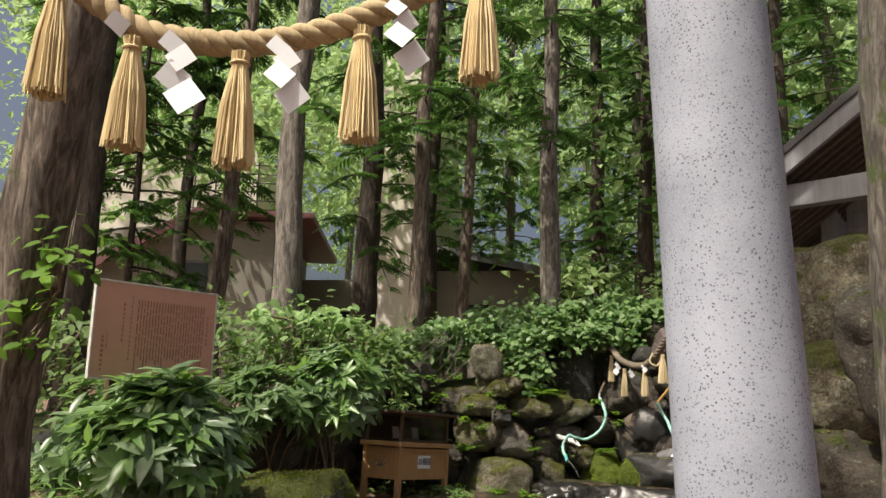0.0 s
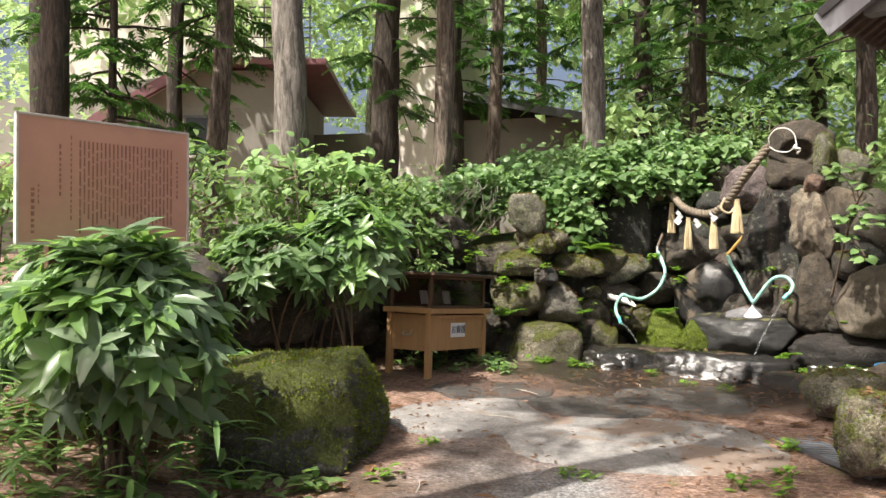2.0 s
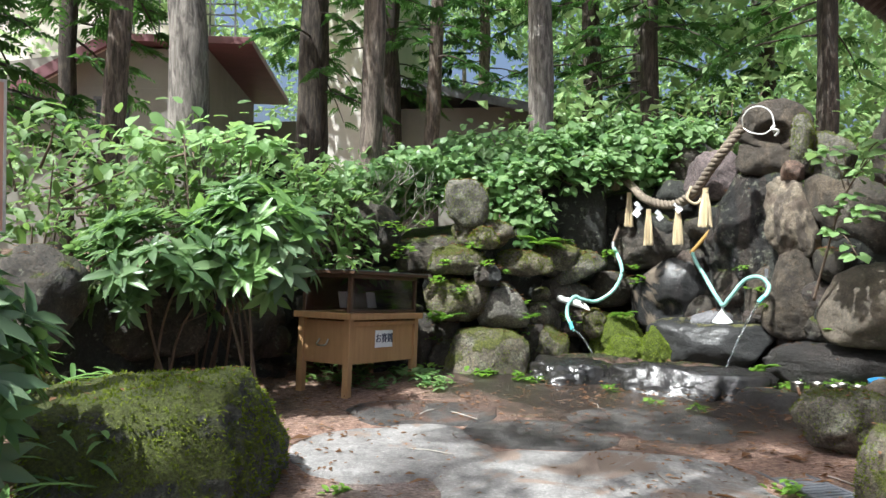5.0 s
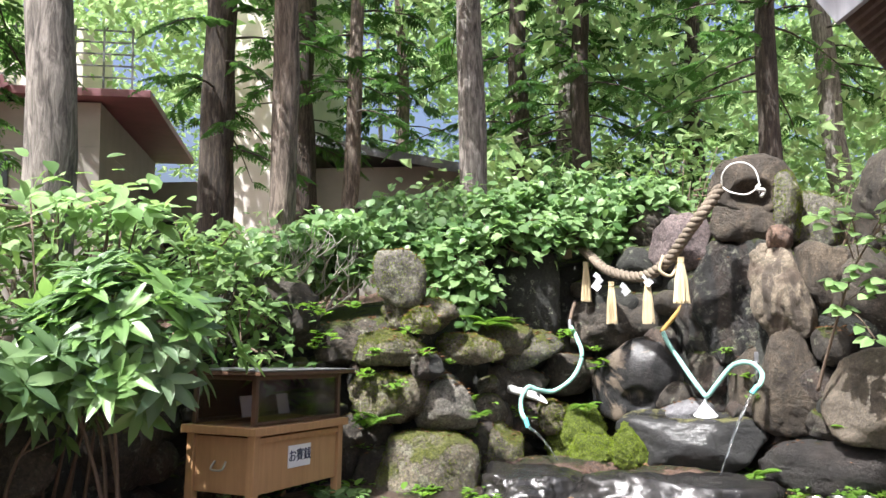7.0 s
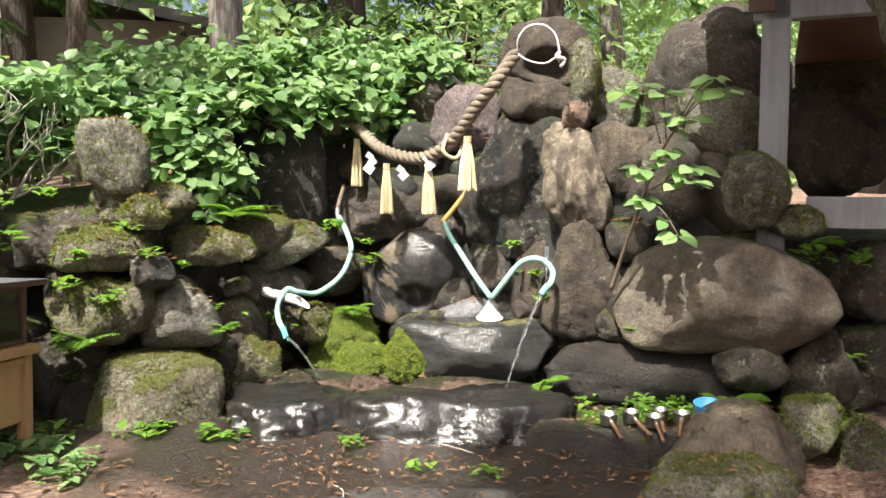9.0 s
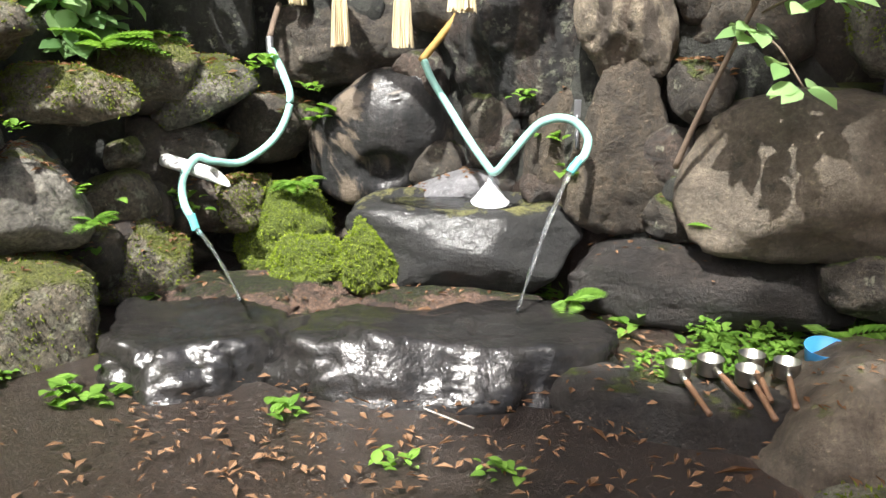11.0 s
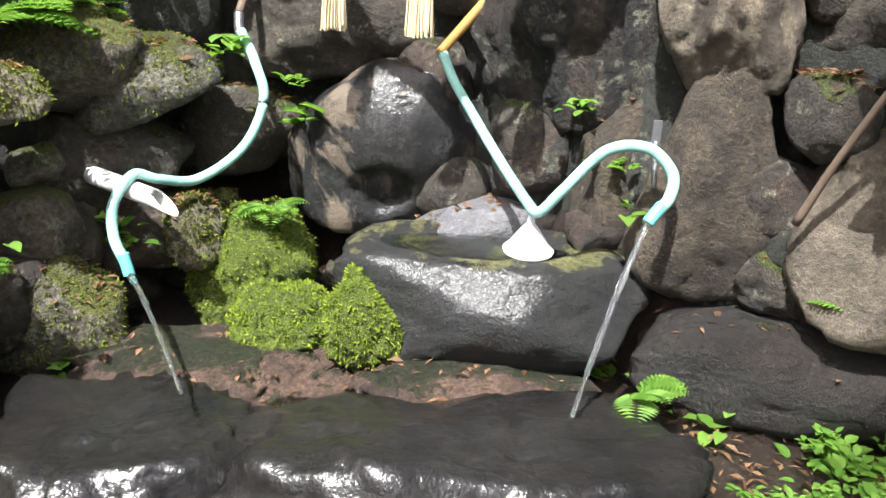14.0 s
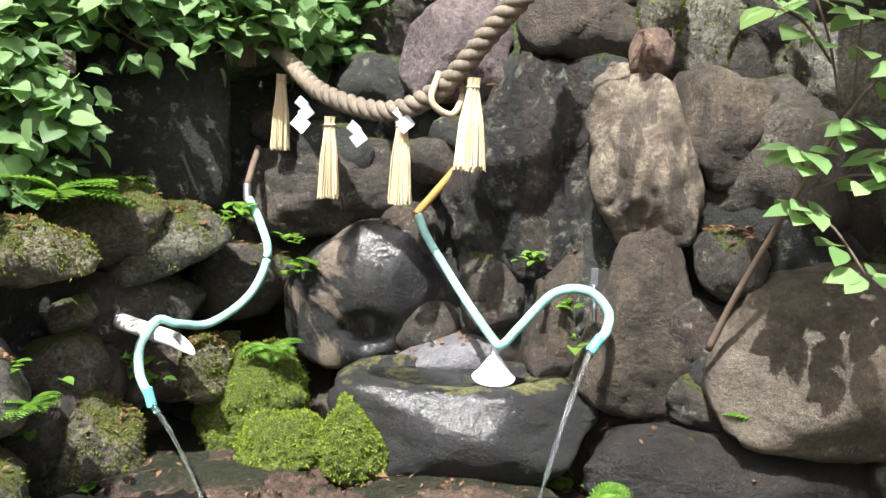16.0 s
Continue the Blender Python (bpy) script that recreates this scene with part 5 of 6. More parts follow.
def funnel(at):
    ob = root("funnel", pose(*at, 4, -4, 20), "white plastic funnel set upside down on the basin", "funnel")
    prof = ((0.078, 0.0), (0.08, 0.006), (0.077, 0.01), (0.07, 0.014), (0.022, 0.083), (0.012, 0.092), (0.009, 0.125), (0.007, 0.125), (0.0, 0.1))
    bm = bmesh.new()
    n = 36
    rows = [[bm.verts.new((r * math.cos(2 * math.pi * k / n), r * math.sin(2 * math.pi * k / n), z)) for k in range(n)] for r, z in prof[:-1]]
    for a, b in zip(rows, rows[1:]):
        for k in range(n):
            bm.faces.new((a[k], a[(k + 1) % n], b[(k + 1) % n], b[k]))
    part("cone", bm, PAPER, ob, smooth=True)


funnel((2.49, 9.04, 0.735))


def nail():
    ob = root("steel_hook", pose(0, 0, 0), "flat grey steel hook driven into the stone", "hook")
    tube("shank", [(2.725, 8.78, 0.985), (2.735, 8.80, 1.05), (2.745, 8.82, 1.11)], 0.008, IRON, ob, 8)
    block("plate", (0.026, 0.006, 0.07), (2.748, 8.823, 1.135), IRON, ob, 0.002, Matrix.Rotation(radians(-30), 4, "Z"))


nail()


def ladle(at, heading, length=0.24, tilt=0.0, old=False):
    ob = root("ladle", pose(at[0], at[1], at[2], tilt, 0, heading), "steel water ladle with a wooden handle lying on the stone", "ladle", "ladles")
    bm = bmesh.new()
    n = 28
    prof = ((0.0, 0.002), (0.036, 0.0), (0.04, 0.004), (0.042, 0.052), (0.044, 0.055), (0.041, 0.054), (0.038, 0.006), (0.0, 0.005))
    rows = [[bm.verts.new((max(r, 0.0005) * math.cos(2 * math.pi * k / n), max(r, 0.0005) * math.sin(2 * math.pi * k / n), z)) for k in range(n)] for r, z in prof]
    for a, b in zip(rows, rows[1:]):
        for k in range(n):
            bm.faces.new((a[k], a[(k + 1) % n], b[(k + 1) % n], b[k]))
    part("cup", bm, STEEL, ob, smooth=True)
    v, f = tube_data([Vector((0, -0.035, 0.03)), Vector((0, -0.08, 0.03))], 0.011, 12)
    shell("socket", v, f, STEEL, ob)
    v, f = tube_data([Vector((0, -0.07 - length * k / 6, 0.03 - 0.012 * k / 6)) for k in range(7)], 0.0095, 12)
    shell("handle", v, f, HANDLE_WOOD, ob)


for x, y, h in ((2.594, 7.98, -22), (2.72, 7.97, -18), (2.775, 7.86, -30), (2.87, 7.94, -34), (2.93, 7.85, -42)):
    ladle((x, y, 0.375), h, 0.2)


def blue_dipper(at, heading):
    ob = root("dipper", pose(*at, 10, 0, heading), "blue plastic dipper with a pale wooden handle", "dipper")
    bm = bmesh.new()
    n = 28
    prof = ((0.0005, 0.0), (0.05, 0.0), (0.056, 0.004), (0.064, 0.07), (0.066, 0.074), (0.062, 0.072), (0.053, 0.008), (0.0005, 0.006))
    rows = [[bm.verts.new((r * math.cos(2 * math.pi * k / n), r * math.sin(2 * math.pi * k / n), z)) for k in range(n)] for r, z in prof]
    for a, b in zip(rows, rows[1:]):
        for k in range(n):
            bm.faces.new((a[k], a[(k + 1) % n], b[(k + 1) % n], b[k]))
    part("cup", bm, BLUE_CUP, ob, smooth=True)
    v, f = tube_data([Vector((0.02, -0.05 - 0.03 * k, 0.05 - 0.006 * k)) for k in range(8)], 0.01, 12)
    shell("handle", v, f, HANDLE_WOOD, ob)


blue_dipper((3.06, 7.82, 0.40), -48)


# ---- offering case ----
def offering_case():
    """A leaning wooden box on legs with a glazed hood on top; its own frame: x along the front, y back."""
    ob = root("offering_case", pose(-0.42, 8.22, 0.26, 0, 3.2, 57.5), "brown wooden offering box on legs with a glazed hood", "offering box")
    w, d, h = 0.88, 0.46, 0.56
    for x in (0.025, w - 0.025):
        for y in (0.025, d - 0.025):
            block("leg", (0.05, 0.05, h), (x, y, h / 2), WOOD_BOX, ob)
    block("front_panel", (w - 0.1, 0.018, 0.30), (w / 2, 0.028, 0.38), WOOD_BOX, ob)
    block("back_panel", (w - 0.1, 0.018, 0.30), (w / 2, d - 0.028, 0.38), WOOD_BOX, ob)
    side = block("side_panel", (0.018, d - 0.1, 0.30), (0.028, d / 2, 0.38), WOOD_BOX, ob)
    tube("handle", [(0.012, d * 0.42, 0.40), (-0.02, d * 0.42, 0.36), (-0.02, d * 0.58, 0.36), (0.012, d * 0.58, 0.40)], 0.006, STEEL, side, 8, 6)
    block("side_panel", (0.018, d - 0.1, 0.30), (w - 0.028, d / 2, 0.38), WOOD_BOX, ob)
    block("bottom", (w - 0.06, d - 0.06, 0.016), (w / 2, d / 2, 0.24), WOOD_BOX, ob)
    block("top_board", (w + 0.05, d + 0.05, 0.045), (w / 2, d / 2, h + 0.005), WOOD_BOX, ob, 0.006)
    block("top_trim", (w - 0.02, 0.02, 0.03), (w / 2, 0.012, 0.515), WOOD_BOX, ob)
    z0, hh = h + 0.03, 0.27
    for x in (0.03, w - 0.03):
        for y in (0.03, d - 0.03):
            block("hood_post", (0.028, 0.028, hh), (x, y, z0 + hh / 2), WOOD_DARK, ob)
    for y in (0.03, d - 0.03):
        block("hood_rail", (w - 0.09, 0.024, 0.024), (w / 2, y, z0 + hh - 0.014), WOOD_DARK, ob)
        block("hood_rail", (w - 0.09, 0.024, 0.02), (w / 2, y, z0 + 0.012), WOOD_DARK, ob)
    for x in (0.03, w - 0.03):
        block("hood_rail", (0.024, d - 0.09, 0.024), (x, d / 2, z0 + hh - 0.014), WOOD_DARK, ob)
    block("back_board", (w - 0.09, 0.01, hh - 0.05), (w / 2, d - 0.03, z0 + hh / 2), WOOD_DARK, ob)
    block("divider", (0.03, 0.012, hh - 0.05), (w * 0.42, d * 0.55, z0 + hh / 2), WOOD_DARK, ob)
    roof = block("lid", (w + 0.08, d + 0.1, 0.022), (w / 2, d / 2, z0 + hh + 0.012), WOOD_DARK, ob, 0.005)
    block("lid_cover", (w + 0.085, d + 0.105, 0.006), (w / 2, d / 2, z0 + hh + 0.027), IRON, roof, 0.002)
    for x, y, sx, sy in ((w / 2, 0.03, w - 0.09, 0.005), (0.03, d / 2, 0.005, d - 0.09), (w - 0.03, d / 2, 0.005, d - 0.09)):
        g = block("pane", (sx, sy, hh - 0.05), (x, y, z0 + hh / 2), GLASS, ob, 0)
        g.visible_shadow = False
    for x in (0.28, 0.62):
        block("paper_card", (0.11, 0.004, 0.12), (x, d * 0.6, z0 + 0.085), PAPER, ob, 0.001, Matrix.Rotation(radians(-12), 4, "X"))
    plate = block("label_plate", (0.22, 0.006, 0.125), (w * 0.5, 0.016, 0.40), PAPER, ob, 0.002, label="white label with three navy characters")
    text = bpy.data.curves.new("characters", "FONT")
    text.body, text.size, text.extrude = "お賽銭", 0.074, 0.0012
    text.align_x, text.align_y = "CENTER", "CENTER"
    flat = bpy.data.objects.new("characters", text)
    mesh = bpy.data.meshes.new_from_object(flat)
    bpy.data.objects.remove(flat)
    mesh.materials.clear()
    mesh.materials.append(INK_BLUE)
    chars = new("characters", mesh)
    chars.parent = plate
    chars.matrix_basis = pose(w * 0.5, 0.0112, 0.40, 90, 0, 0)


offering_case()


# ---- notice board ----
def notice_board():
    """Salmon-coloured board on two posts; x along the board, -y to the reader."""
    a, b = Vector((-2.23, 5.35, 0)), Vector((-1.67, 6.07, 0))
    w = (b - a).length
    ob = root("notice_board", pose(a.x, a.y, 0, 0, 0, math.degrees(math.atan2(b.y - a.y, b.x - a.x))), "salmon pink notice board with faint columns of writing", "sign")
    block("board", (w, 0.022, 0.62), (w / 2, 0, 1.66), SIGN_MAT, ob, 0.003)
    for x in (-0.004, w + 0.004):
        block("edge_strip", (0.012, 0.03, 0.64), (x, 0, 1.66), SIGN_EDGE, ob, 0.002)
    for z in (1.346, 1.974):
        block("edge_strip", (w + 0.02, 0.03, 0.012), (w / 2, 0, z), SIGN_EDGE, ob, 0.002)
    for x in (w * 0.2, w * 0.8):
        g = ground_z(a.x + (b.x - a.x) * x / w, a.y + (b.y - a.y) * x / w)
        block("post", (0.05, 0.05, 1.95 - g + 0.2), (x, 0.042, (1.95 + g - 0.2) / 2), WOOD_DARK, ob)
    rng = random.Random(4)
    text = new("lettering")
    text.parent = ob
    for k in range(24):
        x = w * (0.33 + 0.56 * k / 23)
        z = 1.87
        end = 1.45 + rng.uniform(0, 0.05)
        while z > end:
            ln = rng.uniform(0.03, 0.085)
            block("text_line", (0.0075, 0.0022, ln), (x, -0.0125, z - ln / 2), INK, text, 0)
            z -= ln + rng.uniform(0.006, 0.014)
    for x, z0, z1, wd in ((0.28, 1.88, 1.45, 0.006), (0.22, 1.83, 1.58, 0.009), (0.105, 1.63, 1.53, 0.006), (0.075, 1.61, 1.40, 0.016), (0.93, 1.8, 1.6, 0.009)):
        z = z0
        while z > z1:
            ln = rng.uniform(0.012, 0.022)
            block("text_mark", (wd, 0.0022, ln), (w * x, -0.0125, z), INK, text, 0)
            z -= ln + 0.012


notice_board()


# ---- shrine building on the bank ----
def shrine():
    """Weathered timber hall on the bank: corner post, beams, boarded wall and a deep eave. Its own frame: x along the front, y inwards."""
    ob = root("shrine_hall", pose(3.86, 8.24, 1.15, 0, 0, -46), "weathered grey timber shrine hall with dark eaves", "building")
    z = 0.0
    block("post", (0.15, 0.15, 2.75), (0, 0, 1.36), WOOD_GREY, ob, 0.008)
    block("post", (0.15, 0.15, 2.75), (1.75, 0, 1.36), WOOD_GREY, ob, 0.008)
    block("post", (0.15, 0.15, 2.75), (3.6, 0, 1.36), WOOD_GREY, ob, 0.008)
    block("post", (0.15, 0.15, 2.75), (0, 2.6, 1.36), WOOD_GREY, ob, 0.008)
    block("beam", (3.9, 0.11, 0.18), (1.83, -0.02, 1.36), WOOD_GREY, ob, 0.006)
    block("beam", (0.11, 2.9, 0.18), (-0.02, 1.45, 1.36), WOOD_GREY, ob, 0.006)
    block("beam_end", (0.14, 0.05, 0.10), (-0.075, -0.085, 1.36), WOOD_DARK, ob, 0.006)
    block("sill_beam", (3.4, 0.14, 0.17), (1.88, 0, 0.22), WOOD_GREY, ob, 0.008)
    for k in range(9):
        block("wall_board", (3.44, 0.022, 0.145), (1.87, 0.02, 1.53 + k * 0.148), WOOD_GREY, ob, 0.003)
        block("wall_board", (0.022, 2.44, 0.145), (0.02, 1.3, 1.53 + k * 0.148), WOOD_GREY, ob, 0.003)
    block("floor_board", (3.5, 2.6, 0.05), (1.87, 1.35, 1.28), WOOD_DARK, ob, 0.004)
    block("wooden_box", (0.16, 0.16, 0.5), (1.2, 0.25, 0.52), WOOD_GREY, ob, 0.006)
    block("box_lid", (0.24, 0.24, 0.03), (1.2, 0.25, 0.785), WOOD_GREY, ob, 0.004)
    # gabled roof, its ridge running out over the forecourt; the low eave on the spring's side
    roof = new("roof")
    roof.parent = ob
    turn = Matrix.Rotation(radians(-33), 4, "Y")
    run, mid = 3.4, (1.03, -0.5, 1.85 + 0.93)
    for k in range(15):
        block("rafter", (run, 0.05, 0.07), (mid[0], 0.42 - k * 0.132, mid[2] - 0.06), WOOD_EAVE, roof, 0.004, turn)
    block("roof_deck", (run, 2.0, 0.025), (mid[0], mid[1], mid[2]), WOOD_EAVE, roof, 0.003, turn)
    block("roof_cover", (run + 0.12, 2.15, 0.07), (mid[0], mid[1], mid[2] + 0.06), ROOF_DARK, roof, 0.01, turn)
    block("eave_board", (0.04, 2.1, 0.11), (mid[0] - math.cos(radians(33)) * run / 2 - 0.01, mid[1], mid[2] - math.sin(radians(33)) * run / 2), WOOD_GREY, roof, 0.004, turn)
    block("barge_board", (run + 0.1, 0.05, 0.2), (mid[0], mid[1] - 1.03, mid[2] - 0.03), WOOD_GREY, roof, 0.005, turn)
    block("barge_board", (run + 0.1, 0.05, 0.2), (mid[0], mid[1] + 1.03, mid[2] - 0.03), WOOD_GREY, roof, 0.005, turn)
    far = Matrix.Rotation(radians(33), 4, "Y")
    block("roof_cover", (run + 0.12, 2.15, 0.07), (mid[0] + 2.85, mid[1], mid[2] + 0.06), ROOF_DARK, roof, 0.01, far)
    block("tie_beam", (4.2, 0.14, 0.2), (1.9, -1.35, 1.95), WOOD_GREY, ob, 0.006)
    for x in (1.75, 3.6):
        block("post", (0.16, 0.16, 3.0), (x, -1.35, 0.5), WOOD_GREY, ob, 0.008)


shrine()


# ---- houses behind the trees ----
def house_red():
    """Beige house with a red-edged roof, seen between the trunks; x along its gable wall."""
    ob = root("house", pose(-4.3, 18.7, 1.0, 0, 0, 3), "beige plastered house with a red metal roof", "house")
    block("wall", (6.8, 6, 3.4), (-3.2, 3.0, 1.7), PLASTER, ob, 0.01)
    bm = bmesh.new()
    v = [bm.verts.new(p) for p in ((-6.6, 0, 3.4), (0.2, 0, 3.4), (0.2, 0, 4.2), (-1.6, 0, 4.15), (-6.6, 6, 3.4), (0.2, 6, 3.4), (0.2, 6, 4.2), (-1.6, 6, 4.15))]
    for f in ((0, 1, 2, 3), (7, 6, 5, 4), (0, 4, 5, 1), (1, 5, 6, 2), (2, 6, 7, 3), (3, 7, 4, 0)):
        bm.faces.new([v[i] for i in f])
    part("gable", bm, PLASTER, ob)
    slope = Matrix.Rotation(radians(-29.5), 4, "Y")
    roof = block("roof", (6.6, 6.6, 0.1), (-4.1, 2.95, 2.85), ROOF_PINK, ob, 0.01, slope)
    block("verge", (6.6, 0.12, 0.22), (-4.1, -0.42, 2.80), ROOF_RED, roof, 0.01, slope)
    block("roof_flat", (2.4, 6.6, 0.14), (-0.1, 2.95, 4.30), ROOF_RED, ob, 0.01)
    upper = block("upper_wall", (5.2, 3.0, 3.2), (-3.6, 5.2, 5.4), PLASTER_PALE, ob, 0.01)
    win = block("window", (0.62, 0.06, 0.8), (-1.6, -0.01, 2.75), DARK_GLASS, ob, 0.005)
    block("window_frame", (0.72, 0.05, 0.06), (-1.6, -0.03, 3.18), RAIL_MAT, win, 0.004)
    block("window_sill", (0.72, 0.1, 0.05), (-1.6, -0.04, 2.33), SIGN_EDGE, win, 0.004)
    win2 = block("window", (1.1, 0.06, 1.0), (0.9, 1.5, 1.0), DARK_GLASS, ob, 0.005)
    rail = new("balcony")
    rail.parent = ob
    for k in range(6):
        block("rail", (2.6, 0.03, 0.03), (-0.6, 0.4, 4.55 + k * 0.22), RAIL_MAT, rail, 0.003)
    for k in range(6):
        block("baluster", (0.035, 0.035, 1.35), (-1.85 + k * 0.5, 0.4, 5.05), RAIL_MAT, rail, 0.003)


house_red()


def house_pale():
    ob = root("house", pose(-0.75, 20.5, 1.2, 0, 0, -12), "pale house with a tall end wall and a low wing", "house")
    block("tall_wall", (1.35, 5, 9.0), (-0.7, 2.6, 4.5), PLASTER_PALE, ob, 0.01)
    block("wing_wall", (3.3, 4, 3.35), (1.7, 3.0, 1.67), PLASTER, ob, 0.01)
    turn = Matrix.Rotation(radians(12), 4, "Y")
    roof = block("wing_roof", (4.0, 5.2, 0.12), (1.85, 3.0, 3.55), ROOF_DARK, ob, 0.01, turn)
    block("fascia", (4.0, 0.06, 0.2), (1.85, 0.36, 3.50), RAIL_MAT, roof, 0.005, turn)
    win = block("window", (0.8, 0.08, 1.1), (1.2, 0.98, 1.9), DARK_GLASS, ob, 0.005)
    block("window_sill", (0.95, 0.12, 0.05), (1.2, 0.95, 1.33), SIGN_EDGE, win, 0.004)
    low = block("low_wall", (3.4, 3, 3.2), (-3.2, 3.0, 1.6), PLASTER, ob, 0.01)
    win = block("window", (1.2, 0.08, 1.2), (-2.8, 1.49, 1.7), DARK_GLASS, ob, 0.005)
    block("window_sill", (1.3, 0.12, 0.05), (-2.8, 1.46, 1.08), SIGN_EDGE, win, 0.004)


house_pale()


# ---- trees ----
def trunk_line(base, lean, height, seed, bend=0.12):
    return [Vector(base) + Vector((lean[0], lean[1], 1)) * (height * k / 24) + Vector((noise.noise(Vector((k * 0.22, seed, 0))), noise.noise(Vector((k * 0.22, seed, 5))), 0)) * bend for k in range(25)]


def conifer(x, y, r, height, seed, bark, label, lean=(0, 0), low=2.6, reach=1.6, count=46, sprays=13, mat=None, sides=16, leaf=0.17, base_z=None):
    """Tall conifer: flared trunk, whorls of drooping limbs, each with flat sprays of needles."""
    rng = random.Random(seed)
    z0 = (terrain_z(x, y) if base_z is None else base_z) - 0.15
    ob = root("conifer_tree", pose(x, y, z0), label, "tree", "conifers")
    line = trunk_line((0, 0, 0), lean, height, seed)
    v, f = tube_data(line, lambda t: r * (1 - 0.72 * t) * (1 + 0.35 * max(0, 1 - t * 16)), sides, True, 0.22)
    shell("trunk", v, f, bark, ob)
    lv, lf, spots = [], [], []
    for k in range(count):
        t = (low / height) + (1 - low / height) * ((k + rng.random()) / count)
        i = min(23, int(t * 24))
        c = line[i].lerp(line[i + 1], t * 24 - i)
        w = rng.uniform(0, 2 * math.pi)
        ln = reach * (1.05 - 0.75 * t) * rng.uniform(0.6, 1.15)
        d = Vector((math.cos(w), math.sin(w), rng.uniform(-0.15, 0.2)))
        pts = [c + d * (ln * q) + Vector((0, 0, -0.28 * ln * q * q)) for q in (0, 0.25, 0.5, 0.75, 1.0)]
        a, b = tube_data(pts, lambda q: 0.016 * (1 - 0.8 * q) + 0.003, 5, False)
        o = len(lv)
        lv += a
        lf += [tuple(j + o for j in q) for q in b]
        for _ in range(sprays):
            q = rng.uniform(0.2, 1.0)
            j = min(3, int(q * 4))
            p = pts[j].lerp(pts[j + 1], q * 4 - j)
            s = Vector((-d.y, d.x, 0)) * rng.choice((-1, 1))
            dd = (s * rng.uniform(0.3, 1.0) + d * rng.uniform(0.2, 0.9) + Vector((0, 0, rng.uniform(-0.45, 0.0)))).normalized()
            side = dd.cross(Vector((rng.uniform(-0.4, 0.4), rng.uniform(-0.4, 0.4), 1))).normalized()
            size = leaf * rng.uniform(1.1, 2.3)
            for k2 in range(1, 7):
                e = k2 / 6
                b2 = p + dd * (size * e) + Vector((0, 0, -0.2 * size * e * e))
                l2 = size * (0.6 - 0.42 * e)
                for sg in (-1, 1):
                    spots.append((b2, side * sg + dd * 0.7, Vector((0, 0, 1)), l2, l2 * 0.3 + 0.006))
    shell("limb_tier", lv, lf, BARK_DARK, ob)["kind"] = "stuff"
    leaves("crown", spots, mat or LEAF_CONIFER, ob, fine=False, curl=0.3)
    return ob


TREES = "tall conifer with grey-brown furrowed bark"
conifer(-1.93, 9.35, 0.175, 13, 1, BARK, TREES, (0.03, 0), 3.6, 1.3, 10)
conifer(-1.49, 14.5, 0.25, 15, 2, BARK_DARK, "tall dark conifer trunk with green sprays", (0.0, 0), 2.4, 2.0, 60)
conifer(-0.45, 10.25, 0.11, 13, 3, BARK_RED, "slender conifer with reddish bark", (0.035, 0), 3.2, 1.4)
conifer(-0.56, 17.9, 0.24, 15, 4, BARK_DARK, "tall dark conifer trunk near the pale house", (0.02, 0), 3.0, 2.0, 60)
conifer(1.54, 12.95, 0.17, 14, 5, BARK, TREES, (0.015, 0), 3.4, 1.8, 56)
conifer(0.22, 15.65, 0.13, 13, 6, BARK_RED, "slender conifer with reddish bark", (0.03, 0), 2.8, 1.6)
conifer(-4.31, 9.6, 0.16, 12, 7, BARK_DARK, "dark conifer with sparse lower limbs", (0.0, 0), 4.4, 1.3, 14)
conifer(-4.26, 12.6, 0.12, 11, 8, BARK_DARK, "slender dark conifer with sparse limbs", (0.03, 0), 2.6, 1.5)
conifer(-3.34, 11.6, 0.14, 12, 9, BARK_RED, "conifer with peeling reddish bark", (0.04, 0), 3.0, 1.4)
conifer(-4.16, 10.6, 0.06, 7, 10, BARK_DARK, "thin young conifer with wide flat limbs", (0, 0), 1.4, 1.6, 60, 10)
conifer(3.1, 16.9, 0.19, 15, 11, BARK_DARK, "tall dark conifer in the woods", (0, 0), 2.6, 2.2, 64)
conifer(3.79, 15.9, 0.17, 14, 12, BARK_DARK, "tall dark conifer in the woods", (0.02, 0), 2.6, 2.2, 64)
conifer(1.6, 22.5, 0.16, 15, 14, BARK_RED, "far slender conifer in the woods", (0, 0), 3.0, 2.2, 56, leaf=0.24)
conifer(8.2, 15.6, 0.2, 14, 15, BARK, "leaning grey tree trunk in the woods", (-0.1, 0), 3.6, 2.2, 56)
conifer(5.6, 13.5, 0.16, 13, 16, BARK_DARK, "dark conifer behind the rock top", (0, 0), 3.0, 2.4, 66)
conifer(4.6, 19.5, 0.2, 15, 17, BARK, "grey conifer in the woods", (0, 0), 2.6, 2.4, 66, leaf=0.22)
conifer(7.2, 19.0, 0.2, 15, 18, BARK_DARK, "dark conifer in the woods", (0, 0), 2.4, 2.6, 66, leaf=0.22)
conifer(-6.3, 13.0, 0.18, 14, 19, BARK_DARK, "dark conifer beside the house", (0, 0), 5.0, 1.6, 34)
conifer(-5.6, 8.4, 0.17, 13, 20, BARK_DARK, "dark conifer beside the path", (0, 0), 5.0, 1.5, 13)
conifer(10.5, 13.0, 0.2, 14, 21, BARK_DARK, "dark conifer in the woods", (0, 0), 2.4, 2.6, 66, leaf=0.22)
# the large trees beside the gate
conifer(-2.2, 4.25, 0.18, 13, 31, BARK_RED, "large old conifer with deep furrowed reddish bark", (0.085, -0.05), 7.0, 2.5, 44, 12, sides=28, leaf=0.19)
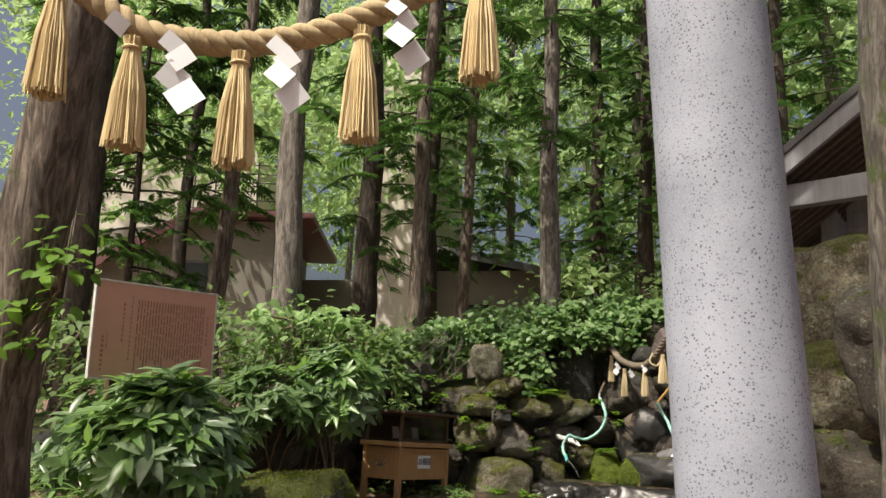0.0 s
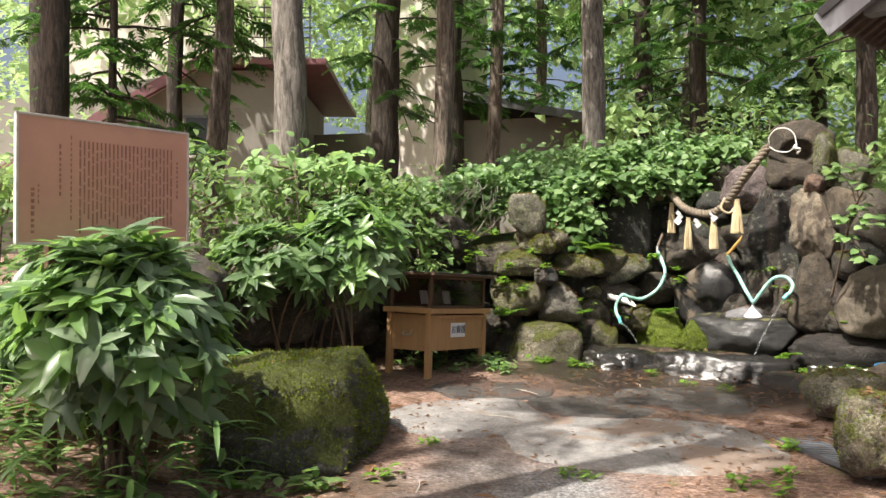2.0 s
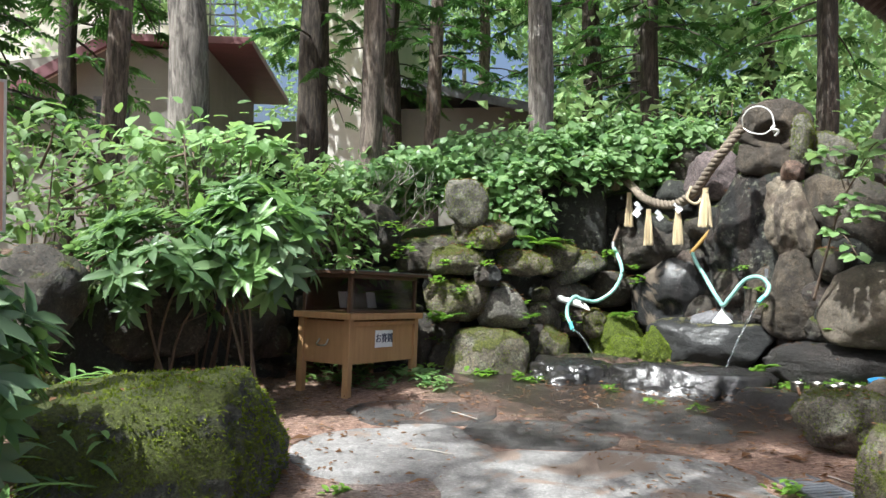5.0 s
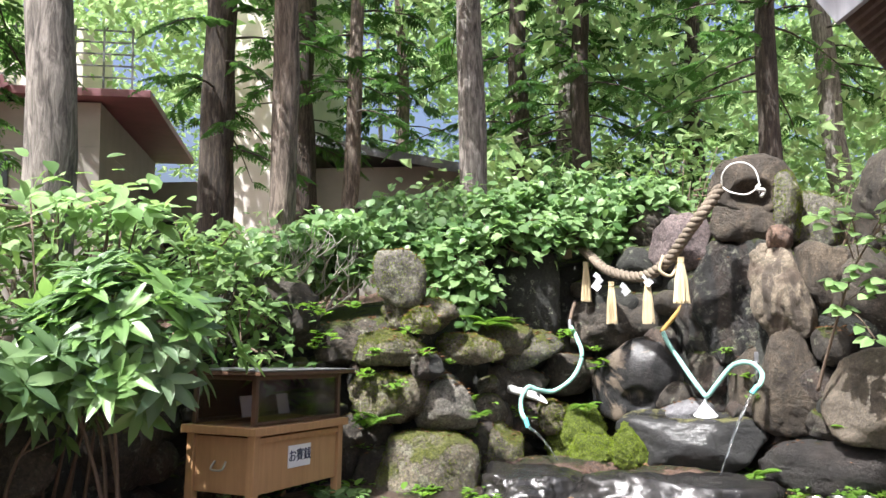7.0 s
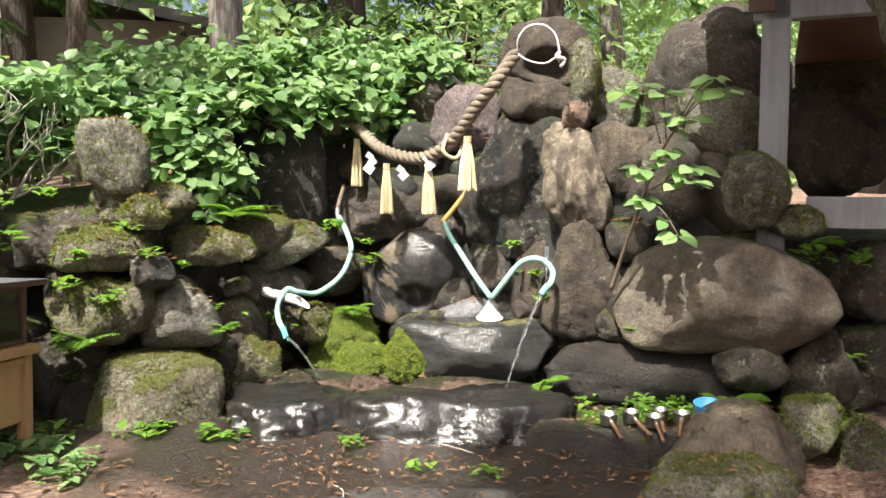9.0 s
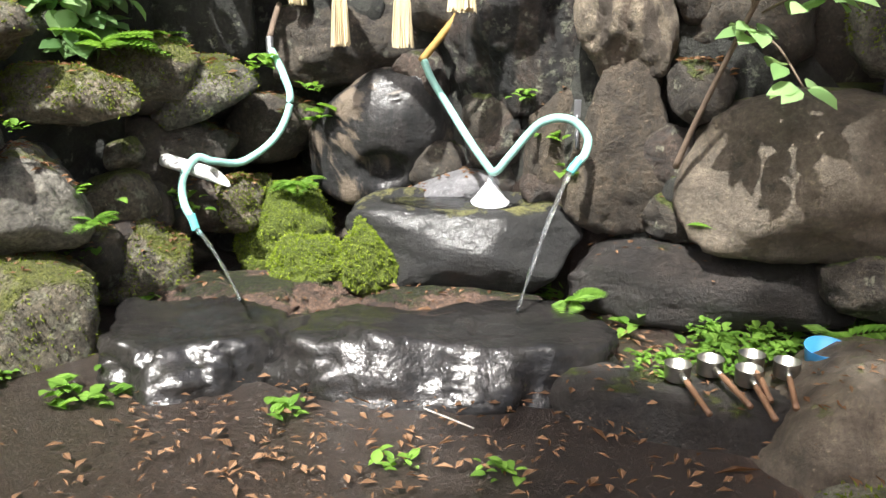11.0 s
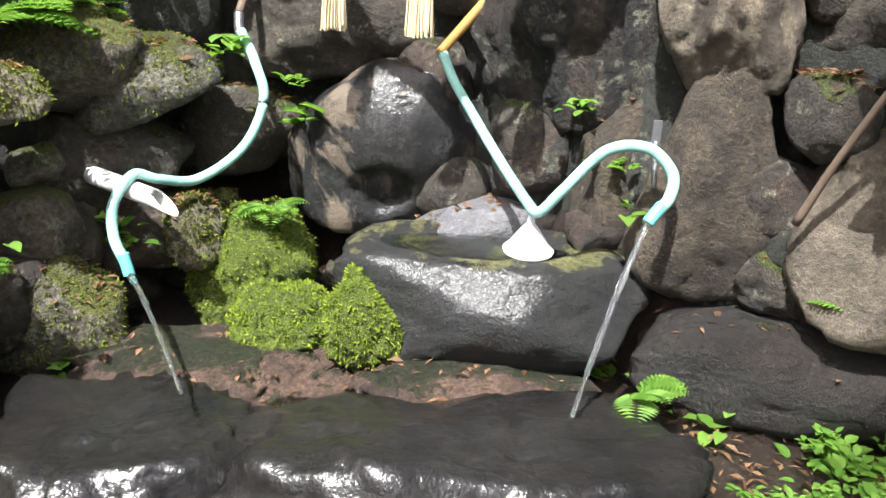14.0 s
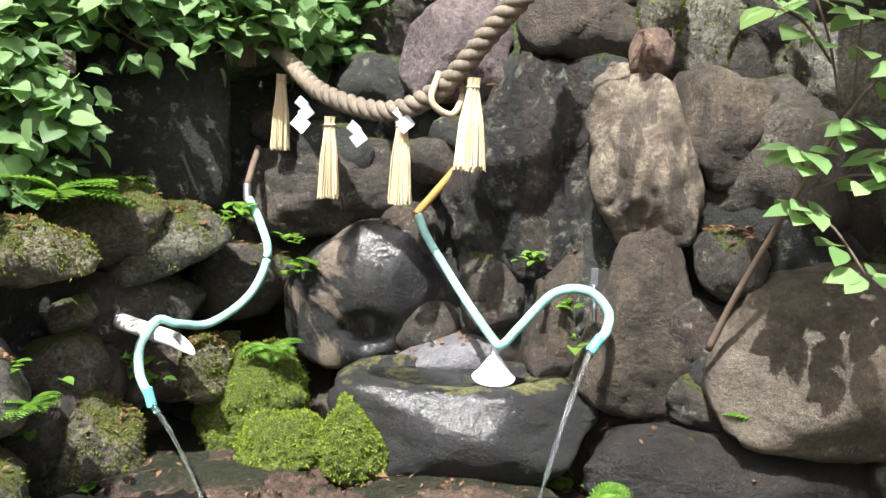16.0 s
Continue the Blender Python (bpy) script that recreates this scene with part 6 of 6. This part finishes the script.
conifer(2.56, 4.85, 0.17, 13, 32, BARK_MOSS, "large conifer with moss on its grey bark", (0.03, 0.0), 6.0, 2.0, 16, 13, sides=24)
# unseen trees round and behind the walker, added to dapple the sunlight
conifer(3.4, -0.6, 0.22, 13, 33, BARK, "unseen tall conifer behind the gate, added for dappled shade", (0, 0), 4.0, 3.2, 60, 10, leaf=0.2)
conifer(-2.0, -6.0, 0.22, 14, 34, BARK, "unseen tall conifer behind the gate, added for dappled shade", (0, 0), 4.4, 3.4, 60, 10, leaf=0.2)
conifer(-5.0, 2.4, 0.2, 12, 37, BARK, "unseen tall conifer beside the gate, added to shade the ground", (0, 0), 5.2, 1.8, 6, 10, leaf=0.2)
conifer(5.6, 2.6, 0.22, 14, 35, BARK, "unseen tall conifer beside the hall, added for dappled shade", (0, 0), 4.0, 3.2, 60, 10, leaf=0.2)
conifer(-6.0, -2.8, 0.22, 13, 36, BARK, "unseen tall conifer behind the gate, added for dappled shade", (0, 0), 4.0, 3.0, 60, 10, leaf=0.2)


# ---- woods behind: clumps of broad leaves at many depths ----
def woods():
    rng = random.Random(77)
    spots = []
    for _ in range(1700):
        y = 15 + 24 * rng.random() ** 0.8
        x = rng.uniform(-0.55, 0.95) * y
        z = 1.2 + rng.random() ** 1.1 * (6 + 0.5 * (y - 10))
        if -8 < x < 2.6 and y < 28 and z < 7 - 0.2 * abs(x):
            continue
        c = Vector((x, y, z))
        size = rng.uniform(0.5, 1.3)
        for _ in range(int(80 * size)):
            p = c + Vector((rng.gauss(0, 1), rng.gauss(0, 1), rng.gauss(0, 0.35))) * size * 0.75
            d = rnd_dir(rng, -0.5)
            ln = rng.uniform(0.16, 0.34)
            spots.append((p, d, Vector((rng.uniform(-0.7, 0.7), rng.uniform(-0.7, 0.7), 1)), ln, ln * 0.6))
    # the haze over the far woods is only this pale leaf colour
    ob = leaves("woodland_leaves", spots, LEAF_WOOD_HAZY, fine=False)
    tagged(ob, "sunlit green leaves of the far woods, haze in their colour", "woods", kind="stuff")
    for k in range(26):
        y = rng.uniform(22, 40)
        x = rng.uniform(-0.3, 0.8) * y
        line = trunk_line((x, y, 0.5), (rng.uniform(-0.06, 0.06), 0), 16, k + 200, 0.4)
        v, f = tube_data(line, lambda t: 0.13 * (1 - 0.7 * t), 8)
        tagged(shell("tree_trunk", v, f, rng.choice((BARK, BARK_DARK))), "slim bare tree trunk in the far woods", "tree", "far trunks")


woods()


# ---- shrubs ----
def rhododendron(at, half, whorls, leaf, seed, mat, label, young=None, stems=4, z0=None, front=(0, -1, 0.2)):
    """Whorls of long leathery leaves on the ends of crooked stems."""
    rng = random.Random(seed)
    g = terrain_z(at[0], at[1]) if z0 is None else z0
    ob = root("rhododendron", pose(at[0], at[1], g), label, "shrub", "rhododendrons")
    c = Vector((0, 0, at[2] - g))
    spots, fresh, lv, lf = [], [], [], []
    ends = []
    while len(ends) < whorls:
        d = rnd_dir(rng, -0.55)
        if d.dot(Vector(front)) < -0.45:
            continue
        q = rng.uniform(0.55, 1.0)
        k = 1 + 0.35 * noise.noise(d * 1.7 + Vector((seed, 0, 0)))
        ends.append((c + Vector((d.x * half[0], d.y * half[1], d.z * half[2])) * q * k, d))
    for p, d in ends:
        axis = (d + Vector((rng.uniform(-0.3, 0.3), rng.uniform(-0.3, 0.3), 0.75))).normalized()
        a = axis.cross(Vector((0.3, 0.2, 1))).normalized()
        b = axis.cross(a)
        n = rng.randint(7, 11)
        w0 = rng.uniform(0, 6)
        target = fresh if (young and rng.random() < 0.45) else spots
        for k in range(n):
            w = w0 + 2 * math.pi * k / n
            rad = a * math.cos(w) + b * math.sin(w)
            dd = rad + axis * rng.uniform(0.0, 0.75)
            ln = leaf * rng.uniform(0.7, 1.15)
            target.append((p + axis * rng.uniform(-0.02, 0.02), dd, axis, ln, ln * rng.uniform(0.28, 0.38)))
        if rng.random() < 0.1:
            mid = c * 0.4 + p * 0.5 + Vector((rng.uniform(-0.1, 0.1), rng.uniform(-0.1, 0.1), 0))
            v, f = tube_data(smooth_line([Vector((rng.uniform(-0.1, 0.1), rng.uniform(-0.05, 0.1), -0.05)), mid * 0.6 + Vector((0, 0, 0.05)), p], 4), lambda t: 0.013 * (1 - 0.7 * t), 6)
            o = len(lv)
            lv += v
            lf += [tuple(j + o for j in q) for q in f]
    shell("twig_work", lv, lf, TWIG, ob)["kind"] = "stuff"
    leaves("foliage", spots, mat, ob, curl=0.22)
    if fresh:
        leaves("young_foliage", fresh, young, ob, curl=0.15, label="fresh light green leaf whorls")
    return ob


rhododendron((-1.74, 5.42, 0.90), (0.47, 0.42, 0.48), 150, 0.20, 11, LEAF_PALE, "dense rhododendron with long glossy leaves before the board", LEAF_RHODO_LIGHT)
rhododendron((-2.35, 6.3, 0.85), (0.55, 0.5, 0.5), 70, 0.19, 12, LEAF_RHODO, "dark rhododendron beside the notice board")
rhododendron((-0.98, 7.85, 1.32), (0.48, 0.42, 0.36), 95, 0.19, 13, LEAF_PALE, "rhododendron with pale leaf whorls beside the case", LEAF_RHODO_LIGHT)
rhododendron((-1.55, 7.8, 1.15), (0.55, 0.5, 0.42), 80, 0.17, 14, LEAF_RHODO, "dark green rhododendron on the bank")


def leafy_bush(at, half, count, leaf, seed, mat, label, name="leafy_shrub", z0=None, width=0.62, droop=0.35, clumps=26, group="", stems=True):
    """A loose bush: leaves gathered in flat clumps on an uneven body, with gaps."""
    rng = random.Random(seed)
    g = terrain_z(at[0], at[1]) if z0 is None else z0
    ob = root(name, pose(at[0], at[1], g), label, "shrub", group)
    c = Vector((0, 0, at[2] - g))
    spots, lv, lf = [], [], []
    for k in range(clumps):
        d = rnd_dir(rng, -0.5)
        q = rng.uniform(0.35, 1.0) ** 0.6 * (1 + 0.3 * noise.noise(d * 2 + Vector((seed, 3, 0))))
        p = c + Vector((d.x * half[0], d.y * half[1], d.z * half[2])) * q
        s = rng.uniform(0.16, 0.34) * sum(half) / 3 * 2
        foot = Vector((rng.uniform(-0.1, 0.1), 0, -0.05)) if stems else c + Vector((0, half[1] * 0.8, -0.05))
        if stems and k % 3:
            foot = c.lerp(p, 0.5)
        v, f = tube_data([foot, (foot + p) * 0.5 + Vector((0, 0.03, 0)), p], lambda t: 0.009 * (1 - 0.7 * t) + 0.002, 5)
        o = len(lv)
        lv += v
        lf += [tuple(j + o for j in q2) for q2 in f]
        for _ in range(count // clumps):
            e = p + Vector((rng.gauss(0, 0.5), rng.gauss(0, 0.5), rng.gauss(0, 0.28))) * s
            dd = Vector((rng.uniform(-1, 1), rng.uniform(-1, 0.5), rng.uniform(-droop - 0.3, 0.25)))
            ln = leaf * rng.uniform(0.6, 1.25)
            spots.append((e, dd, Vector((rng.uniform(-0.4, 0.4), rng.uniform(-0.8, 0.0), 1)), ln, ln * width * rng.uniform(0.85, 1.15)))
    shell("twig_work", lv, lf, TWIG, ob)["kind"] = "stuff"
    leaves("foliage", spots, mat, ob, curl=0.2, fold=0.1)
    return ob


VINE = "climbing vine with heart-shaped leaves over the rocks"
for i, (x, y, z, hx, hy, hz, n) in enumerate(((1.45, 10.45, 2.22, 0.55, 0.35, 0.28, 620), (2.05, 10.55, 2.35, 0.55, 0.35, 0.26, 620), (2.55, 10.3, 2.3, 0.35, 0.3, 0.25, 300), (2.25, 10.15, 1.98, 0.22, 0.14, 0.2, 130),
                                             (0.95, 10.0, 1.75, 0.3, 0.2, 0.36, 330), (0.1, 10.2, 1.95, 0.55, 0.4, 0.3, 560), (0.65, 10.5, 2.1, 0.5, 0.4, 0.3, 480), (-0.45, 10.1, 1.75, 0.5, 0.4, 0.35, 480), (1.05, 9.78, 1.55, 0.16, 0.1, 0.3, 110), (1.9, 10.0, 2.05, 0.3, 0.12, 0.2, 170), (1.35, 10.0, 2.02, 0.3, 0.12, 0.18, 150))):
    leafy_bush((x, y, z), (hx, hy, hz), int(n * 2.3), 0.088, 30 + i, LEAF_VINE, VINE, "climbing_vine", z0=1.0, width=0.92, droop=0.6, clumps=22, group="vines", stems=False)
for i, (x, y, z, hx, hy, hz, n, lf) in enumerate(((-0.9, 9.3, 1.7, 0.6, 0.5, 0.45, 620, 0.11), (-1.6, 8.8, 1.75, 0.65, 0.5, 0.5, 620, 0.12), (-2.5, 8.0, 1.5, 0.8, 0.6, 0.6, 700, 0.12), (-3.6, 7.5, 1.35, 0.9, 0.6, 0.6, 600, 0.12),
                                                 (-0.2, 11.6, 1.9, 0.8, 0.6, 0.5, 500, 0.1), (1.6, 12.0, 2.2, 0.9, 0.6, 0.5, 500, 0.1), (3.4, 11.6, 2.6, 0.9, 0.6, 0.6, 560, 0.1), (-0.55, 9.0, 1.25, 0.4, 0.25, 0.35, 300, 0.09),
                                                 (4.6, 11.0, 2.3, 0.9, 0.7, 0.6, 560, 0.11), (-2.6, 9.6, 1.8, 0.8, 0.6, 0.5, 420, 0.12))):
    leafy_bush((x, y, z), (hx, hy, hz), n, lf, 50 + i, LEAF_SHRUB, "loose green woodland shrub on the bank", width=0.5, group="bank shrubs")


def maple_sprays():
    ob = leafy_bush((-1.35, 8.1, 1.95), (0.55, 0.35, 0.2), 200, 0.11, 70, LEAF_YOUNG, "light green maple spray above the shrubs", "maple_sapling", width=0.7, clumps=14)


maple_sprays()
leafy_bush((-1.88, 3.98, 1.75), (0.17, 0.14, 0.42), 90, 0.085, 71, LEAF_WEED, "light green creeper on the old tree's bark", "creeper", z0=0.3, width=0.7, clumps=12, stems=False)


def young_shrub():
    """Open young shrub with tiers of pale green leaves."""
    rng = random.Random(21)
    ob = root("young_shrub", pose(3.0, 8.3, 0.95), "slender young shrub with fresh pale green leaf tiers", "shrub")
    ends = [((-0.05, -0.13, 0.5), (0.0, -0.31, 0.33)), ((-0.05, -0.12, 0.55), (-0.11, -0.15, 0.66)), ((-0.05, -0.1, 0.45), (-0.09, -0.17, 0.5)), ((-0.04, -0.15, 0.55), (0.02, -0.36, 0.59)), ((-0.04, -0.18, 0.65), (-0.02, -0.25, 0.74)),
            ((-0.02, -0.23, 0.78), (0.01, -0.36, 0.89)), ((0.02, -0.3, 0.92), (0.05, -0.48, 1.08)), ((-0.03, -0.2, 0.78), (-0.11, -0.15, 1.07)), ((-0.06, -0.18, 0.9), (-0.18, -0.08, 1.05)), ((-0.02, -0.23, 0.8), (-0.08, -0.27, 1.02)), ((0.02, -0.3, 0.9), (0.09, -0.52, 1.01)), ((-0.02, -0.23, 0.6), (0.06, -0.33, 0.66))]
    tube("stem", [(-0.06, 0.16, 0.0), (-0.05, 0.07, 0.21), (-0.05, -0.13, 0.58), (-0.02, -0.23, 0.78), (0.05, -0.35, 0.98)], lambda t: 0.012 * (1 - 0.65 * t), TWIG, ob, 8)
    spots = []
    for a, b in ends:
        tube("branch", [a, (Vector(a) + Vector(b)) / 2 + Vector((0, 0, 0.03)), b], 0.004, TWIG, ob, 6, 4)
        for tip, k in ((Vector(b), 6), ((Vector(a) * 0.4 + Vector(b) * 0.6), 2)):
            for j in range(k):
                w = 2 * math.pi * j / k + rng.random()
                d = Vector((math.cos(w), math.sin(w), rng.uniform(-0.3, 0.15)))
                ln = rng.uniform(0.07, 0.13)
                spots.append((tip + d * 0.02, d, Vector((0, -0.6, 1)), ln, ln * 0.72))
    leaves("foliage", spots, LEAF_YOUNG, ob, curl=0.2, fold=0.08)


young_shrub()


def bare_shrub():
    rng = random.Random(9)
    ob = root("bare_shrub", pose(-0.28, 10.0, 1.25), "leafless grey shrub with crooked pale branches", "shrub")
    v_all, f_all = [], []

    def grow(p, d, ln, r, depth):
        pts = [p]
        for _ in range(4):
            d = (d + Vector((rng.uniform(-1, 1), rng.uniform(-0.6, 0.6), rng.uniform(-0.25, 0.55))) * 0.42).normalized()
            p = p + d * ln / 4
            pts.append(p)
        v, f = tube_data(smooth_line(pts, 3), lambda t: r * (1 - 0.5 * t), 6)
        o = len(v_all)
        v_all.extend(v)
        f_all.extend(tuple(j + o for j in q) for q in f)
        if depth:
            for k in range(3):
                grow(pts[2 + k % 3], (d + Vector((rng.uniform(-1, 1), rng.uniform(-0.5, 0.5), rng.uniform(0, 0.6)))).normalized(), ln * 0.7, r * 0.6, depth - 1)

    for d in ((-0.5, 0, 1), (0.7, -0.1, 0.55), (0.1, -0.1, 1)):
        grow(Vector((0, -0.1, 0)), Vector(d), 0.42, 0.017, 3)
    shell("branch_work", v_all, f_all, TWIG_PALE, ob)


bare_shrub()


# ---- small plants, litter ----
def fern(at, size, seed, fronds=6, face=(0, -1, 0)):
    rng = random.Random(seed)
    spots = []
    for k in range(fronds):
        w = rng.uniform(-1.4, 1.4)
        d = Matrix.Rotation(w, 3, "Z") @ Vector(face) + Vector((0, 0, rng.uniform(0.1, 0.8)))
        d.normalize()
        side = d.cross(Vector((0, 0, 1))).normalized()
        for j in range(1, 13):
            t = j / 12
            p = Vector(at) + d * (size * t) + Vector((0, 0, -0.35 * size * t * t))
            ln = size * 0.36 * math.sin(math.pi * (0.18 + 0.8 * t)) + 0.006
            for s in (-1, 1):
                spots.append((p, side * s + d * 0.35, Vector((0, 0, 1)), ln, ln * 0.32))
    tagged(leaves("fern", spots, LEAF_WEED, fine=False, curl=0.15), "small bright green fern between the stones", "fern", "ferns")


for i, (x, y, z, s) in enumerate(((1.28, 10.05, 1.33, 0.26), (1.10, 9.75, 1.34, 0.28), (3.05, 8.45, 0.72, 0.17), (2.62, 8.62, 0.42, 0.17), (1.87, 9.72, 0.74, 0.15), (3.3, 7.95, 0.4, 0.25), (0.3, 9.2, 0.75, 0.2), (-0.3, 9.2, 0.9, 0.25), (3.9, 8.0, 1.2, 0.2), (0.98, 9.3, 0.75, 0.12))):
    fern((x, y, z), s, 400 + i)


WEEDS = {}


def weed(at, size, seed, mat=None, n=16):
    rng = random.Random(seed)
    spots = WEEDS.setdefault((mat or LEAF_WEED).name, [])
    for k in range(n):
        w = rng.uniform(0, 2 * math.pi)
        d = Vector((math.cos(w), math.sin(w), rng.uniform(0.1, 0.9)))
        b = Vector(at) + Vector((rng.gauss(0, 0.4), rng.gauss(0, 0.4), rng.uniform(0, 0.5))) * size
        ln = size * rng.uniform(0.35, 0.75)
        spots.append((b, d, Vector((0, 0, 1)), ln, ln * rng.uniform(0.45, 0.75)))


wr = random.Random(31)
SPOTS = [(0.45, 5.85), (0.52, 5.8), (1.32, 5.71), (1.78, 6.35), (1.24, 5.25), (1.05, 4.62), (-1.32, 5.01), (-1.71, 5.52), (-0.3, 6.4), (-1.2, 5.55), (-0.5, 5.75), (1.6, 5.9), (1.45, 5.6), (-1.9, 4.9), (-1.55, 4.8), (-2.2, 5.0), (1.9, 7.9), (1.65, 8.05), (0.85, 8.8), (0.95, 8.72), (1.45, 8.45)]
for i, (x, y) in enumerate(SPOTS):
    weed((x, y, ground_z(x, y)), wr.uniform(0.07, 0.13), 500 + i)
for i in range(70):
    x = wr.uniform(-0.8, 4.2)
    y = wall_y(x) - wr.uniform(0.0, 0.12)
    z = wr.choice((ground_z(x, y), wr.uniform(0.5, 1.25), wr.uniform(1.0, 1.5) if x < 1.6 else ground_z(x, y)))
    weed((x, y - (0.1 if z < 0.5 else -0.02), z), wr.uniform(0.06, 0.14), 600 + i, n=14)
for i in range(48):
    x, y = wr.uniform(2.55, 3.7), wr.uniform(7.95, 8.3)
    weed((x, y, 0.36), wr.uniform(0.035, 0.075), 700 + i)
for i in range(30):
    x, y = wr.uniform(-2.8, -0.7), wr.uniform(5.1, 6.6)
    weed((x, y, ground_z(x, y)), wr.uniform(0.1, 0.2), 760 + i, LEAF_SHRUB, 20)
for i in range(16):
    x, y = wr.uniform(-0.7, 0.3), wr.uniform(8.5, 9.1)
    weed((x, y, ground_z(x, y)), wr.uniform(0.08, 0.16), 800 + i, LEAF_VINE, 18)
for key, spots in WEEDS.items():
    tagged(leaves("weeds", spots, bpy.data.materials[key]), "small green weeds along the stones and path", "weeds", kind="stuff")


def bamboo_grass():
    rng = random.Random(55)
    spots = []
    for _ in range(130):
        x, y = rng.uniform(-3.2, -1.1), rng.uniform(5.0, 7.0)
        z = ground_z(x, y)
        for _ in range(6):
            w = rng.uniform(0, 2 * math.pi)
            d = Vector((math.cos(w), math.sin(w), rng.uniform(-0.2, 0.5)))
            spots.append((Vector((x, y, z + rng.uniform(0.08, 0.45))), d, Vector((0, 0, 1)), rng.uniform(0.12, 0.26), 0.03))
    tagged(leaves("bamboo_grass", spots, LEAF_RHODO_LIGHT, curl=0.4), "low dwarf bamboo grass under the shrubs", "grass", kind="stuff")


bamboo_grass()


def litter():
    """Dry leaves, needles and twigs strewn on the earth."""
    rng = random.Random(66)
    spots = []
    for _ in range(9000):
        x, y = rng.uniform(-3.2, 3.4), rng.uniform(1.8, 8.6)
        if (x / 1.25 - 0.25) ** 2 + ((y - 5.3) / 3.2) ** 2 < 0.5 and rng.random() < 0.8:
            continue
        w = rng.uniform(0, 2 * math.pi)
        ln = rng.uniform(0.015, 0.06) if rng.random() < (0.985 if x > -1.1 else 0.72) else rng.uniform(0.07, 0.15)
        d = Vector((math.cos(w), math.sin(w), rng.uniform(-0.05, 0.2)))
        spots.append((Vector((x, y, ground_z(x, y) + 0.012 + rng.uniform(0, 0.01))), d, Vector((rng.uniform(-0.4, 0.4), rng.uniform(-0.4, 0.4), 1)), ln, ln * rng.uniform(0.12, 0.5)))
    tagged(leaves("leaf_litter", spots, LEAF_DRY, fine=False, curl=0.1), "dry brown leaves and needles strewn on the ground", "leaf litter", kind="stuff")
    for k in range(40):
        x, y = rng.uniform(-2.6, 2.4), rng.uniform(2.6, 8.2)
        w = rng.uniform(0, 2 * math.pi)
        ln = rng.uniform(0.08, 0.3)
        d = Vector((math.cos(w), math.sin(w), 0)) * ln
        a = Vector((x, y, ground_z(x, y) + 0.02))
        v, f = tube_data(smooth_line([a, a + d * 0.5 + Vector((rng.uniform(-0.02, 0.02), rng.uniform(-0.02, 0.02), 0.006)), a + d], 3), 0.003, 5)
        tagged(shell("twig", v, f, rng.choice((TWIG, TWIG_PALE))), "thin dry twig lying on the earth", "twig", "twigs")


litter()


def wall_litter():
    """Brown needles and leaf scraps caught on the tops of the wall stones, and moss shoots on the mossy ones."""
    rng = random.Random(77)
    spots = []
    for ob in [o for o in bpy.data.objects if o.name.startswith("boulder") and o.type == "MESH"]:
        m = ob.matrix_world
        mat = ob.data.materials[0].name
        if mat in ("rock_mossy", "rock_grey"):
            fuzz(ob, 1500, 0.013, rng.randrange(999), MOSS_DARK)
        if mat in ("rock_wet", "moss_thick", "rock_pale", "rock_face", "rock_basin") or m.translation.x > 3.2 or m.translation.z > 1.7:
            continue
        tops = [p for p in ob.data.polygons if (m.to_3x3() @ p.normal).normalized().z > 0.75]
        for p in rng.sample(tops, min(len(tops), 70)):
            w = rng.uniform(0, 2 * math.pi)
            ln = rng.uniform(0.015, 0.05)
            spots.append((m @ p.center + Vector((0, 0, 0.004)), Vector((math.cos(w), math.sin(w), rng.uniform(-0.1, 0.3))), Vector((rng.uniform(-0.5, 0.5), rng.uniform(-0.5, 0.5), 1)), ln, ln * rng.uniform(0.15, 0.6)))
    for _ in range(900):
        x, y = rng.uniform(1.0, 3.6), rng.uniform(7.9, 9.1)
        w = rng.uniform(0, 2 * math.pi)
        ln = rng.uniform(0.015, 0.05)
        spots.append((Vector((x, y, terrain_z(x, y) + 0.03)), Vector((math.cos(w), math.sin(w), rng.uniform(-0.1, 0.3))), Vector((rng.uniform(-0.5, 0.5), rng.uniform(-0.5, 0.5), 1)), ln, ln * rng.uniform(0.15, 0.6)))
    tagged(leaves("leaf_litter", spots, LEAF_DRY, fine=False, curl=0.1), "brown needles and leaf scraps on the wall stones", "leaf litter", kind="stuff")


wall_litter()
